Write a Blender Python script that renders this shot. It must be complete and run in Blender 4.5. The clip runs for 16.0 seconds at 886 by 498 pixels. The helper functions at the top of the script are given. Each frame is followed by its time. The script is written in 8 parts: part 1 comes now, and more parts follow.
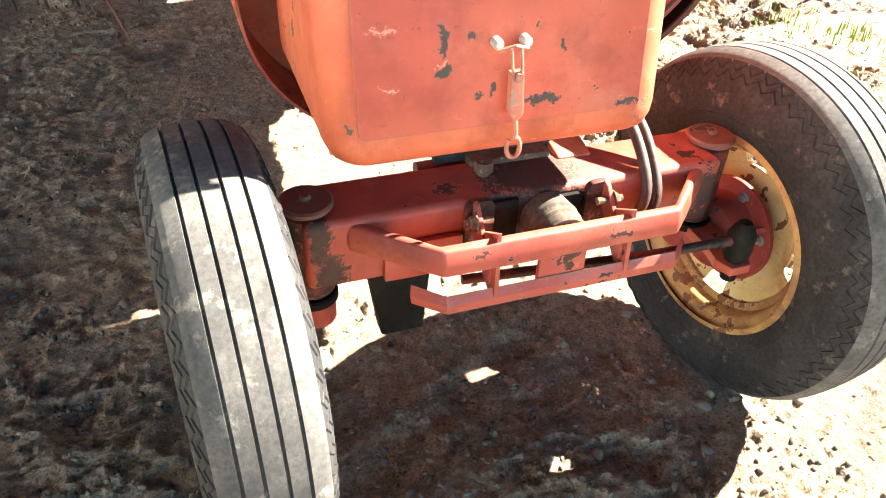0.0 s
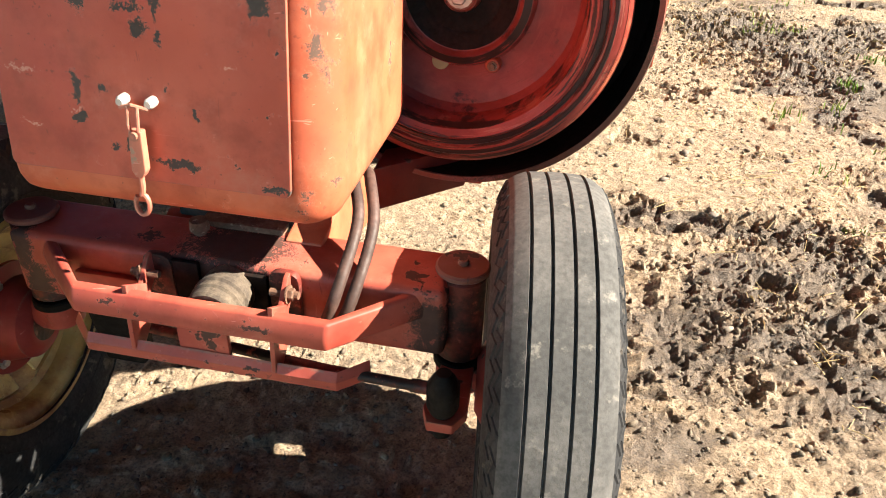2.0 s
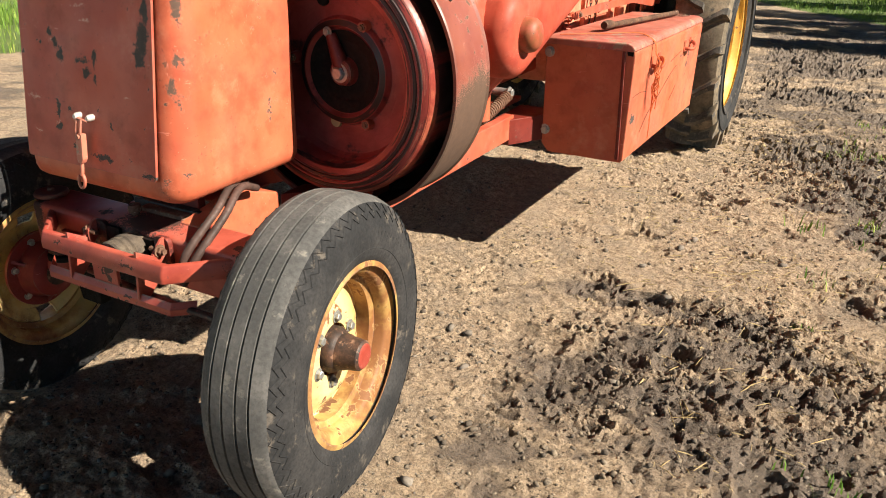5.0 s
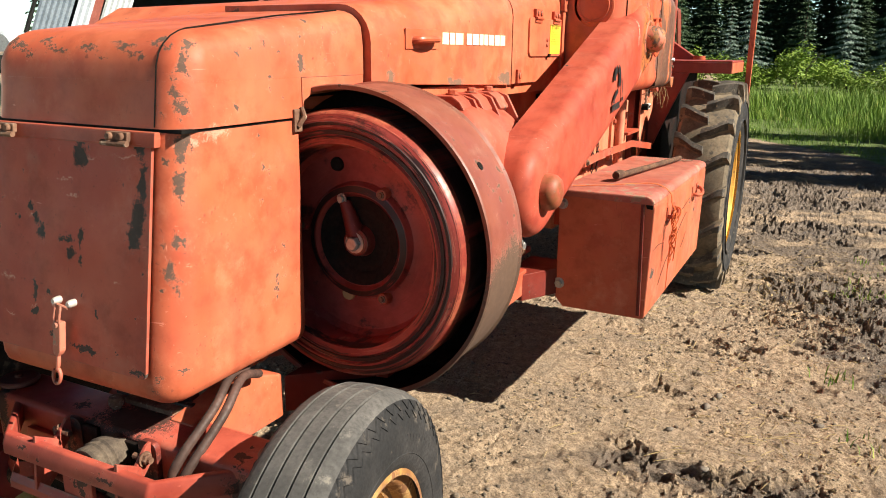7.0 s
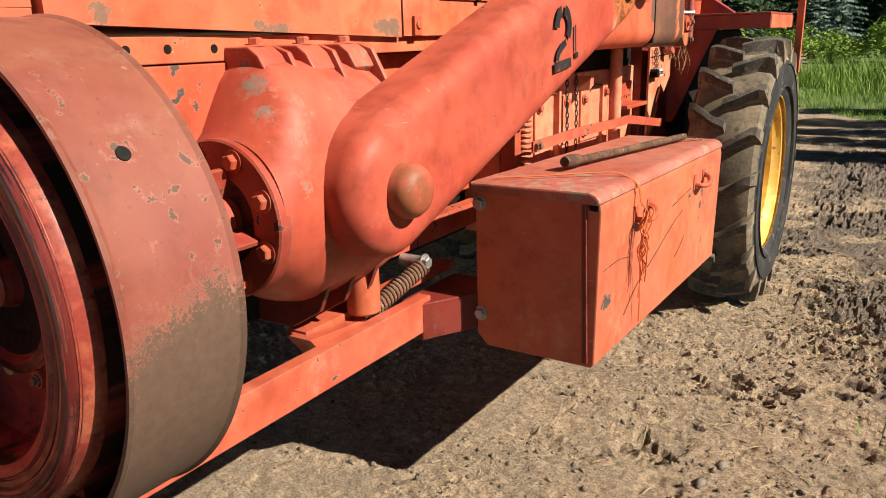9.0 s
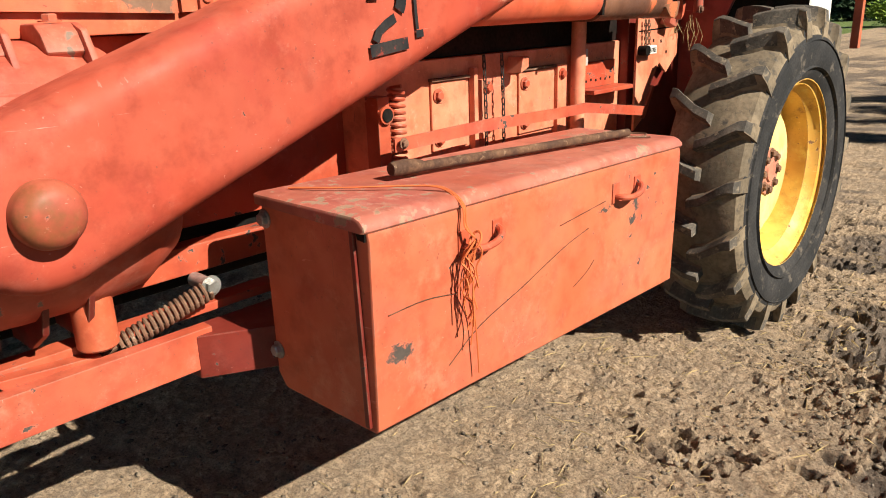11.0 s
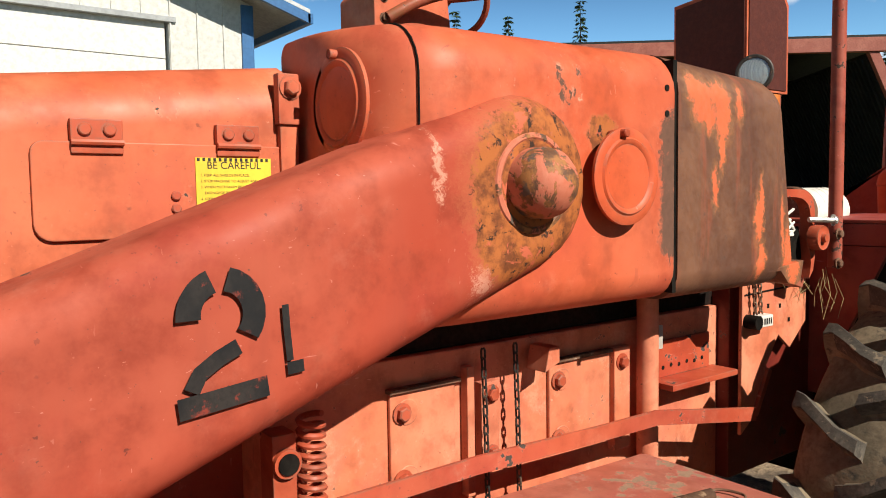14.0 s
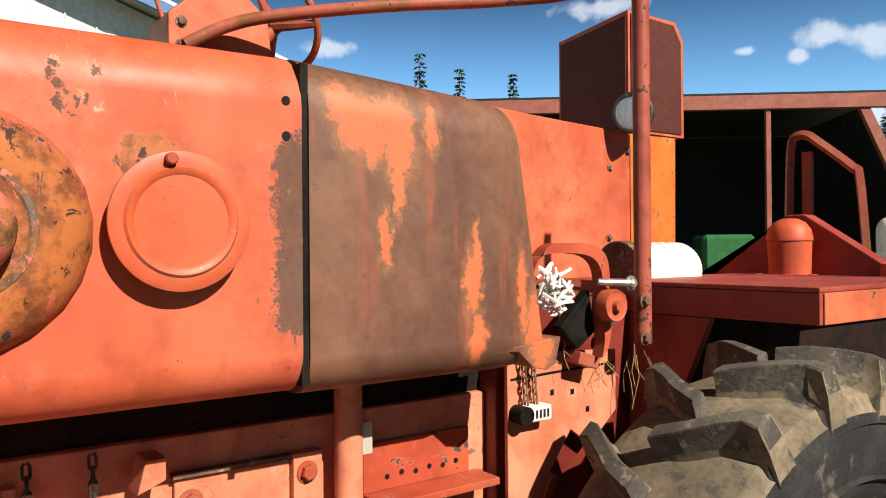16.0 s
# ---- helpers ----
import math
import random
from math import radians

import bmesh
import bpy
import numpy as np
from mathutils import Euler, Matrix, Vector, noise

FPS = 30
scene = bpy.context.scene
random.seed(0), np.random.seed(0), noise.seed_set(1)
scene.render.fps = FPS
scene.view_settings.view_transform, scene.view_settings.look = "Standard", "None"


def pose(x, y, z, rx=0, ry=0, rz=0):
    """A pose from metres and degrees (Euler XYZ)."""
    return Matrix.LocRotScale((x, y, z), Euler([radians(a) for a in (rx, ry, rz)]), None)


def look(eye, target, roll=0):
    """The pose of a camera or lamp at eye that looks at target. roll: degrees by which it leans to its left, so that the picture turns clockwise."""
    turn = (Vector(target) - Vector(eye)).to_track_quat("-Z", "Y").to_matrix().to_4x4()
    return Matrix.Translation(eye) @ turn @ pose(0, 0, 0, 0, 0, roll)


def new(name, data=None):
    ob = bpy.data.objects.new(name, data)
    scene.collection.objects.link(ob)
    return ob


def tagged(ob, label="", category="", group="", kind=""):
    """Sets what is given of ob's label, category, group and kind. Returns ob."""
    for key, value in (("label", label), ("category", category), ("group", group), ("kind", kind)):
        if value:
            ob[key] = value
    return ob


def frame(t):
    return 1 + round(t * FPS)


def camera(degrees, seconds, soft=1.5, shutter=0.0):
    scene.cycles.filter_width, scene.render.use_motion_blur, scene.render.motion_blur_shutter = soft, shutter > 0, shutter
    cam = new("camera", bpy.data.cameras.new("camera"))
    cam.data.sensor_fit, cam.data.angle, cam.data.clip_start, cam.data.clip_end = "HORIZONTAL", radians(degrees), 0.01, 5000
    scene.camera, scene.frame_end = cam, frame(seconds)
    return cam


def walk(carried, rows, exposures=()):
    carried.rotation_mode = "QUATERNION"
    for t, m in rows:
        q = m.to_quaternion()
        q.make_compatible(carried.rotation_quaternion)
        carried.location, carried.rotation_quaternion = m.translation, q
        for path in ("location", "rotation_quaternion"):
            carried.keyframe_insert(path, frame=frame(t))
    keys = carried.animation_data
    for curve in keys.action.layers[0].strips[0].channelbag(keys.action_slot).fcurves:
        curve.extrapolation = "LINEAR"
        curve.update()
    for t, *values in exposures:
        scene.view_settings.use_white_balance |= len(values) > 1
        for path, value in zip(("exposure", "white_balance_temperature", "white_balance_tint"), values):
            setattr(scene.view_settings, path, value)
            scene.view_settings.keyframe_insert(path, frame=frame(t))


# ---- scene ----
cam = camera(61.1, 16.0, soft=1.0)
METRES, EYE, TILT, LEAN, TURN = 6.5538, 1.35, 0.0, 0.0, -21.0
ROWS = [
    (0.0, 0.0, 0.0, 0.0, 1.81, -37.6, -2.36),
    (0.5, 0.0448, 0.0089, 0.0019, 10.7, -35.45, -1.9),
    (1.0, 0.0936, 0.0191, 0.0063, 19.2, -32.97, -1.51),
    (1.5, 0.1249, 0.0373, 0.0038, 25.12, -33.17, -1.89),
    (2.0, 0.1598, 0.0632, 0.002, 32.51, -33.02, -1.81),
    (2.5, 0.2032, 0.0831, 0.0011, 40.3, -30.7, -1.93),
    (3.0, 0.2388, 0.092, 0.0007, 46.12, -29.04, -2.34),
    (5.5, 0.3204, 0.0849, 0.0089, 49.78, -22.23, -0.71),
    (6.0, 0.3095, 0.0899, 0.0133, 49.23, -19.77, -0.68),
    (6.5, 0.2912, 0.0918, 0.0165, 48.41, -17.2, -0.63),
    (7.0, 0.2717, 0.0982, 0.0155, 47.64, -14.85, -0.52),
    (7.5, 0.2583, 0.1272, 0.0112, 47.93, -13.46, -0.12),
    (8.0, 0.2501, 0.1686, 0.0078, 49.19, -13.36, 0.48),
    (8.5, 0.2391, 0.2125, -0.0013, 50.91, -14.3, 0.98),
    (9.0, 0.2368, 0.2507, -0.0043, 53.3, -15.76, 1.47),
    (9.5, 0.2475, 0.2871, -0.0062, 56.3, -16.72, 1.84),
    (12.0, 0.2335, 0.4444, -0.0003, 68.68, -16.58, 1.6),
    (12.5, 0.2137, 0.4533, 0.0085, 70.51, -14.07, 1.33),
    (13.0, 0.1816, 0.4653, 0.0112, 71.76, -10.52, 1.19),
    (13.5, 0.1552, 0.4809, 0.0151, 72.9, -6.9, 1.2),
    (14.0, 0.1444, 0.5005, 0.021, 74.31, -3.96, 0.89),
    (14.5, 0.14, 0.5262, 0.0217, 73.59, -1.83, 0.63),
    (15.0, 0.1316, 0.5542, 0.0213, 72.41, -0.81, 0.65),
    (15.5, 0.1156, 0.5906, 0.0192, 72.8, -0.31, 0.41),
    (16.0, 0.1072, 0.6234, 0.0196, 75.16, 0.2, 0.46),

]
EXPOSURES = [(0.0, 3.65), (0.8, 3.12), (1.5, 2.75), (2.2, 2.12), (2.6, 1.77), (3.0, 1.53), (5.5, 1.36), (7.0, 1.24), (8.5, 1.06), (12.0, 0.97), (13.5, 0.66), (14.5, 0.46), (16.0, 0.70)]
walk(cam, [(t, pose(0, 0, EYE, TILT, LEAN, TURN) @ pose(METRES * x, METRES * y, METRES * z, 90 + pitch, roll, yaw)) for t, x, y, z, yaw, pitch, roll in ROWS], EXPOSURES)

# world and sun
SUN_DIR = Vector((0.785, 0.085, 0.62)).normalized()
SUN_EL = math.asin(SUN_DIR.z)
world = bpy.data.worlds.new("sky")
scene.world = world
world.use_nodes = True
wn = world.node_tree
sky = wn.nodes.new("ShaderNodeTexSky")
sky.sky_type = "NISHITA"
sky.sun_disc = False
sky.sun_elevation = SUN_EL
sky.sun_rotation = radians(90)
sky.air_density, sky.dust_density, sky.ozone_density = 1.9, 0.3, 4.0
back = wn.nodes["Background"]
back.inputs["Strength"].default_value = 0.05
tint = wn.nodes.new("ShaderNodeMix")
tint.data_type, tint.blend_type = "RGBA", "MULTIPLY"
tint.inputs[0].default_value = 1.0
tint.inputs[7].default_value = (0.84, 1.40, 2.20, 1.0)
wn.links.new(sky.outputs[0], tint.inputs[6])
# a dry clear sky: paler and brighter low down, deep overhead
place = wn.nodes.new("ShaderNodeTexCoord").outputs["Generated"]
apart = wn.nodes.new("ShaderNodeSeparateXYZ")
wn.links.new(place, apart.inputs[0])
fall = wn.nodes.new("ShaderNodeMapRange")
for key, value in (("From Min", 0.1), ("From Max", 0.38), ("To Min", 1.50), ("To Max", 0.02)):
    fall.inputs[key].default_value = value
wn.links.new(apart.outputs["Z"], fall.inputs["Value"])
deep = wn.nodes.new("ShaderNodeVectorMath")
deep.operation = "SCALE"
wn.links.new(tint.outputs[2], deep.inputs[0])
wn.links.new(fall.outputs[0], deep.inputs["Scale"])
# small fair-weather clouds: soft-edged, along the way each one lies
where = wn.nodes.new("ShaderNodeTexCoord").outputs["Generated"]
puff = wn.nodes.new("ShaderNodeTexNoise")
puff.inputs["Scale"].default_value, puff.inputs["Detail"].default_value, puff.inputs["Roughness"].default_value = 26.0, 7.0, 0.55
wn.links.new(where, puff.inputs["Vector"])
nearest = None
for way, size in (((-0.4434, 0.8622, 0.2448), (0.030, 0.030, 0.012)), ((-0.4017, 0.8843, 0.2379), (0.034, 0.034, 0.015)), ((-0.376, 0.8962, 0.2390), (0.026, 0.026, 0.013)), ((-0.4697, 0.8529, 0.2277), (0.012, 0.012, 0.007)), ((-0.5162, 0.8231, 0.2368), (0.013, 0.013, 0.005)), ((-0.409, 0.8994, 0.1524), (0.060, 0.060, 0.016)), ((-0.6331, 0.7128, 0.3019), (0.045, 0.045, 0.010)), ((-0.86, 0.44, 0.26), (0.03, 0.03, 0.010)), ((0.35, 0.80, 0.35), (0.12, 0.12, 0.04)), ((0.75, -0.5, 0.42), (0.15, 0.15, 0.05)), ((-0.2, -0.85, 0.36), (0.12, 0.12, 0.04))):
    steps = []
    for op, other in (("SUBTRACT", way), ("DIVIDE", size), ("LENGTH", None)):
        nd = wn.nodes.new("ShaderNodeVectorMath")
        nd.operation = op
        wn.links.new(where if not steps else steps[-1].outputs[0], nd.inputs[0])
        if other:
            nd.inputs[1].default_value = other
        steps.append(nd)
    if nearest is None:
        nearest = steps[-1].outputs["Value"]
    else:
        least = wn.nodes.new("ShaderNodeMath")
        least.operation = "MINIMUM"
        wn.links.new(nearest, least.inputs[0])
        wn.links.new(steps[-1].outputs["Value"], least.inputs[1])
        nearest = least.outputs[0]
rough_edge = wn.nodes.new("ShaderNodeMath")
rough_edge.operation = "MULTIPLY_ADD"
wn.links.new(puff.outputs["Fac"], rough_edge.inputs[0])
rough_edge.inputs[1].default_value = 3.4
wn.links.new(nearest, rough_edge.inputs[2])
cover = wn.nodes.new("ShaderNodeMapRange")
cover.interpolation_type = "SMOOTHSTEP"
for key, value in (("From Min", 3.1), ("From Max", 2.1), ("To Min", 0.0), ("To Max", 0.62)):
    cover.inputs[key].default_value = value
wn.links.new(rough_edge.outputs[0], cover.inputs["Value"])
white = wn.nodes.new("ShaderNodeMix")
white.data_type = "RGBA"
white.inputs[7].default_value = (12.0, 12.4, 13.2, 1.0)
wn.links.new(cover.outputs[0], white.inputs[0])
wn.links.new(deep.outputs[0], white.inputs[6])
wn.links.new(white.outputs[2], back.inputs["Color"])
sun_data = bpy.data.lights.new("sun", "SUN")
sun_data.energy, sun_data.angle, sun_data.color = 5.6, radians(0.53), (1.0, 0.92, 0.78)
sun = new("sun", sun_data)
sun.matrix_world = look(SUN_DIR * 40, (0, 0, 0))

# ---- building tools: drawing units, one of which is U metres ----
U = 0.9
ORIGIN = {}


def thing(name, at, label="", category="", group="", kind=""):
    """A top-level thing: an empty at its base; at is in drawing units."""
    ob = new(name)
    ob.empty_display_size = 0.1
    ob.location = Vector(at) * U
    ORIGIN[ob.name] = Vector(at)
    return tagged(ob, label, category, group, kind)


def finish(bm, name, material, at, sharp=35):
    """A mesh from a bmesh in drawing units, seen from the place at."""
    bmesh.ops.transform(bm, matrix=Matrix.Scale(U, 4) @ Matrix.Translation(-Vector(at)), verts=bm.verts)
    data = bpy.data.meshes.new(name)
    bm.to_mesh(data)
    bm.free()
    for m in material if isinstance(material, (list, tuple)) else [material]:
        data.materials.append(m)
    data.shade_smooth()
    if sharp < 180:
        data.set_sharp_from_angle(angle=radians(sharp))
    return data


def even_normals(ob):
    """Flat faces stay flat beside their rounded edges."""
    w = ob.modifiers.new("weighted", "WEIGHTED_NORMAL")
    w.keep_sharp = True


def part(name, bm, material, parent, label="", sharp=35):
    at = ORIGIN[parent.name]
    ob = new(name, finish(bm, name, material, at, sharp))
    ob.parent = parent
    even_normals(ob)
    ORIGIN[ob.name] = at
    return tagged(ob, label)


def solid(name, bm, material, at, label="", category="", group="", kind="", sharp=35):
    """A top-level thing of one mesh."""
    ob = new(name, finish(bm, name, material, at, sharp))
    even_normals(ob)
    ob.location = Vector(at) * U
    ORIGIN[ob.name] = Vector(at)
    return tagged(ob, label, category, group, kind)


def fresh():
    return bmesh.new()


def merge(dst, src, m=None):
    if m is not None:
        bmesh.ops.transform(src, matrix=m, verts=src.verts)
    data = bpy.data.meshes.new("tmp")
    src.to_mesh(data)
    src.free()
    dst.from_mesh(data)
    bpy.data.meshes.remove(data)
    return dst


def rounded(bm, r, seg=2, edges=None, angle=25):
    if r <= 0:
        return
    es = edges or [e for e in bm.edges if len(e.link_faces) == 2 and e.calc_face_angle(0) > radians(angle)]
    bmesh.ops.bevel(bm, geom=es, offset=r, segments=seg, profile=0.5, affect="EDGES", clamp_overlap=True)


def box(bm, x0, x1, y0, y1, z0, z1, r=0.004, seg=2, m=None):
    b = fresh()
    bmesh.ops.create_cube(b, size=1.0)
    for v in b.verts:
        v.co = Vector((x0 + (v.co.x + 0.5) * (x1 - x0), y0 + (v.co.y + 0.5) * (y1 - y0), z0 + (v.co.z + 0.5) * (z1 - z0)))
    rounded(b, r, seg)
    return merge(bm, b, m)


def on_axis(axis, a, b, h):
    """Two numbers across an axis and one along it, as a place: x: (y, z); y: (x, z); z: (x, y)."""
    return Vector({"x": (h, a, b), "y": (a, h, b), "z": (a, b, h)}[axis])


def prism(bm, pts, axis, lo, hi, r=0.0, seg=2, m=None):
    b = fresh()
    low = [b.verts.new(on_axis(axis, p[0], p[1], lo)) for p in pts]
    high = [b.verts.new(on_axis(axis, p[0], p[1], hi)) for p in pts]
    n = len(pts)
    b.faces.new(low)
    b.faces.new(high[::-1])
    for i in range(n):
        b.faces.new((low[i], high[i], high[(i + 1) % n], low[(i + 1) % n]))
    bmesh.ops.recalc_face_normals(b, faces=b.faces)
    rounded(b, r, seg)
    return merge(bm, b, m)


def lathe(bm, prof, axis, c, seg=32, a0=0.0, a1=360.0, closed=False, m=None):
    """Turns a profile of (radius, height along the axis) round the axis through c (two numbers across it). closed: the profile is a loop."""
    b = fresh()
    full = a1 - a0 >= 359.9
    steps = seg if full else seg + 1
    rows = []
    for i in range(steps):
        w = radians(a0 + (a1 - a0) * i / seg)
        rows.append([b.verts.new(on_axis(axis, c[0] + p[0] * math.cos(w), c[1] + p[0] * math.sin(w), p[1])) for p in prof])
    n = len(prof)
    for i in range(seg):
        p, q = rows[i], rows[(i + 1) % steps]
        for j in range(n if closed else n - 1):
            k = (j + 1) % n
            b.faces.new((p[j], p[k], q[k], q[j]))
    if not full and closed:
        b.faces.new(rows[0])
        b.faces.new(rows[-1][::-1])
    bmesh.ops.remove_doubles(b, verts=b.verts, dist=1e-5)
    bmesh.ops.recalc_face_normals(b, faces=b.faces)
    return merge(bm, b, m)


def cyl(bm, axis, c, r, h0, h1, seg=20, r2=None, bev=0.0):
    r2 = r if r2 is None else r2
    prof = [(0, h0), (r, h0), (r2, h1), (0, h1)] if bev <= 0 else [(0, h0), (r - bev, h0), (r, h0 + bev), (r2, h1 - bev), (r2 - bev, h1), (0, h1)]
    return lathe(bm, prof, axis, c, seg)


def bolt(bm, axis, c, h, r=0.014, out=1, washer=True):
    """A hexagonal head on a washer; the head stands out along the axis."""
    if washer:
        cyl(bm, axis, c, r * 1.45, h, h + out * 0.003, 14)
    w = 0.3 + 7 * (c[0] + c[1])
    b = fresh()
    lo, hi = h + out * 0.003, h + out * (0.003 + r * 0.85)
    rows = [[b.verts.new(on_axis(axis, c[0] + r * s * math.cos(w + k * math.pi / 3), c[1] + r * s * math.sin(w + k * math.pi / 3), hh)) for k in range(6)] for s, hh in ((1, lo), (1, lo + 0.8 * (hi - lo)), (0.82, hi))]
    for p, q in zip(rows, rows[1:]):
        for k in range(6):
            b.faces.new((p[k], p[(k + 1) % 6], q[(k + 1) % 6], q[k]))
    b.faces.new(rows[-1])
    bmesh.ops.recalc_face_normals(b, faces=b.faces)
    return merge(bm, b)


def smooth_path(pts, per=6):
    """Catmull-Rom through the points."""
    p = [Vector(q) for q in pts]
    p = [2 * p[0] - p[1]] + p + [2 * p[-1] - p[-2]]
    out = []
    for i in range(1, len(p) - 2):
        for k in range(per):
            t = k / per
            out.append(0.5 * (2 * p[i] + (p[i + 1] - p[i - 1]) * t + (2 * p[i - 1] - 5 * p[i] + 4 * p[i + 1] - p[i + 2]) * t * t + (3 * p[i] - p[i - 1] - 3 * p[i + 1] + p[i + 2]) * t ** 3))
    return out + [p[-2]]


def tube(bm, pts, r, seg=10, loop=False):
    """A round bar along the points; r may be a list."""
    pts = [Vector(p) for p in pts]
    n = len(pts)
    rows, up = [], None
    for i, p in enumerate(pts):
        d = (pts[(i + 1) % n] - pts[i - 1]) if loop else (pts[min(i + 1, n - 1)] - pts[max(i - 1, 0)])
        d.normalize()
        if up is None:
            up = Vector((0, 0, 1)) if abs(d.z) < 0.9 else Vector((1, 0, 0))
        side = d.cross(up).normalized()
        up = side.cross(d).normalized()
        rr = r[i] if isinstance(r, (list, tuple)) else r
        rows.append([bm.verts.new(p + rr * (math.cos(2 * math.pi * k / seg) * side + math.sin(2 * math.pi * k / seg) * up)) for k in range(seg)])
    fs = []
    for i in range(n if loop else n - 1):
        p, q = rows[i], rows[(i + 1) % n]
        for k in range(seg):
            fs.append(bm.faces.new((p[k], p[(k + 1) % seg], q[(k + 1) % seg], q[k])))
    if not loop:
        fs += [bm.faces.new(rows[0]), bm.faces.new(rows[-1][::-1])]
    bmesh.ops.recalc_face_normals(bm, faces=fs)
    return bm


def loft(bm, rings, caps=True):
    b = fresh()
    rows = [[b.verts.new(Vector(p)) for p in ring] for ring in rings]
    n = len(rows[0])
    for p, q in zip(rows, rows[1:]):
        for k in range(n):
            b.faces.new((p[k], p[(k + 1) % n], q[(k + 1) % n], q[k]))
    if caps:
        b.faces.new(rows[0])
        b.faces.new(rows[-1][::-1])
    bmesh.ops.remove_doubles(b, verts=b.verts, dist=1e-5)
    bmesh.ops.recalc_face_normals(b, faces=b.faces)
    return merge(bm, b)


def rr(a0, a1, b0, b1, r00, r10, r11, r01, seg=6, inset=0.0):
    """A rounded rectangle, counterclockwise from its low corner; one radius a corner (a0b0, a1b0, a1b1, a0b1)."""
    a0, a1, b0, b1 = a0 + inset, a1 - inset, b0 + inset, b1 - inset
    pts = []
    for (ca, cb), r, w in (((a0, b0), r00, 180), ((a1, b0), r10, 270), ((a1, b1), r11, 0), ((a0, b1), r01, 90)):
        r = max(r - inset, 0.003)
        oa, ob = ca + (r if ca == a0 else -r), cb + (r if cb == b0 else -r)
        pts += [(oa + r * math.cos(radians(w + 90 * k / seg)), ob + r * math.sin(radians(w + 90 * k / seg))) for k in range(seg + 1)]
    return pts


def coil(c, axis_from, axis_to, r, turns, per=10):
    a, b = Vector(axis_from), Vector(axis_to)
    d = (b - a).normalized()
    s = d.cross(Vector((0, 0, 1)) if abs(d.z) < 0.9 else Vector((1, 0, 0))).normalized()
    t = s.cross(d)
    n = int(turns * per)
    return [a + (b - a) * i / n + r * (math.cos(2 * math.pi * i / per) * s + math.sin(2 * math.pi * i / per) * t) for i in range(n + 1)]

# ---- materials ----
def node(nt, kind, **inputs):
    nd = nt.nodes.new(kind)
    for key, value in inputs.items():
        nd.inputs[key.replace("_", " ")].default_value = value
    return nd


def material(name, rough=0.6, metal=0.0):
    m = bpy.data.materials.new(name)
    m.use_nodes = True
    nt = m.node_tree
    bsdf = nt.nodes["Principled BSDF"]
    bsdf.inputs["Roughness"].default_value = rough
    bsdf.inputs["Metallic"].default_value = metal
    return m, nt, bsdf


def coords(nt, scale=(1, 1, 1), which="Object"):
    tc, mp = nt.nodes.new("ShaderNodeTexCoord"), nt.nodes.new("ShaderNodeMapping")
    mp.inputs["Scale"].default_value = scale
    nt.links.new(tc.outputs[which], mp.inputs["Vector"])
    return mp.outputs["Vector"]


def fbm(nt, vec, scale, detail=5.0, rough=0.55, dist=0.0):
    nd = node(nt, "ShaderNodeTexNoise", Scale=scale, Detail=detail, Roughness=rough, Distortion=dist)
    nt.links.new(vec, nd.inputs["Vector"])
    return nd.outputs["Fac"]


def ramp(nt, fac, lo, hi, a=0.0, b=1.0):
    nd = nt.nodes.new("ShaderNodeMapRange")
    nd.interpolation_type = "SMOOTHSTEP"
    for key, value in zip(("From Min", "From Max", "To Min", "To Max"), (lo, hi, a, b)):
        nd.inputs[key].default_value = value
    nt.links.new(fac, nd.inputs["Value"])
    return nd.outputs["Result"]


def calc(nt, op, a, b=0.0):
    nd = nt.nodes.new("ShaderNodeMath")
    nd.operation = op
    for k, v in enumerate((a, b)):
        if isinstance(v, (int, float)):
            nd.inputs[k].default_value = v
        else:
            nt.links.new(v, nd.inputs[k])
    return nd.outputs[0]


def blend(nt, fac, a, b, mode="MIX"):
    nd = nt.nodes.new("ShaderNodeMix")
    nd.data_type, nd.blend_type = "RGBA", mode
    for key, v in ((0, fac), (6, a), (7, b)):
        if isinstance(v, (int, float)):
            nd.inputs[key].default_value = v
        elif isinstance(v, tuple):
            nd.inputs[key].default_value = (*v, 1.0)
        else:
            nt.links.new(v, nd.inputs[key])
    return nd.outputs[2]


def bump(nt, bsdf, height, strength=0.3, distance=0.01):
    nd = node(nt, "ShaderNodeBump", Strength=strength, Distance=distance)
    nt.links.new(height, nd.inputs["Height"])
    if bsdf.inputs["Normal"].is_linked:
        nt.links.new(bsdf.inputs["Normal"].links[0].from_socket, nd.inputs["Normal"])
    nt.links.new(nd.outputs[0], bsdf.inputs["Normal"])


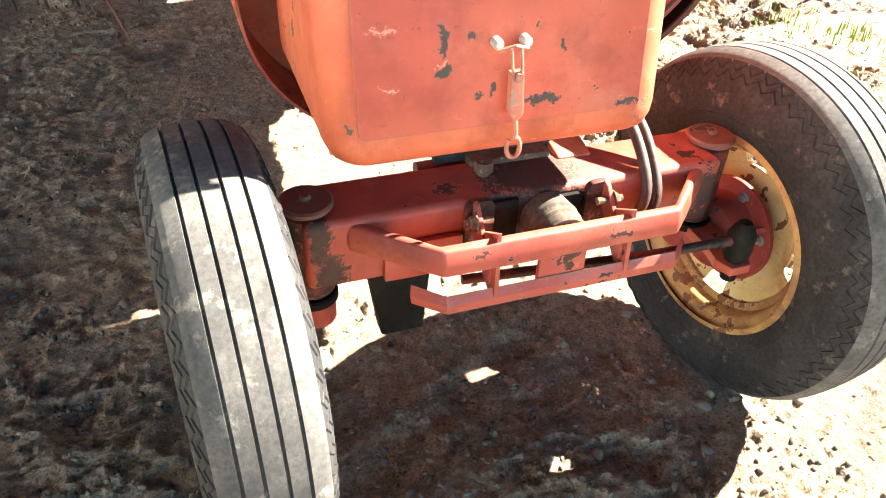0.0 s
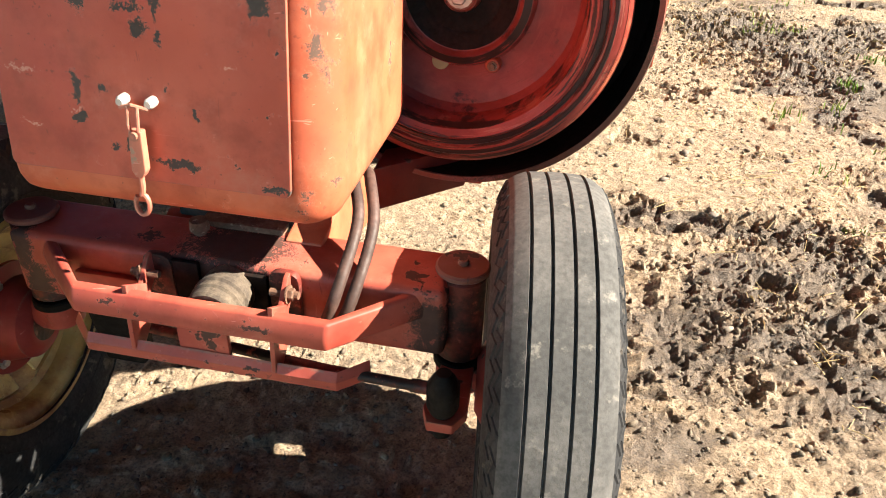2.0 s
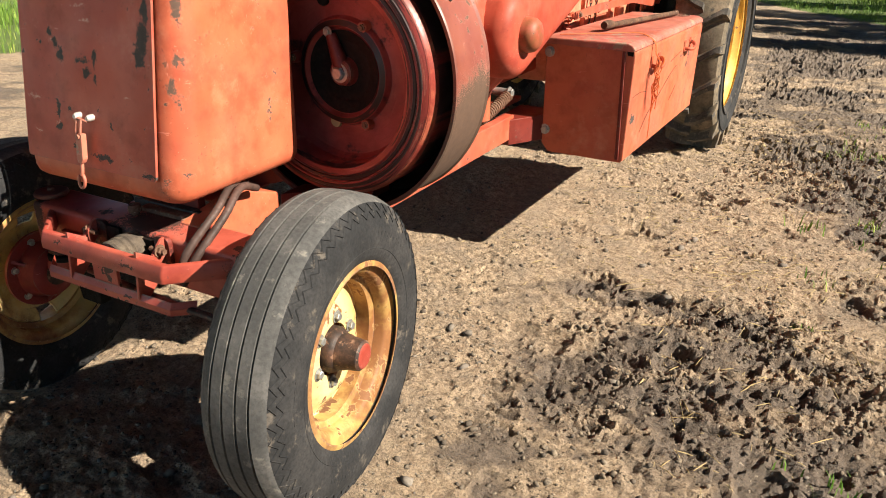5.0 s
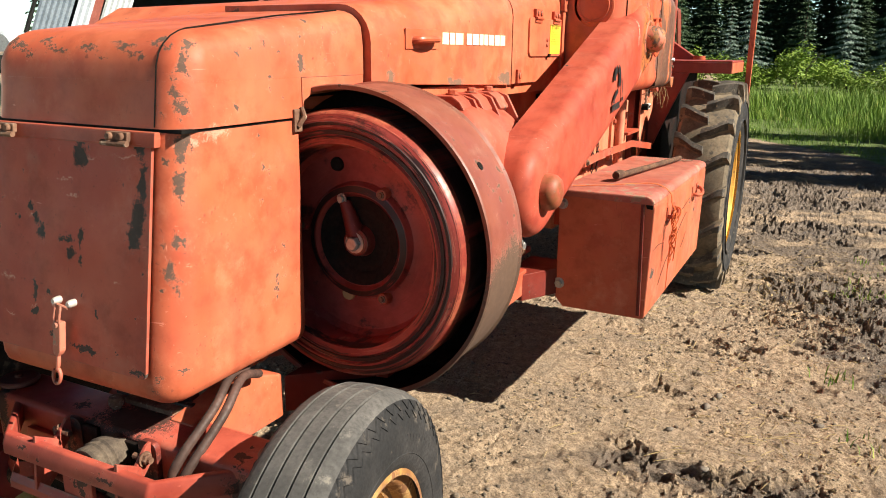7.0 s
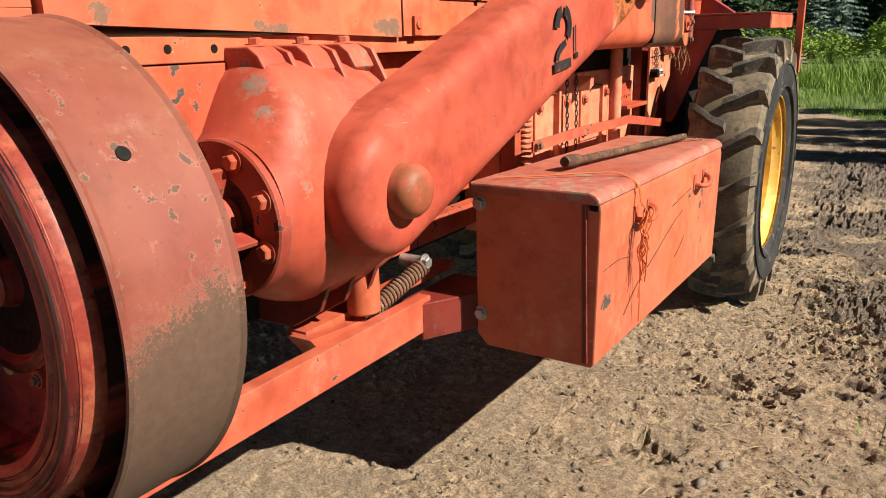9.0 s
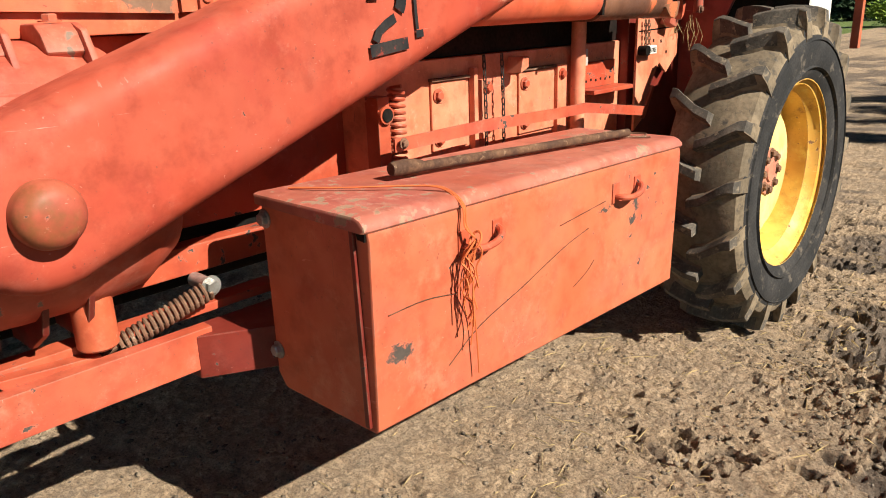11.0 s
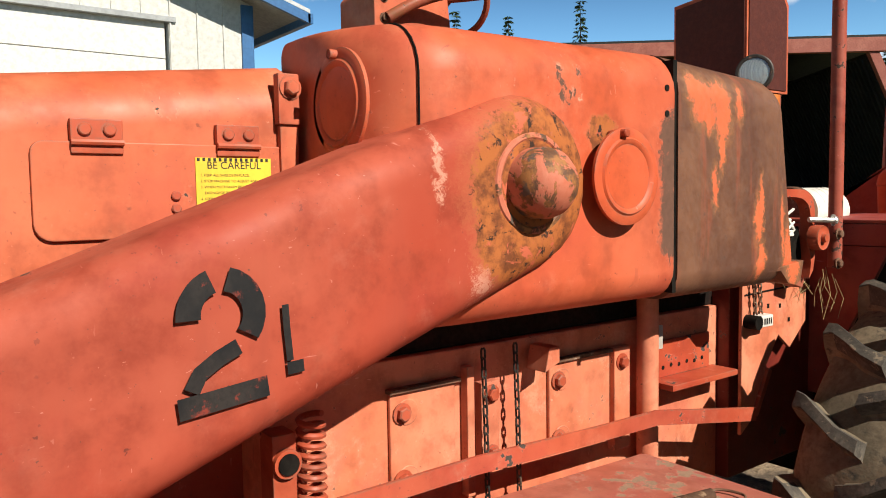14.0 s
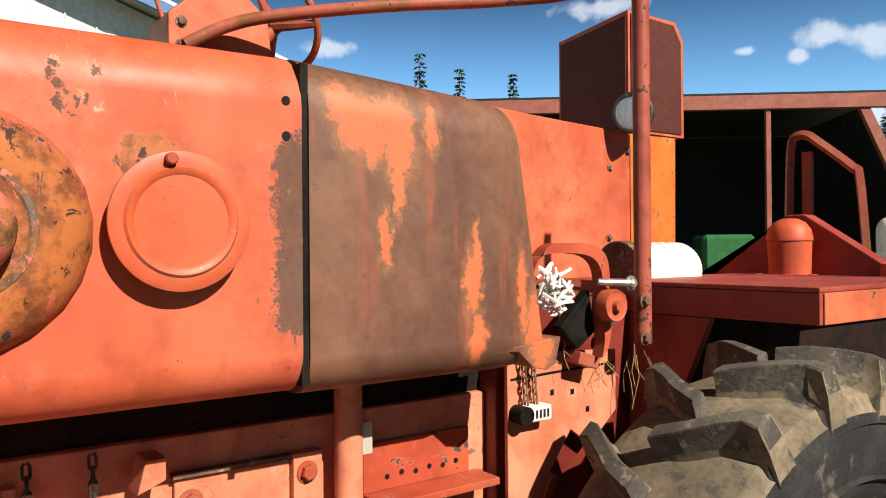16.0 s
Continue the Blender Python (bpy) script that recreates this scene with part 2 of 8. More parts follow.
def spots(nt, vec, marks, wobble=0.9):
    """How near a place is to the nearest of some marks (centre, size), each in metres: under 1 inside it."""
    least = None
    warp = node(nt, "ShaderNodeTexNoise", Scale=42.0, Detail=6.0, Roughness=0.7)
    nt.links.new(vec, warp.inputs["Vector"])
    mid = nt.nodes.new("ShaderNodeVectorMath")
    mid.operation = "SUBTRACT"
    nt.links.new(warp.outputs["Color"], mid.inputs[0])
    mid.inputs[1].default_value = (0.5, 0.5, 0.5)
    far = nt.nodes.new("ShaderNodeVectorMath")
    far.operation = "SCALE"
    nt.links.new(mid.outputs[0], far.inputs[0])
    far.inputs["Scale"].default_value = 0.055
    moved = nt.nodes.new("ShaderNodeVectorMath")
    moved.operation = "ADD"
    nt.links.new(vec, moved.inputs[0])
    nt.links.new(far.outputs[0], moved.inputs[1])
    vec = moved.outputs[0]
    for c, r in marks:
        sub = nt.nodes.new("ShaderNodeVectorMath")
        sub.operation = "SUBTRACT"
        nt.links.new(vec, sub.inputs[0])
        sub.inputs[1].default_value = c
        div = nt.nodes.new("ShaderNodeVectorMath")
        div.operation = "DIVIDE"
        nt.links.new(sub.outputs[0], div.inputs[0])
        div.inputs[1].default_value = r
        ln = nt.nodes.new("ShaderNodeVectorMath")
        ln.operation = "LENGTH"
        nt.links.new(div.outputs[0], ln.inputs[0])
        least = ln.outputs["Value"] if least is None else calc(nt, "MINIMUM", least, ln.outputs["Value"])
    n1 = calc(nt, "ADD", calc(nt, "MULTIPLY", fbm(nt, vec, 55, 7, 0.8, 0.6), 0.5), calc(nt, "MULTIPLY", fbm(nt, vec, 150, 4, 0.7, 0.8), 0.5))
    return calc(nt, "ADD", least, calc(nt, "MULTIPLY", calc(nt, "SUBTRACT", n1, 0.5), 2 * wobble * 2))


def paint(name, base, faded, chip=(0.035, 0.028, 0.024), rough=0.52, chips=0.62, dust=0.25, marks=(), rust=0.0, scale=1.0, rust_marks=(), pale_marks=(), gloss=0.32):
    """Old machine enamel: fading in clouds, run-down streaks, chips to dark primer, dust."""
    m, nt, bsdf = material(name, rough)
    bsdf.inputs["Specular IOR Level"].default_value = gloss
    v = coords(nt)
    vs = coords(nt, (9, 9, 0.9))
    col = blend(nt, ramp(nt, fbm(nt, v, 1.9 * scale, 4, 0.6), 0.34, 0.68), base, faded)
    col = blend(nt, ramp(nt, fbm(nt, v, 11 * scale, 5, 0.65), 0.42, 0.72, 0, 0.6), col, tuple(0.52 * c for c in base))
    col = blend(nt, ramp(nt, fbm(nt, v, 0.9 * scale, 5, 0.65), 0.44, 0.66, 0, 0.45), col, (0.62 * base[0], 0.42 * base[1], 0.45 * base[2]))
    col = blend(nt, ramp(nt, fbm(nt, v, 3.4 * scale, 6, 0.7), 0.46, 0.68, 0, 0.38), col, (0.88 * base[0], 0.70 * base[1], 1.1 * base[2]))
    col = blend(nt, ramp(nt, fbm(nt, v, 5.3 * scale, 7, 0.75), 0.53, 0.72, 0, 0.45), col, (min(1, 1.05 * faded[0]), 1.45 * faded[1], 1.7 * faded[2]))
    col = blend(nt, ramp(nt, fbm(nt, vs, 1.6, 4, 0.6), 0.52, 0.8, 0, 0.28), col, tuple(0.5 * c + 0.02 for c in base))
    col = blend(nt, ramp(nt, fbm(nt, v, 6 * scale, 6, 0.7), 0.55, 0.85, 0, dust), col, (0.40, 0.27, 0.19))
    fine = fbm(nt, v, 60 * scale, 6, 0.7)
    area = ramp(nt, fbm(nt, v, 3.1 * scale, 3), 0.45, 0.7, -0.06, 0.08)
    worn = ramp(nt, calc(nt, "ADD", fbm(nt, v, 26 * scale, 5, 0.6), area), chips, chips + 0.03)
    edge = ramp(nt, calc(nt, "ADD", fbm(nt, v, 26 * scale, 5, 0.6), area), chips - 0.025, chips)
    speck = ramp(nt, fbm(nt, v, 140 * scale, 2, 0.5), 0.73, 0.76)
    dots = calc(nt, "MULTIPLY", ramp(nt, fbm(nt, v, 38 * scale, 3, 0.6), 0.705, 0.73), ramp(nt, fbm(nt, v, 2.3 * scale, 3), 0.42, 0.62))
    thin = calc(nt, "MULTIPLY", ramp(nt, fbm(nt, coords(nt, (5, 5, 150)), 1.0, 3, 0.6), 0.70, 0.74), ramp(nt, fbm(nt, v, 8 * scale, 3), 0.55, 0.64))
    thin = calc(nt, "MAXIMUM", thin, calc(nt, "MULTIPLY", ramp(nt, fbm(nt, coords(nt, (110, 110, 6)), 1.0, 3, 0.6), 0.72, 0.76), ramp(nt, fbm(nt, v, 6 * scale, 3), 0.56, 0.66)))
    col = blend(nt, calc(nt, "MULTIPLY", thin, 0.55), col, tuple(min(1, 1.2 * c + 0.16) for c in faded))
    # hair scratches at all angles, and thin dark spatter
    for k, (sx, sy, sz) in enumerate(((14, 90, 160), (120, 30, 14), (16, 200, 60))):
        hair = ramp(nt, fbm(nt, coords(nt, (sx, sy, sz)), 1.0, 2, 0.5, 0.7), 0.715, 0.735)
        hair = calc(nt, "MULTIPLY", hair, ramp(nt, fbm(nt, v, 4.1 * scale + k, 3), 0.50, 0.62))
        col = blend(nt, calc(nt, "MULTIPLY", hair, 0.6), col, tuple(0.45 * c + 0.02 for c in base) if k == 1 else tuple(min(1, 1.1 * c + 0.10) for c in faded))
    spatter = calc(nt, "MULTIPLY", ramp(nt, fbm(nt, v, 85 * scale, 3, 0.6), 0.66, 0.70), ramp(nt, fbm(nt, v, 1.7 * scale, 4), 0.46, 0.60))
    col = blend(nt, calc(nt, "MULTIPLY", spatter, 0.65), col, tuple(0.35 * c + 0.02 for c in base))
    col = blend(nt, calc(nt, "MULTIPLY", dots, 0.8), col, tuple(0.30 * c + 0.015 for c in base))
    if marks:
        d = spots(nt, v, marks)
        worn = calc(nt, "MAXIMUM", worn, ramp(nt, d, 1.0, 0.9))
        edge = calc(nt, "MAXIMUM", edge, ramp(nt, d, 1.2, 1.0))
    if rust:
        col = blend(nt, ramp(nt, fbm(nt, v, 4.5 * scale, 6, 0.7), 0.62 - rust * 0.3, 0.75 - rust * 0.2, 0, 0.9), col, blend(nt, fine, (0.10, 0.04, 0.018), (0.24, 0.09, 0.03)))
    if pale_marks:
        pd = spots(nt, v, pale_marks, 1.6)
        col = blend(nt, ramp(nt, pd, 1.0, 0.4, 0, 0.45), col, (0.72, 0.44, 0.33))
    if rust_marks:
        rd = spots(nt, v, rust_marks, 0.3)
        burnt = blend(nt, ramp(nt, fbm(nt, v, 22, 6, 0.7), 0.38, 0.58), (0.15, 0.048, 0.020), (0.36, 0.112, 0.034))
        burnt = blend(nt, ramp(nt, fbm(nt, v, 30, 7, 0.75, 0.5), 0.575, 0.60), burnt, (0.040, 0.022, 0.016))
        burnt = blend(nt, ramp(nt, fbm(nt, v, 19, 7, 0.75, 0.4), 0.58, 0.61), burnt, (0.46, 0.11, 0.06))
        burnt = blend(nt, ramp(nt, fbm(nt, v, 13, 6, 0.7), 0.60, 0.68), burnt, (0.23, 0.088, 0.048))
        col = blend(nt, ramp(nt, rd, 1.35, 0.95, 0, 0.5), col, (0.42, 0.13, 0.06))
        col = blend(nt, ramp(nt, rd, 1.05, 0.92), col, burnt)
    # paint rubbed off along sharp edges
    soft = nt.nodes.new("ShaderNodeBevel")
    soft.samples = 4
    soft.inputs["Radius"].default_value = 0.006
    flat = nt.nodes.new("ShaderNodeNewGeometry")
    dot = nt.nodes.new("ShaderNodeVectorMath")
    dot.operation = "DOT_PRODUCT"
    nt.links.new(soft.outputs[0], dot.inputs[0])
    nt.links.new(flat.outputs["Normal"], dot.inputs[1])
    rubbed = calc(nt, "MULTIPLY", ramp(nt, dot.outputs["Value"], 0.985, 0.93), ramp(nt, fbm(nt, v, 18, 5, 0.7), 0.44, 0.56))
    col = blend(nt, calc(nt, "MULTIPLY", rubbed, 0.75), col, blend(nt, fbm(nt, v, 40, 3), (0.07, 0.035, 0.024), (0.30, 0.17, 0.12)))
    col = blend(nt, calc(nt, "MULTIPLY", edge, 0.3), col, tuple(min(1, 1.15 * c + 0.05) for c in faded))
    col = blend(nt, calc(nt, "MAXIMUM", worn, calc(nt, "MULTIPLY", speck, 0.6)), col, blend(nt, fine, chip, tuple(2.4 * c for c in chip)))
    nt.links.new(col, bsdf.inputs["Base Color"])
    nt.links.new(calc(nt, "ADD", ramp(nt, fbm(nt, v, 7, 4), 0.3, 0.7, rough - 0.1, rough + 0.14), calc(nt, "MULTIPLY", worn, 0.25)), bsdf.inputs["Roughness"])
    bump(nt, bsdf, fbm(nt, v, 3.5 * scale, 2), 0.25, 0.012)
    bump(nt, bsdf, calc(nt, "SUBTRACT", calc(nt, "MULTIPLY", fine, 0.25), worn), 0.22, 0.0015)
    return m


def mottled(name, a, b, c=None, rough=0.85, scale=8.0, fine=70.0, depth=0.002, metal=0.0, cut=(0.4, 0.65)):
    """Two colours in clouds, a third in flecks, and a fine relief."""
    m, nt, bsdf = material(name, rough, metal)
    v = coords(nt)
    bsdf.inputs["Specular IOR Level"].default_value = 0.3
    col = blend(nt, ramp(nt, fbm(nt, v, scale, 6, 0.65), *cut), a, b)
    f = fbm(nt, v, fine, 5, 0.65)
    col = blend(nt, ramp(nt, f, 0.35, 0.75, 0, 0.5), col, tuple(0.45 * x for x in a))
    if c:
        col = blend(nt, ramp(nt, fbm(nt, v, scale * 2.7, 6, 0.7), 0.56, 0.66), col, c)
    nt.links.new(col, bsdf.inputs["Base Color"])
    nt.links.new(ramp(nt, f, 0.2, 0.8, rough - 0.12, min(1.0, rough + 0.1)), bsdf.inputs["Roughness"])
    bump(nt, bsdf, f, 0.5, depth)
    return m


def plain(name, colour, rough=0.6, metal=0.0):
    m, nt, bsdf = material(name, rough, metal)
    v = coords(nt)
    nt.links.new(blend(nt, ramp(nt, fbm(nt, v, 14, 5, 0.65), 0.3, 0.75), colour, tuple(0.72 * c for c in colour)), bsdf.inputs["Base Color"])
    bump(nt, bsdf, fbm(nt, v, 90, 3), 0.15, 0.001)
    return m


def at_baler(x, y, z):
    """A place in drawing units, as the baler's parts see it, in metres."""
    return (U * (x - 0.62), U * (y - 3.2), U * z)


def streaked_rim(name, red, pale, black, axis_at, cut=0.5):
    """Turned metal: red paint worn in rings, black grease between, rubbed pale here and there."""
    m, nt, bsdf = material(name, 0.45)
    bsdf.inputs["Specular IOR Level"].default_value = 0.35
    v = coords(nt)
    off = nt.nodes.new("ShaderNodeVectorMath")
    off.operation = "SUBTRACT"
    nt.links.new(v, off.inputs[0])
    off.inputs[1].default_value = axis_at
    sp = nt.nodes.new("ShaderNodeSeparateXYZ")
    nt.links.new(off.outputs[0], sp.inputs[0])
    x, z = sp.outputs["X"], sp.outputs["Z"]
    r = calc(nt, "SQRT", calc(nt, "ADD", calc(nt, "MULTIPLY", x, x), calc(nt, "MULTIPLY", z, z)))
    a = calc(nt, "ARCTAN2", z, x)

    def rings(fr, fa, seed):
        cb = nt.nodes.new("ShaderNodeCombineXYZ")
        nt.links.new(calc(nt, "MULTIPLY", r, fr), cb.inputs[0])
        nt.links.new(calc(nt, "MULTIPLY", a, fa), cb.inputs[1])
        cb.inputs[2].default_value = seed
        return fbm(nt, cb.outputs[0], 1.0, 6, 0.7)

    col = blend(nt, ramp(nt, fbm(nt, v, 6, 6, 0.7), 0.35, 0.65), red, tuple(1.5 * c + 0.012 for c in red))
    col = blend(nt, ramp(nt, rings(130, 2.0, 3.1), 0.54, 0.60, 0, 0.8), col, pale)
    col = blend(nt, ramp(nt, rings(75, 1.1, 7.7), cut, cut + 0.06, 0, 0.92), col, black)
    col = blend(nt, ramp(nt, fbm(nt, v, 8, 7, 0.75), 0.55, 0.66, 0, 0.85), col, black)
    nt.links.new(col, bsdf.inputs["Base Color"])
    nt.links.new(ramp(nt, fbm(nt, v, 20, 4), 0.3, 0.7, 0.32, 0.62), bsdf.inputs["Roughness"])
    bump(nt, bsdf, rings(160, 2.0, 1.3), 0.3, 0.0015)
    return m


RED, RED_FADED = (0.45, 0.089, 0.037), (0.55, 0.150, 0.072)
axle_grease = [(at_baler(x, y, z), (a, b, c)) for x, y, z, a, b, c in ((0.575, 1.10, 0.64, 0.05, 0.06, 0.06), (0.70, 1.10, 0.63, 0.045, 0.06, 0.06), (0.53, 1.10, 0.67, 0.025, 0.08, 0.03), (0.63, 1.17, 0.70, 0.10, 0.07, 0.04), (1.03, 1.12, 0.62, 0.035, 0.06, 0.06), (1.05, 1.12, 0.55, 0.05, 0.06, 0.04), (0.20, 1.12, 0.57, 0.03, 0.06, 0.05), (0.18, 1.12, 0.66, 0.02, 0.06, 0.06), (0.44, 1.16, 0.70, 0.03, 0.02, 0.008), (0.45, 0.97, 0.665, 0.016, 0.02, 0.006), (0.74, 0.97, 0.655, 0.022, 0.02, 0.008), (0.72, 0.97, 0.56, 0.016, 0.02, 0.006))]
axle_paint = paint("greasy_axle_paint", (0.31, 0.044, 0.029), (0.42, 0.090, 0.056), chip=(0.034, 0.016, 0.012), chips=0.635, dust=0.35, rough=0.45, marks=axle_grease)
case_paint = paint("dusty_case_paint", (0.56, 0.165, 0.085), (0.66, 0.26, 0.155), chip=(0.12, 0.06, 0.04), chips=0.66, dust=0.45, scale=1.6)
red_paint = paint("red_paint", RED, RED_FADED, chips=0.675)
red_dusty = paint("red_paint_dusty", (0.40, 0.070, 0.034), (0.47, 0.12, 0.065), dust=0.6, chips=0.66)
# dark red: shade of undersides and recesses put into the paint
red_dark = paint("red_paint_shade_dark", (0.13, 0.018, 0.012), (0.20, 0.032, 0.022), dust=0.15, chips=0.62, rough=0.42)
red_worn = paint("red_paint_worn", (0.38, 0.062, 0.026), (0.46, 0.11, 0.055), chips=0.64, dust=0.45)
red_rusty = paint("red_paint_rusting", (0.30, 0.056, 0.030), (0.38, 0.11, 0.062), chips=0.62, dust=0.4, rust=0.45)
# worn red darkened for the shade on the wheel's inner side
red_flange_shade = paint("shade_dark_flange_paint", (0.20, 0.022, 0.018), (0.27, 0.045, 0.036), chips=0.66, dust=0.2)
red_rusted_cap = paint("rusted_cap_paint", (0.13, 0.04, 0.03), (0.19, 0.075, 0.055), chips=0.62, dust=0.4, rust=0.3)
cap_paint = paint("cap_paint", (0.50, 0.085, 0.032), (0.55, 0.115, 0.048), chips=0.74, dust=0.1)
brown_rust = mottled("brown_rust", (0.13, 0.065, 0.042), (0.19, 0.10, 0.062), None, 0.62, 5, 60, 0.0012)
rusty_steel = mottled("rusty_steel", (0.11, 0.055, 0.035), (0.22, 0.12, 0.075), (0.30, 0.23, 0.17), 0.85, 14, 120)
dark_steel = mottled("oily_dark_steel", (0.022, 0.02, 0.019), (0.055, 0.045, 0.04), (0.14, 0.09, 0.06), 0.55, 9, 80)
bright_steel = mottled("worn_bright_steel", (0.42, 0.42, 0.40), (0.30, 0.29, 0.27), None, 0.42, 20, 90, 0.0008, 0.7)
# near-black for greasy plates, and for shade put into recesses
grime_shade = mottled("black_grime_and_shade", (0.010, 0.008, 0.007), (0.024, 0.012, 0.010), None, 0.75, 9, 80)
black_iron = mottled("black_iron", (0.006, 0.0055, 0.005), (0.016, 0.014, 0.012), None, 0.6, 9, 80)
hub_grease = mottled("greasy_hub_steel", (0.03, 0.02, 0.016), (0.10, 0.05, 0.032), (0.20, 0.11, 0.07), 0.6, 16, 90)
# red darkened for platform faces in shade; also on the hubs' grease caps
red_deep_shade = paint("deep_red_shade_paint", (0.27, 0.036, 0.024), (0.35, 0.065, 0.042), chips=0.67, dust=0.3)
rubber_hose = mottled("rubber_hose", (0.045, 0.026, 0.021), (0.095, 0.052, 0.042), None, 0.6, 14, 80)
tyre_lug = mottled("worn_tyre_lug_rubber", (0.060, 0.053, 0.046), (0.115, 0.098, 0.080), (0.20, 0.16, 0.115), 0.85, 16, 110, 0.003)
tyre_grey = mottled("dusty_grey_tyre_rubber", (0.060, 0.058, 0.056), (0.105, 0.099, 0.093), (0.15, 0.138, 0.12), 0.88, 7, 110, 0.0012)
tyre_dark = mottled("dark_tyre_rubber", (0.015, 0.015, 0.016), (0.034, 0.032, 0.032), (0.085, 0.072, 0.060), 0.85, 6, 110, 0.0012)
tyre_mud = mottled("muddy_tyre_rubber", (0.13, 0.102, 0.070), (0.235, 0.182, 0.122), (0.06, 0.052, 0.044), 0.9, 5, 60, 0.003)
yellow_rim = paint("yellow_rim_paint", (0.62, 0.36, 0.055), (0.72, 0.48, 0.12), chip=(0.11, 0.055, 0.028), chips=0.64, dust=0.3, rust=0.12)
# paler than the rim's yellow: sunlight on the disc put into its paint
yellow_disc_lit = paint("sunlit_yellow_disc_paint", (0.72, 0.52, 0.15), (0.80, 0.66, 0.30), chip=(0.14, 0.07, 0.035), chips=0.70, dust=0.3)
yellow_old = paint("old_yellow_rim_paint", (0.56, 0.40, 0.13), (0.64, 0.52, 0.26), chip=(0.10, 0.045, 0.02), chips=0.63, dust=0.5, rust=0.35)
rim_brown = paint("rusty_yellow_rim_paint", (0.40, 0.25, 0.07), (0.48, 0.33, 0.13), chip=(0.10, 0.045, 0.02), chips=0.60, dust=0.5, rust=0.75)
black_paint = mottled("worn_black_stencil_paint", (0.012, 0.012, 0.014), (0.03, 0.025, 0.024), (0.20, 0.034, 0.024), 0.5, 11, 120, 0.0005)
cream_paint = plain("cream_decal", (0.80, 0.72, 0.50), 0.5)
sign_yellow = plain("yellow_sign", (0.80, 0.55, 0.04), 0.5)
sign_black = plain("black_print", (0.012, 0.012, 0.012), 0.5)
old_bar = mottled("old_rusty_bar", (0.060, 0.030, 0.019), (0.13, 0.068, 0.038), (0.21, 0.135, 0.085), 0.9, 18, 130)
greasy_red = mottled("greasy_red_casting", (0.020, 0.014, 0.012), (0.16, 0.028, 0.020), (0.30, 0.07, 0.045), 0.55, 13, 80, 0.002)
caked_mud = mottled("dry_caked_mud", (0.060, 0.046, 0.036), (0.12, 0.092, 0.066), None, 0.95, 24, 140, 0.004)
hub_pink = paint("pale_red_hub_paint", (0.50, 0.17, 0.10), (0.56, 0.26, 0.17), chips=0.66, dust=0.5)
white_metal = plain("white_enamel", (0.72, 0.70, 0.66), 0.45)
pale_plate = plain("pale_metal_plate", (0.55, 0.50, 0.45), 0.4, 0.3)
twine_orange = plain("orange_twine", (0.55, 0.12, 0.03), 0.8)
straw = plain("straw", (0.42, 0.31, 0.15), 0.9)
glass_lamp, _nt, _b = material("lamp_glass", 0.12)
_v = coords(_nt, (60, 60, 60))
_g = _nt.nodes.new("ShaderNodeTexBrick")
_nt.links.new(_v, _g.inputs["Vector"])
for _key, _value in (("Color1", (0.55, 0.60, 0.60, 1)), ("Color2", (0.70, 0.74, 0.73, 1)), ("Mortar", (0.22, 0.25, 0.25, 1))):
    _g.inputs[_key].default_value = _value
_g.inputs["Scale"].default_value = 1.6
_nt.links.new(_g.outputs["Color"], _b.inputs["Base Color"])
_b.inputs["Metallic"].default_value = 0.7
bump(_nt, _b, fbm(_nt, _v, 4, 2), 0.5, 0.004)
for _m in (grime_shade, black_iron):
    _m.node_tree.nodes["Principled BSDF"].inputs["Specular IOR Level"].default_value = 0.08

# ---- ground ----
def value_noise(x, y, seed):
    xi, yi = np.floor(x).astype(np.int64), np.floor(y).astype(np.int64)
    fx, fy = x - xi, y - yi
    fx, fy = fx * fx * (3 - 2 * fx), fy * fy * (3 - 2 * fy)

    def h(a, b):
        n = (a * 374761393 + b * 668265263 + seed * 1442695041) & 0xFFFFFFFF
        n = ((n ^ (n >> 13)) * 1274126177) & 0xFFFFFFFF
        return ((n ^ (n >> 16)) & 0xFFFF) / 65535.0

    return (h(xi, yi) * (1 - fx) + h(xi + 1, yi) * fx) * (1 - fy) + (h(xi, yi + 1) * (1 - fx) + h(xi + 1, yi + 1) * fx) * fy


def hills(x, y, scale, seed, octaves=4):
    total, amp = 0.0, 0.5
    for o in range(octaves):
        total = total + amp * value_noise(x * scale + 17.3 * o, y * scale - 9.1 * o, seed + o)
        scale, amp = scale * 2.03, amp * 0.5
    return total


def lines(*stretches):
    """Grid lines from stretches of (from, to, step)."""
    out = []
    for a, b, step in stretches:
        out += list(np.linspace(a, b, max(2, int(round((b - a) / step)) + 1)))[:-1]
    return np.array(out + [stretches[-1][1]])


def lattice(a, b, seed):
    n = (a * 374761393 + b * 668265263 + seed * 1442695041) & 0xFFFFFFFF
    n = ((n ^ (n >> 13)) * 1274126177) & 0xFFFFFFFF
    return ((n ^ (n >> 16)) & 0xFFFF) / 65535.0


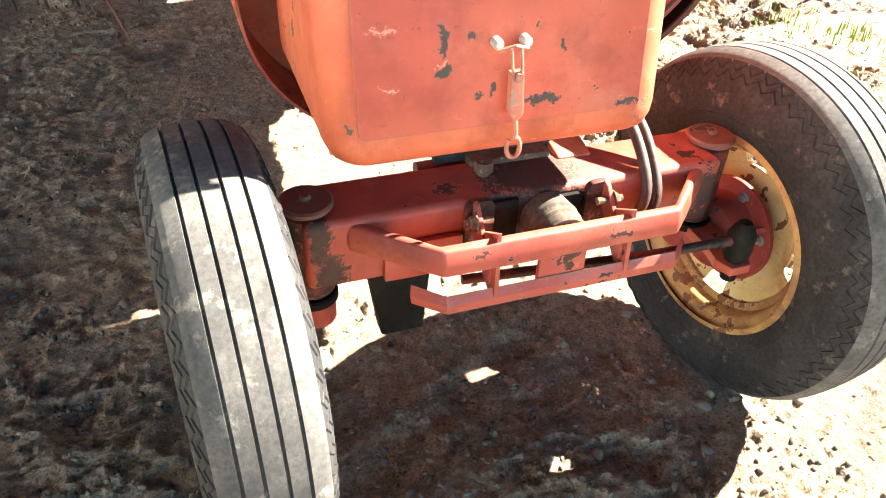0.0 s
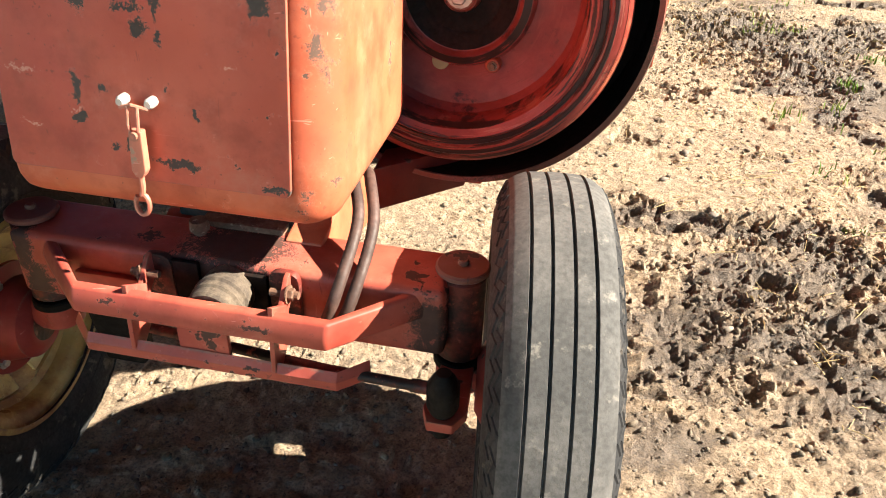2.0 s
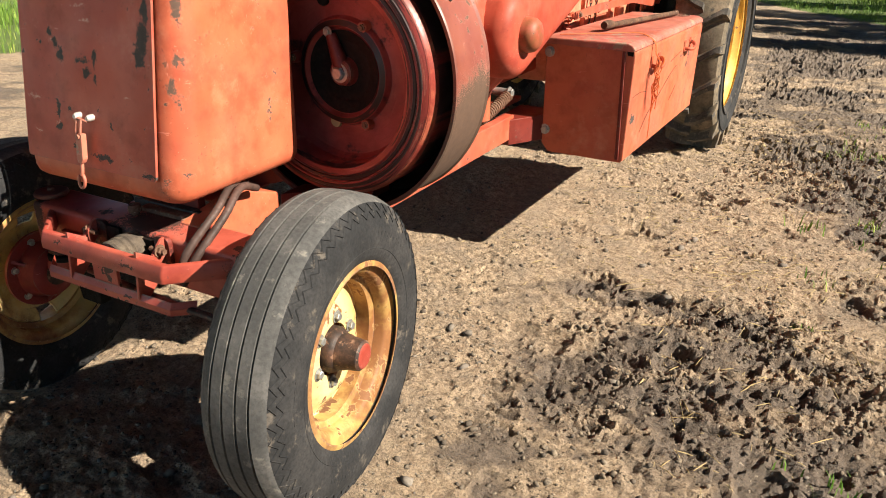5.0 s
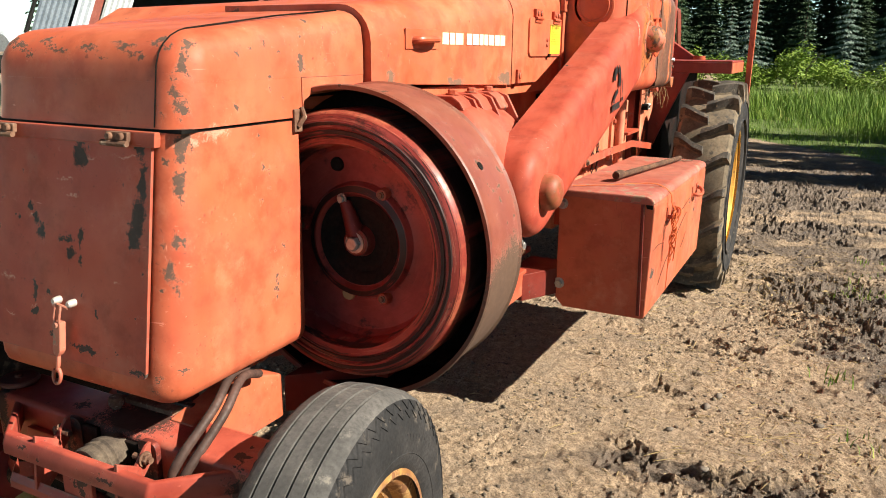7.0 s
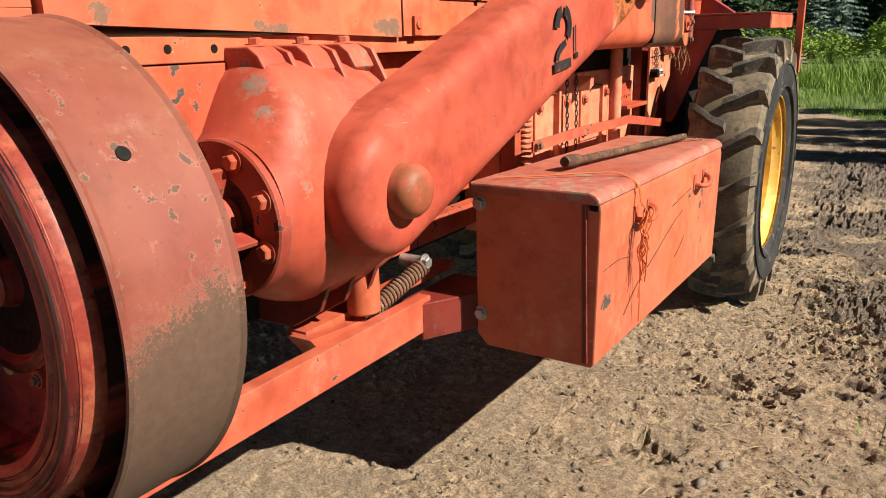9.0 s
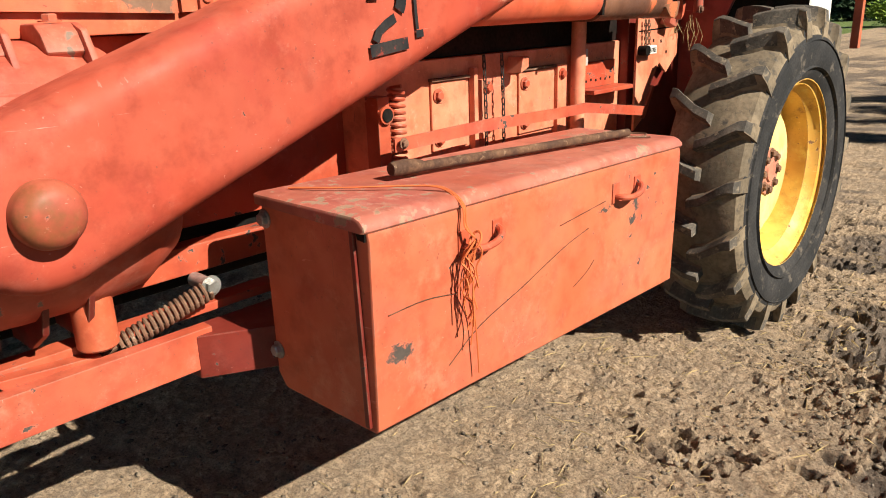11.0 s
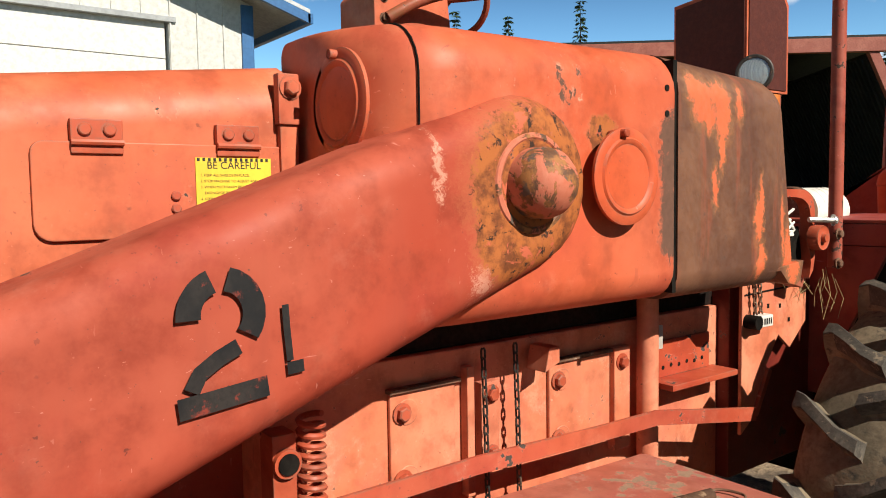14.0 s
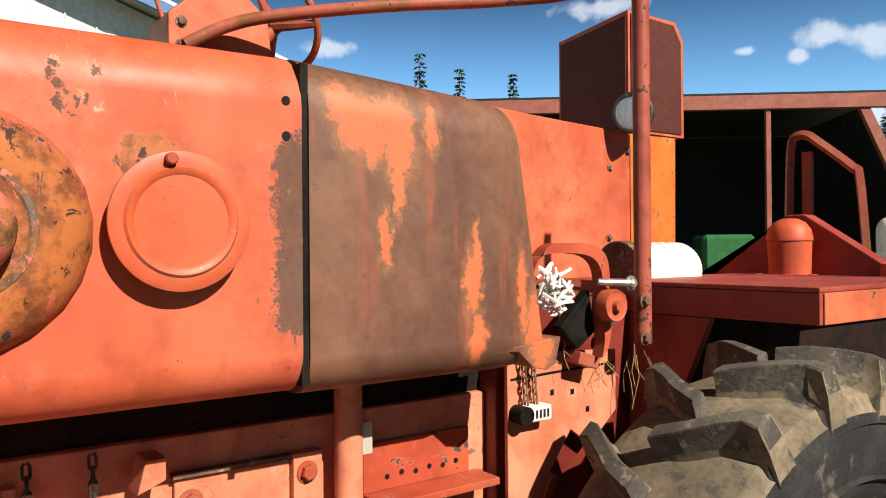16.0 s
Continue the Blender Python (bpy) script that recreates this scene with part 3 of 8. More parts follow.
def lumps(x, y, scale, seed):
    """Cracked plates: how far inside its plate a place lies (0 at the crack), the plate's chance number, and the offset from its middle."""
    x, y = np.asarray(x, float) * scale, np.asarray(y, float) * scale
    xi, yi = np.floor(x).astype(np.int64), np.floor(y).astype(np.int64)
    f1, f2 = np.full(x.shape, 9.0), np.full(x.shape, 9.0)
    num, ox, oy = np.zeros(x.shape), np.zeros(x.shape), np.zeros(x.shape)
    for i in (-1, 0, 1):
        for j in (-1, 0, 1):
            a, b = xi + i, yi + j
            dx, dy = x - (a + lattice(a, b, seed)), y - (b + lattice(a, b, seed + 1))
            d = np.hypot(dx, dy)
            nearer = d < f1
            f2 = np.where(nearer, f1, np.minimum(f2, d))
            num = np.where(nearer, lattice(a, b, seed + 2), num)
            ox, oy = np.where(nearer, dx, ox), np.where(nearer, dy, oy)
            f1 = np.where(nearer, d, f1)
    return f2 - f1, num, ox, oy


def churn(x, y):
    """How churned the mud is, from 0 (trodden flat and dry) to 1."""
    c = np.clip((hills(x, y, 0.9, 5, 3) - 0.36) * 5.0, 0, 1)
    patch = np.exp(-((((x - 2.05) / 0.95) ** 2 + ((y - 2.25 - 0.2 * (x - 2)) / 0.55) ** 2) ** 1.5))
    wheel = np.exp(-(((x - 2.0) / 0.75) ** 2)) * np.clip((y - 3.6) / 0.9, 0, 1) * np.clip((14 - y) / 2, 0, 1)
    left = np.clip((0.25 - x) / 0.6, 0, 1) * 0.3
    front = 0.30 * np.exp(-(((y - 0.8) / 0.7) ** 2)) * np.clip(1.6 - x, 0, 1)
    rest = 0.6 * c * np.clip((x - 1.5) / 0.9, 0, 1) * np.clip((y - 2.4) / 0.6, 0.35, 1)
    return np.clip(0.05 + rest + 0.8 * patch * (0.6 + 0.4 * c) + 0.8 * wheel * (0.45 + 0.55 * c) + left + front, 0, 1)


def clumps(x, y):
    """Where feet and tyres broke the crust up: patches a foot or two across, on the open side."""
    n = hills(x * 0.8, y * 1.25, 2.3, 91, 4)
    t = np.clip((n - 0.47) / 0.07, 0, 1)
    return t * t * (3 - 2 * t) * np.clip((x - 1.25) / 0.4, 0, 1) * np.clip((y - 2.2) / 0.5, 0.25, 1)


def step(v, lo, hi):
    t = np.clip((v - lo) / (hi - lo), 0, 1)
    return t * t * (3 - 2 * t)


def ground_height(x, y):
    x, y = np.asarray(x, float), np.asarray(y, float)
    c = churn(x, y)
    # relief fades into plain flat ground away from the machine
    keep = np.clip((x + 3.0) / 1.4, 0, 1) * np.clip((7.6 - x) / 2.0, 0, 1) * np.clip((y + 1.6) / 1.2, 0, 1) * np.clip((15.5 - y) / 3.5, 0, 1)
    n1 = hills(x, y, 2.2, 11, 3)
    z = (n1 - 0.47) * (0.035 + 0.03 * c)
    # long scrapes where things were dragged and driven across
    u, w = 0.88 * x + 0.47 * y, -0.47 * x + 0.88 * y
    z = z + (hills(u * 0.13, w, 11.0, 83, 4) - 0.45) * 0.034
    wx = x + 0.09 * (hills(x, y, 7.0, 131, 4) - 0.46) + 0.03 * (hills(x, y, 24.0, 137, 2) - 0.37)
    wy = y + 0.09 * (hills(x, y, 7.0, 139, 4) - 0.46) + 0.03 * (hills(x, y, 24.0, 149, 2) - 0.37)
    # troddened dents with crumbled rims, in groups
    clump = clumps(x, y)
    for scale, seed, deep in ((4.6, 301, 0.026), (8.5, 311, 0.021), (13.0, 317, 0.017)):
        e, num, ox, oy = lumps(wx * 0.8, wy * 1.15, scale, seed)
        chance = np.clip(0.03 + 0.28 * c + 0.45 * clump, 0.0, 0.8)
        inside = step(e, 0.05, 0.30) * (num < chance)
        z = z - inside * deep * (0.6 + 0.6 * clump) * (0.45 + 0.75 * lattice(np.floor(num * 9973).astype(np.int64), 7, seed)) + 0.010 * (1 - step(e, 0.0, 0.22)) * c
    # clods: tilted plates with steep sides
    crumb = step(hills(x, y, 3.1, 97, 4) + 0.35 * c, 0.44, 0.66)
    for scale, seed, high in ((11.0, 401, 0.008), (21.0, 411, 0.013), (38.0, 421, 0.014)):
        e, num, ox, oy = lumps(wx, wy, scale, seed)
        tilt = (ox * (num - 0.5) + oy * (0.5 - np.mod(num * 7.3, 1.0))) * 0.9
        body = step(e, 0.0, 0.22) * np.clip((num - 0.35) * 1.6 + tilt, 0, 1.2)
        z = z + body * high * np.clip(0.28 + 0.6 * crumb * (0.4 + 0.6 * c) + 0.55 * clump, 0, 1.1)
    # cracked crust on the hard ground in front
    hard = np.clip((1.7 - x) / 0.5, 0, 1) * np.clip((2.2 - y) / 0.5, 0, 1)
    e, num, ox, oy = lumps(wx, wy, 5.2, 431)
    z = z - hard * (1 - step(e, 0.0, 0.07)) * 0.008 * (num > 0.35)
    # lug prints of a tyre, half trodden out
    t_ = (x - 1.13 + 0.43 * (y - 2.5))
    lug = np.sin((w + 0.6 * np.abs(t_)) * 62.0) * np.exp(-((t_ / 0.10) ** 4)) * np.clip((y - 2.05) / 0.2, 0, 1) * np.clip((3.5 - y) / 0.4, 0, 1)
    z = z + 0.006 * lug
    z = z + (hills(x, y, 40.0, 47, 2) - 0.36) * (0.010 + 0.014 * c) + (value_noise(x * 96.0, y * 96.0, 53) - 0.5) * (0.005 + 0.004 * c)
    z = (n1 - 0.47) * 0.03 + (z - (n1 - 0.47) * 0.03) * keep
    near = np.clip(1.35 - np.hypot(np.maximum(np.abs(x - 1.0) - 3.5, 0), np.maximum(np.abs(y - 5.5) - 7.5, 0)) / 6, 0.12, 1)
    under = 0
    for wx_, wy_, wr in ((0.0, 1.155, 0.20), (1.245, 1.18, 0.20), (1.44, 5.53, 0.32), (-0.2, 5.53, 0.32)):
        d = np.exp(-(((x - wx_) / wr) ** 2 + ((y - wy_) / wr) ** 2))
        under = np.maximum(under, d)
    far = np.clip(np.hypot(x - 1, y - 4) - 9, 0, 100)
    return (z * near) * (1 - 0.8 * under) - 0.012 - 0.030 * np.exp(-((x / 0.5) ** 2 + ((y - 1.15) / 0.6) ** 2)) + 0.012 * far * np.clip(1 - far / 90, 0, 1) * 0.3


def build_ground():
    xs = lines((-700, -60, 64), (-60, -8, 2.6), (-8, -1.6, 0.12), (-1.6, 0.0, 0.016), (0.0, 3.3, 0.0105), (3.3, 4.6, 0.025), (4.6, 7.6, 0.06), (7.6, 60, 1.2), (60, 700, 64))
    ys = lines((-600, -40, 56), (-40, -2, 1.9), (-2, -0.4, 0.06), (-0.4, 0.3, 0.018), (0.3, 5.2, 0.0105), (5.2, 7.5, 0.020), (7.5, 15.5, 0.05), (15.5, 22, 0.3), (22, 80, 2.4), (80, 900, 68))
    gx, gy = np.meshgrid(xs, ys)
    gz = ground_height(gx, gy)
    co = np.stack([gx, gy, gz], -1).reshape(-1, 3) * U
    nx, ny = len(xs), len(ys)
    i = (np.arange(ny - 1)[:, None] * nx + np.arange(nx - 1)[None]).ravel()
    faces = np.stack([i, i + 1, i + nx + 1, i + nx], -1)
    data = bpy.data.meshes.new("ground")
    data.vertices.add(len(co))
    data.vertices.foreach_set("co", co.ravel())
    data.loops.add(faces.size)
    data.loops.foreach_set("vertex_index", faces.ravel())
    data.polygons.add(len(faces))
    data.polygons.foreach_set("loop_start", np.arange(0, faces.size, 4))
    data.polygons.foreach_set("loop_total", np.full(len(faces), 4))
    wet = data.attributes.new("wet", "FLOAT", "POINT")
    streak = hills((0.88 * gx + 0.47 * gy) * 0.14, -0.47 * gx + 0.88 * gy, 7.0, 89, 3) - 0.44
    # the last term darkens hollows and pales high spots
    damp = churn(gx, gy) * 0.65 + 0.42 * clumps(gx, gy) - 0.06 + 0.16 * np.clip((gx - 1.7) / 0.5, 0, 1) + (hills(gx, gy, 1.1, 61, 3) - 0.44) * 1.5 + (hills(gx, gy, 4.5, 67, 3) - 0.44) * 0.9 + 1.1 * streak + 0.45 * np.clip((gy - 5.5) / 3, 0, 1) * np.clip((7.5 - gx) / 2, 0, 1) + np.clip(-(gz + 0.020) * 11, -0.30, 0.5)
    hard = np.clip((1.5 - gx) / 0.5, 0, 1) * np.clip((2.6 - gy) / 0.6, 0, 1)
    damp = np.clip(damp, 0, 1) * (1 - 0.72 * hard)
    wet.data.foreach_set("value", damp.ravel().astype(np.float32))
    turf = data.attributes.new("turf", "FLOAT", "POINT")
    turf.data.foreach_set("value", turf_cover(gx, gy).ravel().astype(np.float32))
    data.update()
    data.validate()
    data.shade_smooth()
    data.set_sharp_from_angle(angle=radians(30))
    data.materials.append(mud)
    return tagged(new("ground", data), "trodden bare mud yard, dry in places, with turf beyond", "ground", kind="structure")


def turf_cover(x, y):
    """Where turf covers the yard: beyond its far edge, on the open side and in front."""
    wave = hills(x, y, 0.35, 71, 3) - 0.45
    far = np.clip((y + 1.45 * x - 16.9 + 3.0 * wave) / 0.9, 0, 1) * np.clip((x + 0.35 + 0.11 * (y - 17)) / 0.5, 0, 1)
    side = np.clip((x - 8.5 - 3 * wave) / 0.8, 0, 1)
    left = np.clip((-6.4 - x - 2 * wave) / 0.6, 0, 1) * np.clip((x + 13.8 + 2 * wave) / 0.7, 0, 1)
    return np.clip(far + side + left, 0, 1)


def mud_material():
    m, nt, bsdf = material("mud", 0.9)
    v = coords(nt)
    at = nt.nodes.new("ShaderNodeAttribute")
    at.attribute_name = "wet"
    wet = calc(nt, "ADD", at.outputs["Fac"], calc(nt, "MULTIPLY", calc(nt, "SUBTRACT", fbm(nt, v, 9, 5, 0.65), 0.5), 0.7))
    tn = nt.nodes.new("ShaderNodeAttribute")
    tn.attribute_name = "turf"
    fine = fbm(nt, v, 120, 6, 0.7)
    mid = fbm(nt, v, 32, 5, 0.65)
    grit = fbm(nt, v, 300, 4, 0.7)
    dry = blend(nt, ramp(nt, mid, 0.35, 0.65), (0.265, 0.182, 0.113), (0.46, 0.338, 0.222))
    dry = blend(nt, ramp(nt, fbm(nt, v, 5, 5, 0.65), 0.40, 0.66, 0, 0.6), dry, (0.24, 0.182, 0.132))
    dark = blend(nt, mid, (0.090, 0.064, 0.046), (0.190, 0.138, 0.098))
    col = blend(nt, ramp(nt, wet, 0.26, 0.66), dry, dark)
    col = blend(nt, ramp(nt, fine, 0.36, 0.56, 0.6, 0), col, (0.05, 0.040, 0.033))
    col = blend(nt, ramp(nt, grit, 0.60, 0.72, 0, 0.5), col, (0.42, 0.33, 0.24))
    col = blend(nt, ramp(nt, grit, 0.42, 0.32, 0, 0.6), col, (0.045, 0.036, 0.030))
    col = blend(nt, ramp(nt, fbm(nt, v, 55, 3), 0.66, 0.72), col, (0.38, 0.30, 0.22))
    green = blend(nt, fbm(nt, v, 3, 5, 0.6), (0.085, 0.14, 0.018), (0.16, 0.215, 0.04))
    green = blend(nt, ramp(nt, fine, 0.35, 0.7), green, (0.03, 0.05, 0.01))
    cover = ramp(nt, calc(nt, "ADD", tn.outputs["Fac"], calc(nt, "MULTIPLY", calc(nt, "SUBTRACT", mid, 0.5), 0.9)), 0.35, 0.6)
    col = blend(nt, cover, col, green)
    nt.links.new(col, bsdf.inputs["Base Color"])
    nt.links.new(ramp(nt, wet, 0.4, 1.0, 0.95, 0.62), bsdf.inputs["Roughness"])
    bump(nt, bsdf, mid, 0.7, 0.022)
    bump(nt, bsdf, fine, 1.0, 0.012)
    bump(nt, bsdf, grit, 0.8, 0.004)
    return m


mud = mud_material()
ground = build_ground()

# ---- the baler: wheels and front axle ----
baler = thing("self_propelled_baler", (0.62, 3.2, 0.0), "old faded red self-propelled hay baler standing in a mud yard", "baler")


def ribbed_tyre(cx, wy, wz):
    """A ribbed implement tyre: outer radius 0.46, section 0.23, five ribs."""
    prof = []
    half = 0.083
    prof += [(0.266, -0.088), (0.276, -0.100), (0.295, -0.108), (0.33, -0.114), (0.375, -0.112), (0.405, -0.104), (0.425, -0.096)]
    grooves = (-0.052, -0.018, 0.018, 0.052)
    prof += [(0.440, -half - 0.006), (0.450, -half + 0.006)]

    def crown(h):
        return 0.462 - 0.9 * h * h

    for g in grooves:
        prof += [(crown(g - 0.0034), g - 0.0034), (crown(g) - 0.008, g - 0.0018), (crown(g) - 0.008, g + 0.0018), (crown(g + 0.0034), g + 0.0034)]
    prof += [(0.450, half - 0.006), (0.440, half + 0.006)]
    prof += [(r, -h) for r, h in [(0.266, -0.088), (0.276, -0.100), (0.295, -0.108), (0.33, -0.114), (0.375, -0.112), (0.405, -0.104), (0.425, -0.096)][::-1]]
    bm = fresh()
    lathe(bm, [(r, cx + h) for r, h in prof], "x", (wy, wz), 96)
    # a moulded zigzag on both shoulders
    def wall(r):
        return float(np.interp(r, (0.375, 0.405, 0.425, 0.440, 0.450), (0.112, 0.104, 0.096, 0.089, 0.077)))

    for s in (-1, 1):
        for lo, hi in ((0.398, 0.418), (0.418, 0.440)):
            for k in range(112):
                a0, a1 = 2 * math.pi * k / 112, 2 * math.pi * (k + 1) / 112
                r0, r1 = (lo, hi) if k % 2 else (hi, lo)
                rings_ = []
                for r_, a in ((r0, a0), (r1, a1)):
                    rings_.append([(cx + s * (wall(r_ + dr) + up), wy + (r_ + dr) * math.cos(a + da), wz + (r_ + dr) * math.sin(a + da)) for dr, da, up in ((-0.001, -0.0075, -0.002), (0.0, 0.0, 0.0032), (0.001, 0.0075, -0.002))])
                b = [[bm.verts.new(p) for p in ring] for ring in rings_]
                for q in (0, 1):
                    bm.faces.new((b[0][q], b[0][q + 1], b[1][q + 1], b[1][q]))
    # raised bars of lettering too worn to read, and the bead line
    for s in (-1, 1):
        lathe(bm, [(0.310, cx + s * 0.1085), (0.313, cx + s * 0.1125), (0.316, cx + s * 0.1095)], "x", (wy, wz), 96)
        for w0, n in ((40, 9), (160, 6), (235, 8)):
            for k in range(n):
                a = radians(w0 + 3.6 * k)
                ring = [Vector((cx + s * (0.1135), wy + r * math.cos(a + da), wz + r * math.sin(a + da))) for r, da in ((0.335, -0.02), (0.362, -0.02), (0.362, 0.02), (0.335, 0.02))]
                base = [v + Vector((-s * 0.006, 0, 0)) for v in ring]
                loft(bm, [[*base], [*ring]])
    for f in bm.faces:
        c = f.calc_center_median()
        f.material_index = 1 if math.hypot(c.y - wy, c.z - wz) < 0.434 and abs(c.x - cx) > 0.08 else 0
    bmesh.ops.transform(bm, matrix=Matrix.Translation((0, wy, wz)) @ Matrix.Diagonal((1, 0.953, 0.953, 1)) @ Matrix.Translation((0, -wy, -wz)), verts=bm.verts)
    return bm


fixed_part = part


def front_wheel(cx, s, lit, wy, wz, turned):
    """s: +1 where the wheel's outer side looks along +x; the wheel is steered a little."""
    steer = Matrix.Translation((cx, wy, 0)) @ Matrix.Rotation(radians(turned), 4, "Z") @ Matrix.Translation((-cx, -wy, 0))

    def part(name, bm, *rest):
        bmesh.ops.transform(bm, matrix=steer, verts=bm.verts)
        return fixed_part(name, bm, *rest)

    disc = fresh()
    h = cx + s * 0.005
    prof = [(0.075, h + s * 0.018), (0.12, h + s * 0.02), (0.15, h + s * 0.012), (0.175, h - s * 0.012), (0.195, h - s * 0.02), (0.214, h - s * 0.005), (0.214, h - s * 0.014), (0.195, h - s * 0.030), (0.172, h - s * 0.021), (0.15, h + s * 0.003), (0.12, h + s * 0.011), (0.075, h + s * 0.009)]
    # disc in four lobes, with slots between them at the rim
    for k in range(4):
        lathe(disc, prof, "x", (wy, wz), 12, 90 * k + 10, 90 * k + 80, closed=True)
    lathe(disc, [(q[0], q[1]) for q in (prof[0], prof[1], (0.158, h + s * 0.005), (0.158, h - s * 0.004), prof[-2], prof[-1])], "x", (wy, wz), 40, closed=True)
    wheel = part("front_wheel", disc, yellow_old, baler, "old yellow front wheel disc, rust-stained")
    rim = fresh()
    half = [(0.252, 0.101), (0.264, 0.097), (0.264, 0.086), (0.236, 0.078), (0.226, 0.066), (0.222, 0.040), (0.205, 0.032), (0.205, 0.0)]
    outer = [(r, x) for r, x in half] + [(r, -x) for r, x in half[::-1]]
    inner = [(r - 0.006, x) for r, x in outer[::-1]]
    lathe(rim, [(r, cx + x) for r, x in outer + inner], "x", (wy, wz), 72, closed=True)
    part("rim", rim, rim_brown, wheel, "rim with rust and packed mud inside")
    part("tyre", ribbed_tyre(cx, wy, wz), [tyre_grey, tyre_dark], wheel, "worn grey ribbed tyre, dusty")
    hub = fresh()
    lathe(hub, [(0, cx + s * 0.118), (0.036, cx + s * 0.118), (0.043, cx + s * 0.112), (0.045, cx + s * 0.098), (0.047, cx + s * 0.074), (0.051, cx + s * 0.066), (0.052, cx + s * 0.050), (0.058, cx + s * 0.045), (0.066, cx + s * 0.030), (0.066, cx - s * 0.10), (0.045, cx - s * 0.125), (0, cx - s * 0.125)], "x", (wy, wz), 32)
    part("hub", hub, hub_grease, wheel, "greasy black wheel hub")
    tip = fresh()
    lathe(tip, [(0.0, cx + s * 0.123), (0.030, cx + s * 0.123), (0.036, cx + s * 0.119), (0.037, cx + s * 0.116), (0.0, cx + s * 0.116)], "x", (wy, wz), 18)
    part("hub_cap", tip, red_deep_shade, wheel, "worn red grease cap")
    drum = fresh()
    lathe(drum, [(0.05, cx - s * 0.03), (0.128, cx - s * 0.03), (0.132, cx - s * 0.035), (0.132, cx - s * 0.046), (0.10, cx - s * 0.055), (0.085, cx - s * 0.11), (0.06, cx - s * 0.125), (0.045, cx - s * 0.125)], "x", (wy, wz), 36)
    for k in range(3):
        prism(drum, [(0.05, 0.0), (0.125, 0.0), (0.07, 0.05)], "z", -0.006, 0.006, 0.001, 1, m=Matrix.Translation((cx - s * 0.05, wy, wz)) @ Matrix.Rotation(k * 2.094 + 0.5, 4, "X") @ Matrix(((0, -s, 0, 0), (1, 0, 0, 0), (0, 0, 1, 0), (0, 0, 0, 1))))
    part("hub_flange", drum, red_flange_shade, wheel, "dark red hub flange with webs")
    for k in range(6):
        w = math.pi / 3 * k + 0.75
        nut = fresh()
        bolt(nut, "x", (wy + 0.105 * math.cos(w), wz + 0.105 * math.sin(w)), cx - s * 0.05, 0.010, -s)
        part("flange_bolt", nut, bright_steel, wheel)
    for k in range(6):
        w = math.pi / 3 * k + 0.3
        nut = fresh()
        bolt(nut, "x", (wy + 0.095 * math.cos(w), wz + 0.095 * math.sin(w)), h + s * 0.019, 0.013, s)
        part("wheel_nut", nut, bright_steel if lit else rusty_steel, wheel)
    return wheel


front_wheel(1.245, 1, True, 1.18, 0.44, 7.0)
front_wheel(0.0, -1, False, 1.155, 0.412, 3.5)


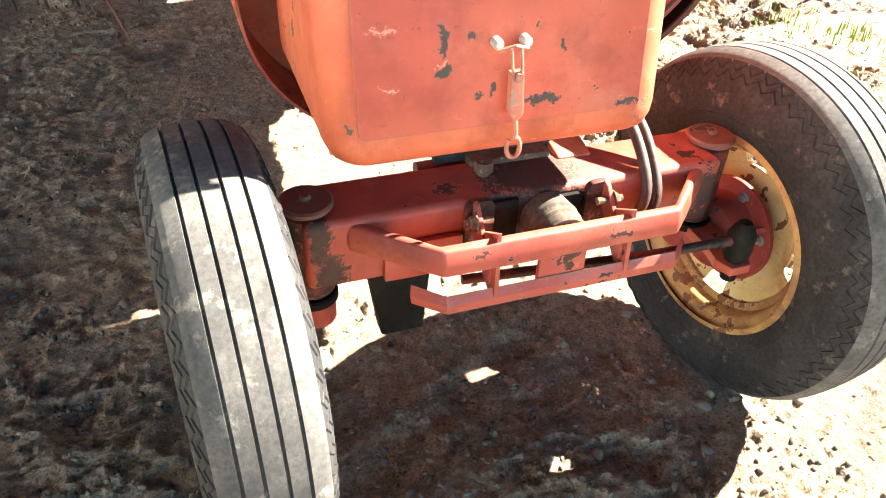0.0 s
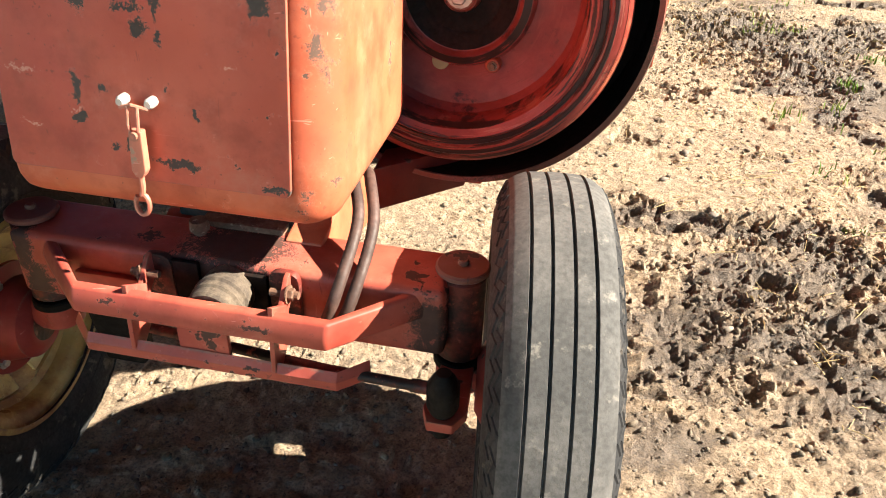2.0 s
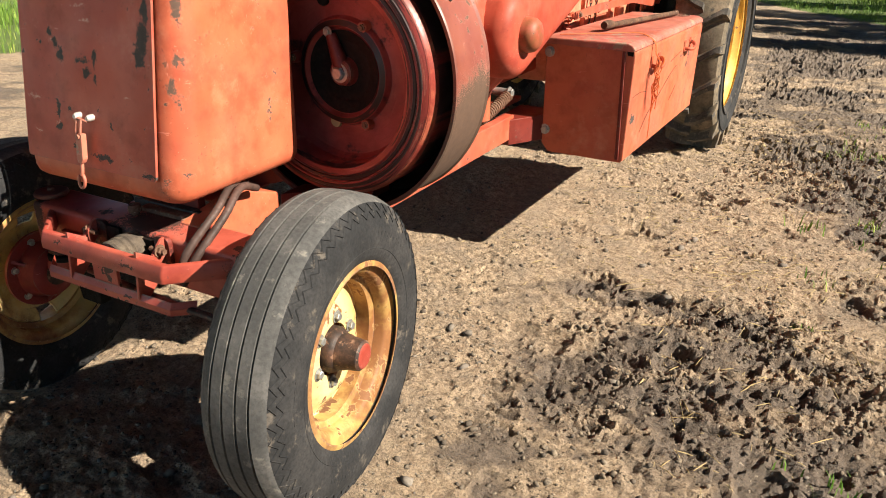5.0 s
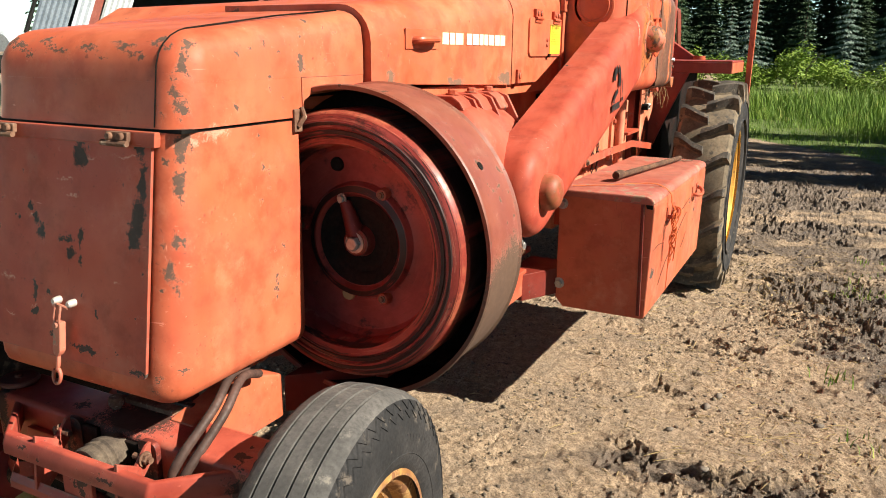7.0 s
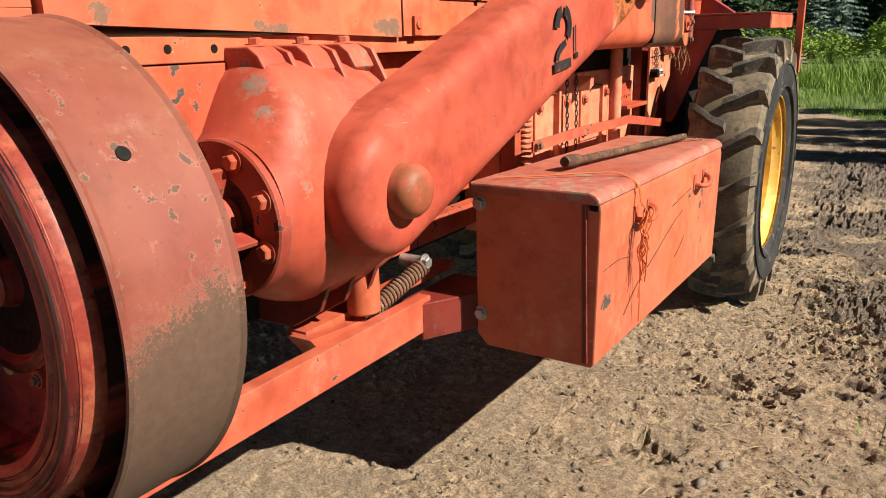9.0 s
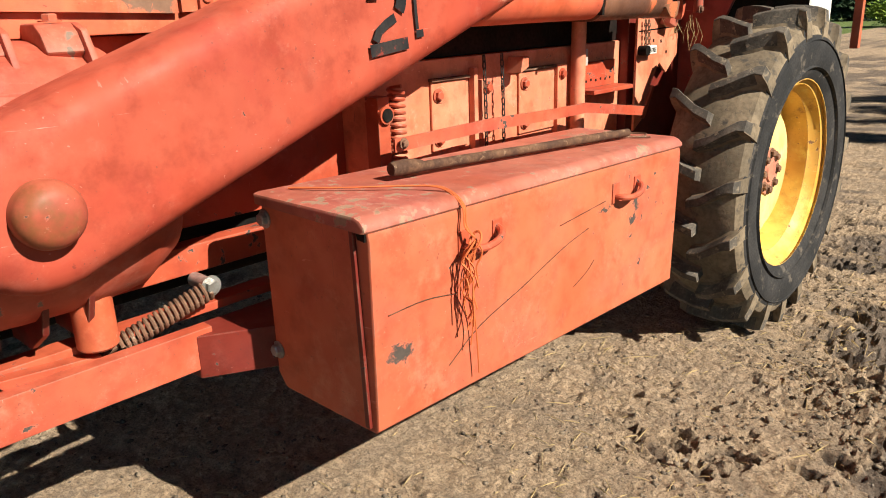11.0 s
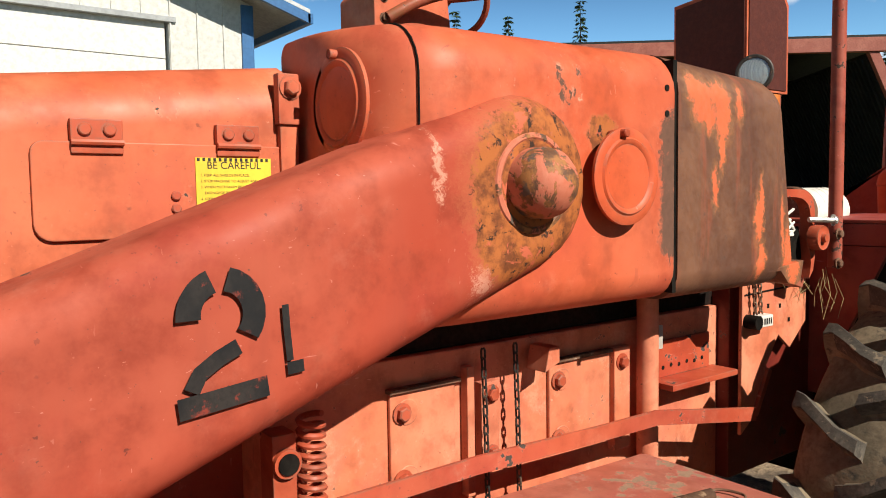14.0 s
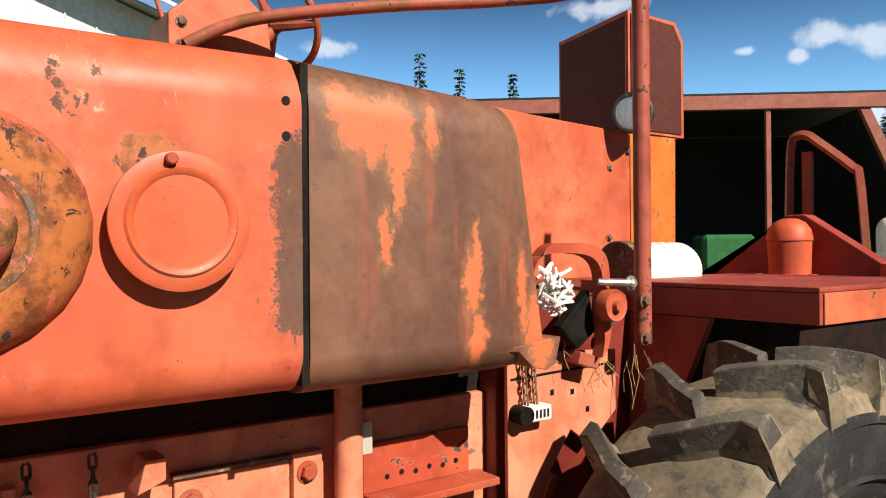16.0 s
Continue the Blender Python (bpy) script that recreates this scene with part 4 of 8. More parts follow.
def tractor_wheel(cx, s):
    wy, wz = 5.53, 0.70
    disc = fresh()
    d = cx + s * 0.025
    lathe(disc, [(0, d + s * 0.012), (0.13, d + s * 0.012), (0.15, d + s * 0.004), (0.27, d - s * 0.002), (0.31, d - s * 0.03), (0.345, d - s * 0.05), (0.365, d - s * 0.05), (0.365, d - s * 0.06), (0.34, d - s * 0.06), (0.30, d - s * 0.04), (0.26, d - s * 0.014), (0, d - s * 0.012)], "x", (wy, wz), 64)
    wheel = part("rear_wheel", disc, yellow_disc_lit, baler, "rear wheel disc, its yellow paled for sunlight")
    rim = fresh()
    half = [(0.425, 0.152), (0.437, 0.148), (0.437, 0.138), (0.405, 0.130), (0.395, 0.105), (0.372, 0.085), (0.366, 0.0)]
    outer = half + [(r, -x) for r, x in half[::-1]]
    lathe(rim, [(r, cx + x) for r, x in outer + [(r - 0.008, x) for r, x in outer[::-1]]], "x", (wy, wz), 96, closed=True)
    part("rim", rim, yellow_rim, wheel)
    tyre = fresh()
    side = [(0.418, 0.150), (0.445, 0.168), (0.50, 0.182), (0.56, 0.185), (0.605, 0.176), (0.640, 0.155), (0.662, 0.10), (0.668, 0.0)]
    lathe(tyre, [(r, cx - x) for r, x in side] + [(r, cx + x) for r, x in side[-2::-1]], "x", (wy, wz), 110)
    for e in (-1, 1):
        for r in (0.47, 0.585):
            lathe(tyre, [(r - 0.006, cx + e * 0.175), (r, cx + e * 0.187), (r + 0.006, cx + e * 0.176)], "x", (wy, wz), 96)
    # lugs: curved bars from the middle to the shoulder, set in turn on both sides
    n = 19
    for e in (-1, 1):
        for k in range(n):
            w0 = 2 * math.pi * (k + (0.5 if e > 0 else 0.0)) / n
            rings = []
            for j, (u, base, top, wid) in enumerate(((-0.08, 0.650, 0.722, 0.019), (0.25, 0.650, 0.730, 0.018), (0.55, 0.645, 0.730, 0.018), (0.80, 0.630, 0.726, 0.020), (0.96, 0.600, 0.716, 0.024), (1.01, 0.560, 0.668, 0.027), (1.03, 0.53, 0.600, 0.030))):
                x = cx + e * u * 0.176
                a = w0 + 0.02 - 0.17 * max(u, 0) ** 1.3 + 0.05 * max(u - 0.75, 0) / 0.3
                ring = []
                for r, t in ((base, -1.9), (base + 0.35 * (top - base), -1.15), (top - 0.004, -1.0), (top, -0.85), (top, 0.85), (top - 0.004, 1.0), (base + 0.35 * (top - base), 1.15), (base, 1.9)):
                    aa = a + t * wid / r
                    ring.append((x, wy + r * math.cos(aa), wz + r * math.sin(aa)))
                rings.append(ring)
            loft(tyre, rings)
    for f in tyre.faces:
        c = f.calc_center_median()
        r = math.hypot(c.y - wy, c.z - wz)
        f.material_index = 1 if r < 0.60 else (2 if r > 0.69 else 0)
    part("tyre", tyre, [tyre_mud, tyre_dark, tyre_lug], wheel, "deep-lugged tractor tyre caked with dry mud", 30)
    hub = fresh()
    lathe(hub, [(0, d + s * 0.03), (0.045, d + s * 0.03), (0.05, d + s * 0.022), (0.105, d + s * 0.02), (0.11, d + s * 0.012)], "x", (wy, wz), 36)
    part("hub_cap", hub, hub_pink, wheel, "pale red hub plate")
    for k in range(8):
        w = math.pi / 4 * k
        nut = fresh()
        bolt(nut, "x", (wy + 0.085 * math.cos(w), wz + 0.085 * math.sin(w)), d + s * 0.02, 0.017, s)
        part("wheel_nut", nut, rusty_steel, wheel)
    return wheel


tractor_wheel(1.435, 1)
tractor_wheel(-0.195, -1)


# front axle
def front_axle():
    bm = fresh()
    box(bm, 0.152, 1.060, 1.105, 1.250, 0.540, 0.695, 0.016, 3)
    axle = part("front_axle", bm, axle_paint, baler, "red box-section front axle beam")
    for x, y, s in ((0.170, 1.170, -1), (1.078, 1.186, 1)):
        k = fresh()
        cyl(k, "z", (x, y), 0.047, 0.50, 0.694, 28, bev=0.005)
        part("king_pin_housing", k, greasy_red, axle)
        c = fresh()
        cyl(c, "z", (x, y), 0.053, 0.698, 0.713, 32, bev=0.004)
        cyl(c, "z", (x, y), 0.011, 0.712, 0.722, 14, bev=0.003)
        part("king_pin_cap", c, red_rusted_cap, axle, "dark greasy cap with a bolt")
        n = fresh()
        cyl(n, "z", (x, y), 0.052, 0.474, 0.496, 28, bev=0.004)
        part("bearing_ring", n, black_iron, axle, "black greasy bearing ring")
        n = fresh()
        cyl(n, "z", (x, y), 0.046, 0.425, 0.474, 24)
        tube(n, smooth_path([(x, y, 0.45), (x + s * 0.03, y, 0.445), (x + s * 0.08, y, 0.45), (x + s * 0.13, y, 0.452)], 4), [0.046] * 5 + [0.042] * 4 + [0.04] * 4, 18)
        part("steering_knuckle", n, axle_paint if s < 0 else red_flange_shade, axle)
    # steering arm, tie rod and ball joint
    a = fresh()
    prism(a, [(1.115, 1.18), (1.125, 1.02), (1.105, 0.98), (1.055, 0.98), (1.04, 1.02), (1.05, 1.07), (1.05, 1.17)], "z", 0.468, 0.492, 0.004)
    part("steering_arm", a, axle_paint, axle)
    j = fresh()
    lathe(j, [(0, 0.44), (0.018, 0.44), (0.02, 0.495), (0.024, 0.498), (0.031, 0.515), (0.031, 0.562), (0.022, 0.58), (0.014, 0.592), (0, 0.594)], "z", (1.080, 1.01), 20)
    part("ball_joint", j, black_iron, axle)
    r = fresh()
    tube(r, [(1.05, 1.01, 0.548), (0.85, 1.01, 0.553), (0.45, 1.06, 0.54)], 0.0105, 14)
    cyl(r, "x", (1.01, 0.549), 0.013, 1.02, 1.05, 16)
    part("tie_rod", r, greasy_red, axle, "thin greasy tie rod")
    # pivot and pads on the beam
    p = fresh()
    lathe(p, [(0.0, 1.10), (0.052, 1.10), (0.054, 1.07), (0.056, 1.055), (0.052, 1.05), (0.054, 1.035), (0.050, 1.03), (0.052, 1.012), (0.048, 1.005), (0.040, 1.004), (0.038, 1.012), (0.0, 1.012)], "y", (0.636, 0.640), 32)
    part("axle_pivot", p, caked_mud, axle, "axle pivot bush caked with dark mud")
    p = fresh()
    lathe(p, [(0.030, 0.9955), (0.036, 0.994), (0.038, 0.9985)], "y", (0.636, 0.640), 24, 190, 300)
    part("bare_arc", p, bright_steel, axle, "bare steel crescent on the pivot")
    for x, lean_ in ((0.492, -0.012), (0.752, 0.010)):
        g = fresh()
        prism(g, rr(x - 0.030, x + 0.030, 0.575, 0.702, 0.01, 0.01, 0.02, 0.02, 3), "y", 1.088, 1.1045, 0.003)
        part("bracket_pad", g, greasy_red, axle, "greasy pad welded to the beam")
        g = fresh()
        prism(g, [(1.090, 0.705), (1.076, 0.700), (0.992, 0.610), (0.992, 0.575), (1.012, 0.575), (1.090, 0.655)], "x", x + lean_ - 0.005, x + lean_ + 0.005, 0.002)
        part("bumper_bracket", g, axle_paint, axle)
        b = fresh()
        bolt(b, "x", (1.066, 0.672), x + lean_ + (0.006 if lean_ > 0 else -0.006), 0.013, 1 if lean_ > 0 else -1)
        part("bolt", b, rusty_steel, axle)
        b = fresh()
        cyl(b, "x", (1.066, 0.672), 0.008, x + lean_ - 0.028, x + lean_ + 0.028, 10)
        part("clevis_pin", b, rusty_steel, axle)
    lip = fresh()
    box(lip, 0.30, 0.46, 1.088, 1.104, 0.545, 0.63, 0.004)
    part("axle_pad", lip, axle_paint, axle)
    for x0, x1, z0, z1 in ((0.505, 0.575, 0.56, 0.69), (0.665, 0.715, 0.57, 0.68)):
        lip = fresh()
        box(lip, x0, x1, 1.092, 1.104, z0, z1, 0.003)
        part("grease_plate", lip, grime_shade, axle, "black greasy wear plate")
    lip = fresh()
    lathe(lip, [(0.0, 0.995), (0.034, 0.995), (0.038, 1.0), (0.038, 1.014), (0.0, 1.014)], "y", (0.636, 0.640), 28)
    part("pivot_core", lip, black_iron, axle)
    for x, y in ((0.535, 1.19),):
        lip = fresh()
        cyl(lip, "z", (x, y), 0.013, 0.685, 0.705, 14)
        lathe(lip, [(0.0, 0.727), (0.018, 0.727), (0.02, 0.715), (0.02, 0.705), (0.0, 0.705)], "z", (x, y), 14)
        part("grease_fitting", lip, rusty_steel, axle)
    lip = fresh()
    box(lip, 0.455, 0.735, 1.255, 1.285, 0.69, 0.715, 0.004)
    part("stop_bar", lip, dark_steel, axle, "oily dark stop bar over the beam")
    lip = fresh()
    cyl(lip, "x", (1.275, 0.665), 0.024, 0.42, 0.56, 18)
    part("pivot_tube", lip, axle_paint, axle)
    # front bumper: two bars
    for z, hgt, pts in ((0.656, 0.027, [(0.232, 1.10), (0.379, 0.972), (0.872, 0.972), (1.028, 1.115)]), (0.558, 0.0185, [(0.333, 1.022), (0.388, 0.972), (0.888, 0.972), (0.938, 1.018)])):
        b = fresh()
        rings = []
        for i, (x, y) in enumerate(pts):
            nx, ny = 0.0, 1.0
            if i == 0:
                nx, ny = 0.65, 0.76
            if i == len(pts) - 1:
                nx, ny = -0.65, 0.76
            t = 0.030 if hgt > 0.025 else 0.010
            rings.append([(x, y, z - hgt), (x - nx * 0.004, y, z), (x + nx * 0.004, y + 0.010, z + hgt), (x + nx * t, y + ny * t, z + hgt), (x + nx * t, y + ny * t, z - hgt)])
        loft(b, rings)
        rounded(b, 0.006, 2)
        part("bumper_bar", b, axle_paint, axle, "bent red bumper bar, scraped")
    s = fresh()
    box(s, 0.577, 0.678, 0.984, 0.996, 0.55, 0.665, 0.003)
    part("bumper_plate", s, axle_paint, axle)
    for x in (0.487, 0.768):
        f = fresh()
        prism(f, [(0.985, 0.70), (0.972, 0.56), (0.985, 0.53), (1.06, 0.60), (1.05, 0.66)], "x", x - 0.005, x + 0.005, 0.002)
        part("bumper_web", f, axle_paint, axle)
    # cast counterweight that hangs behind the axle
    w = fresh()
    prism(w, [(0.275, 0.54), (0.405, 0.54), (0.392, 0.375), (0.300, 0.375)], "y", 1.115, 1.16, 0.006)
    part("hanging_bracket", w, black_iron, axle)
    # hoses
    for o, pts in enumerate(([(0.795, 1.40, 0.78), (0.83, 1.30, 0.80), (0.866, 1.20, 0.765), (0.858, 1.085, 0.680), (0.832, 1.065, 0.60)], [(0.82, 1.42, 0.76), (0.86, 1.31, 0.80), (0.896, 1.20, 0.755), (0.886, 1.085, 0.665), (0.853, 1.060, 0.59)])):
        h = fresh()
        tube(h, smooth_path(pts, 7), 0.0118, 14)
        part("hydraulic_hose", h, rubber_hose, axle, "perished rubber hose")
    return axle


front_axle()

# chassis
# inner rail, mounts and brackets: shade underneath put into their dark red
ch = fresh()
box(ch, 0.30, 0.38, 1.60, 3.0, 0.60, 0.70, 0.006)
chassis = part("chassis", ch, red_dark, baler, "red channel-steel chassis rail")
c2 = fresh()
prism(c2, [(1.20, 0.575), (1.555, 0.565), (1.555, 0.70), (1.42, 0.745), (1.20, 0.70)], "x", 0.71, 0.79, 0.008)
part("axle_carrier", c2, red_paint, chassis)
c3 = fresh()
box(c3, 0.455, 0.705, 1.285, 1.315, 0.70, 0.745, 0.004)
part("engine_mount", c3, red_dark, chassis, "engine mount, its red darkened for shade under the hood")
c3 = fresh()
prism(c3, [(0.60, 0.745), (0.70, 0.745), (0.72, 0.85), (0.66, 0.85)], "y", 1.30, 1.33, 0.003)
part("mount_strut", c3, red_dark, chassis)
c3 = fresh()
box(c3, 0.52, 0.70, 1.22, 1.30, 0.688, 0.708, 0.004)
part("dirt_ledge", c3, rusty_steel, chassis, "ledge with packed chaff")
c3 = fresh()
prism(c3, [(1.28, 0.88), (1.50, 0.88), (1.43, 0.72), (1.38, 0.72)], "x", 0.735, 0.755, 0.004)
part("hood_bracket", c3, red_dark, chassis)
c4 = fresh()
box(c4, 0.985, 1.03, 1.75, 2.93, 0.585, 0.695, 0.004)
part("side_rail", c4, red_dusty, chassis)
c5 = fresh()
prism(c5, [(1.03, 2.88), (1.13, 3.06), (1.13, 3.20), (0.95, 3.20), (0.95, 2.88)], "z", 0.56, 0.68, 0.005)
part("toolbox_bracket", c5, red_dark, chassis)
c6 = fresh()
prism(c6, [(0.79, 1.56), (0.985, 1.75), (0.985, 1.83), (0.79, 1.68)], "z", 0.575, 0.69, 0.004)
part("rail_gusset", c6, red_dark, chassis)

# ---- the baler: hood and body ----
DOOR_MARKS = []


def door_mark(x, z, rx, rz):
    DOOR_MARKS.append((at_baler(x, 1.09, z), (U * rx, 0.2, U * rz)))


for q in ((0.385, 1.235, 0.012, 0.012), (0.405, 1.205, 0.013, 0.018), (0.425, 1.175, 0.014, 0.02), (0.515, 1.165, 0.028, 0.006), (0.565, 1.178, 0.010, 0.022), (0.53, 1.135, 0.015, 0.017), (0.565, 1.125, 0.008, 0.018), (0.40, 1.03, 0.009, 0.028), (0.405, 0.975, 0.011, 0.011), (0.455, 1.03, 0.008, 0.009), (0.75, 1.24, 0.022, 0.05), (0.765, 1.32, 0.012, 0.05), (0.74, 1.19, 0.02, 0.03), (0.585, 0.91, 0.045, 0.008), (0.56, 1.37, 0.028, 0.035), (0.755, 1.40, 0.016, 0.03), (0.77, 0.885, 0.03, 0.007), (0.465, 0.93, 0.006, 0.01), (0.49, 0.935, 0.005, 0.008), (0.62, 1.0, 0.007, 0.009)):
    door_mark(*q)
door_paint = paint("red_door_paint", (0.40, 0.070, 0.038), (0.47, 0.105, 0.06), chips=0.66, dust=0.3, marks=DOOR_MARKS, pale_marks=[(at_baler(x, 1.09, z), (U * a, 0.2, 0.0035)) for x, z, a in ((0.71, 1.375, 0.05), (0.535, 1.275, 0.03), (0.393, 1.205, 0.022), (0.30, 1.05, 0.028), (0.31, 0.955, 0.02), (0.59, 1.36, 0.022), (0.513, 1.31, 0.03), (0.69, 1.085, 0.016), (0.40, 0.99, 0.01))])


latch_paint = paint("scuffed_latch_paint", (0.38, 0.085, 0.05), (0.47, 0.17, 0.11), chip=(0.20, 0.13, 0.09), chips=0.60, dust=0.5)
HOOD_CHIPS = [(at_baler(0.835, 1.12, z), (0.02, 0.04, r)) for z, r in ((1.56, 0.05), (1.48, 0.06), (1.38, 0.05), (1.30, 0.05), (1.19, 0.03), (1.09, 0.04))]
HOOD_CHIPS += [(at_baler(0.86, 1.13, 0.885), (0.03, 0.03, 0.008)), (at_baler(0.24, 1.10, 0.885), (0.01, 0.03, 0.01))]
HOOD_CHIPS += [(at_baler(0.24 + 0.031 * k, 1.085 + 0.012 * (k % 3), 1.590 + 0.012 * ((k * 7) % 4)), (0.022 + 0.012 * (k % 4), 0.05, 0.004 + 0.003 * (k % 3))) for k in range(19)]
HOOD_CHIPS += [(at_baler(0.866, 1.25 + 0.05 * k, 1.60 + 0.012 * (k % 3)), (0.03, 0.018, 0.006)) for k in range(4)]
HOOD_CHIPS = [((x, y + U * 0.148 * (z / U - 0.877), z), (0.62 * r[0], 0.45 * r[1], 0.62 * r[2])) for (x, y, z), r in HOOD_CHIPS]
_rnd = random.Random(77)
HOOD_CHIPS += [(at_baler(0.815 + _rnd.uniform(-0.014, 0.03), 1.12 + 0.148 * (z - 0.877), z), (_rnd.uniform(0.006, 0.016), 0.03, _rnd.uniform(0.010, 0.035))) for z in (1.62, 1.585, 1.55, 1.505, 1.46, 1.40, 1.37, 1.33, 1.18, 1.12, 0.86)]
HOOD_PALE = [(at_baler(0.85, 1.17, 1.41), (0.03, 0.07, 0.012)), (at_baler(0.862, 1.27, 1.425), (0.03, 0.04, 0.014)), (at_baler(0.85, 1.12, 1.61), (0.03, 0.05, 0.02))]
hood_paint = paint("hood_paint", RED, RED_FADED, chip=(0.060, 0.036, 0.026), chips=0.68, dust=0.25, marks=HOOD_CHIPS, pale_marks=HOOD_PALE)


def lean(bm):
    """The hood's front leans back towards its top."""
    for v in bm.verts:
        v.co.y += 0.148 * (v.co.z - 0.877) * min(1.0, max(0.0, (1.6 - v.co.y) / 0.45))
    return bm


def hood():
    lower = fresh()
    rings = []
    for z, inset in ((0.800, 0.050), (0.805, 0.030), (0.818, 0.012), (0.838, 0.003), (0.86, 0.0), (1.0, 0.0), (1.2, 0.0), (1.43, 0.0)):
        rings.append([(x, y, z) for x, y in rr(0.205, 0.862, 1.088, 1.585, 0.075, 0.075, 0.012, 0.012, 7, inset)])
    loft(lower, rings)
    low = part("lower_hood", lean(lower), hood_paint, baler, "faded red lower hood with rounded corners")
    door = fresh()
    b = fresh()
    pts = rr(0.252, 0.788, 0.872, 1.405, 0.012, 0.012, 0.012, 0.012, 4)
    prism(b, pts, "y", 1.0745, 1.0835, 0.0025)
    merge(door, b)
    part("front_door", lean(door), door_paint, low, "chipped red sheet-metal front door with a latch")
    strip = fresh()
    box(strip, 0.235, 0.80, 1.071, 1.090, 1.398, 1.432, 0.003)
    part("hinge_strip", lean(strip), red_dusty, low)
    for x in (0.305, 0.695):
        h = fresh()
        box(h, x - 0.034, x + 0.034, 1.058, 1.0705, 1.408, 1.430, 0.003)
        tube(h, [(x - 0.04, 1.054, 1.405), (x + 0.04, 1.054, 1.405)], 0.007, 10)
        for o in (-0.018, 0.018):
            cyl(h, "y", (x + o, 1.420), 0.009, 1.048, 1.059, 12, bev=0.002)
        part("hinge", lean(h), rusty_steel, low, "small rusty hinge")
    # over-centre latch with a hook
    l = fresh()
    for x in (0.4945, 0.5465):
        l = fresh()
        lathe(l, [(0, 1.054), (0.006, 1.054), (0.0095, 1.060), (0.0095, 1.076)], "y", (x, 1.017), 14)
        part("latch_bolt", lean(l), pale_plate, low)
    l = fresh()
    tube(l, [(0.4945, 1.056, 1.008), (0.5205, 1.048, 1.017), (0.5465, 1.056, 1.008)], 0.0035, 8)
    for o in (-0.009, 0.009):
        tube(l, [(0.522 + o, 1.048, 1.014), (0.523 + o, 1.044, 0.985), (0.524 + o * 0.6, 1.046, 0.962)], 0.003, 8)
    prism(l, [(0.512, 0.975), (0.536, 0.975), (0.538, 0.905), (0.531, 0.893), (0.518, 0.893), (0.511, 0.905)], "y", 1.042, 1.060, 0.003)
    cyl(l, "y", (0.524, 0.968), 0.007, 1.036, 1.046, 10)
    tube(l, smooth_path([(0.524, 1.050, 0.897), (0.526, 1.048, 0.872), (0.523, 1.048, 0.858)], 4), 0.005, 8)
    tube(l, [(0.522 + 0.013 * math.cos(w), 1.048, 0.842 + 0.019 * math.sin(w)) for w in [radians(100 - 330 * k / 14) for k in range(15)]], 0.0045, 8)
    part("latch", lean(l), latch_paint, low, "pale scuffed red over-centre latch with a hook")

    upper = fresh()
    rings = []
    for z, inset in ((1.438, 0.0), (1.54, 0.0)):
        rings.append([(x, y, z) for x, y in rr(0.205, 0.865, 1.083, 1.60, 0.075, 0.075, 0.006, 0.006, 7, inset)])
    loft(upper, rings)
    rings = []
    for z, inset in ((1.5401, 0.0), (1.575, 0.0), (1.600, 0.006), (1.620, 0.018), (1.636, 0.038), (1.645, 0.062), (1.648, 0.085)):
        ring = []
        for x, y in rr(0.205, 0.865, 1.083, 1.90, 0.075, 0.075, 0.004, 0.004, 7, inset):
            y = 1.90 if y > 1.8 else y
            ring.append((x, y, z + 0.095 * max(0.0, y - 1.1) * min(1.0, (z - 1.54) / 0.06)))
        rings.append(ring)
    loft(upper, rings)
    skirt = fresh()
    prism(skirt, [(1.601, 1.45), (1.607, 1.478), (1.64, 1.494), (1.90, 1.50), (1.90, 1.5395), (1.601, 1.5395)], "x", 0.40, 0.8648, 0.002)
    up = part("upper_hood", lean(upper), hood_paint, baler, "faded red upper hood, worn at its corner")
    seam = fresh()
    tube(seam, [(0.787, y, z + 0.095 * max(0.0, y - 1.1) * min(1.0, (z - 1.54) / 0.06)) for y, z in ((1.0828, 1.442), (1.0828, 1.575), (1.0885, 1.6005), (1.1005, 1.6205), (1.1205, 1.6365), (1.1445, 1.6455), (1.168, 1.6485), (1.6, 1.6485), (1.88, 1.6485))], 0.0022, 6)
    part("panel_seam", lean(seam), black_iron, up, "dark seam between hood panels")
    gap = fresh()
    box(gap, 0.212, 0.858, 1.092, 1.58, 1.4295, 1.4385, 0.0)
    part("hood_gap", lean(gap), black_iron, up)
    part("hood_skirt", skirt, hood_paint, up)
    a = fresh()
    box(a, 0.862, 0.872, 1.545, 1.585, 1.40, 1.46, 0.003)
    tube(a, [(0.872, 1.56, 1.415), (0.885, 1.575, 1.44), (0.872, 1.58, 1.462)], 0.008, 8)
    part("hood_clip", lean(a), rusty_steel, up)


hood()


def top_z(y):
    return 1.742 + 0.105 * (y - 1.9)


def body_panel(y0, y1, z0, z1=None, x=0.888):
    rings = []
    for y in np.linspace(y0, y1, 4):
        zt = top_z(y)
        ring = [(0.34, y, z0), (x, y, z0 if z1 is None else z0 + (z1 - z0) * (y - y0) / (y1 - y0))]
        ring += [(x - 0.11 + 0.11 * math.cos(w), y, zt - 0.11 + 0.11 * math.sin(w)) for w in [radians(90 * k / 6) for k in range(7)]]
        ring += [(0.34, y, zt)]
        rings.append(ring)
    return loft(fresh(), rings)


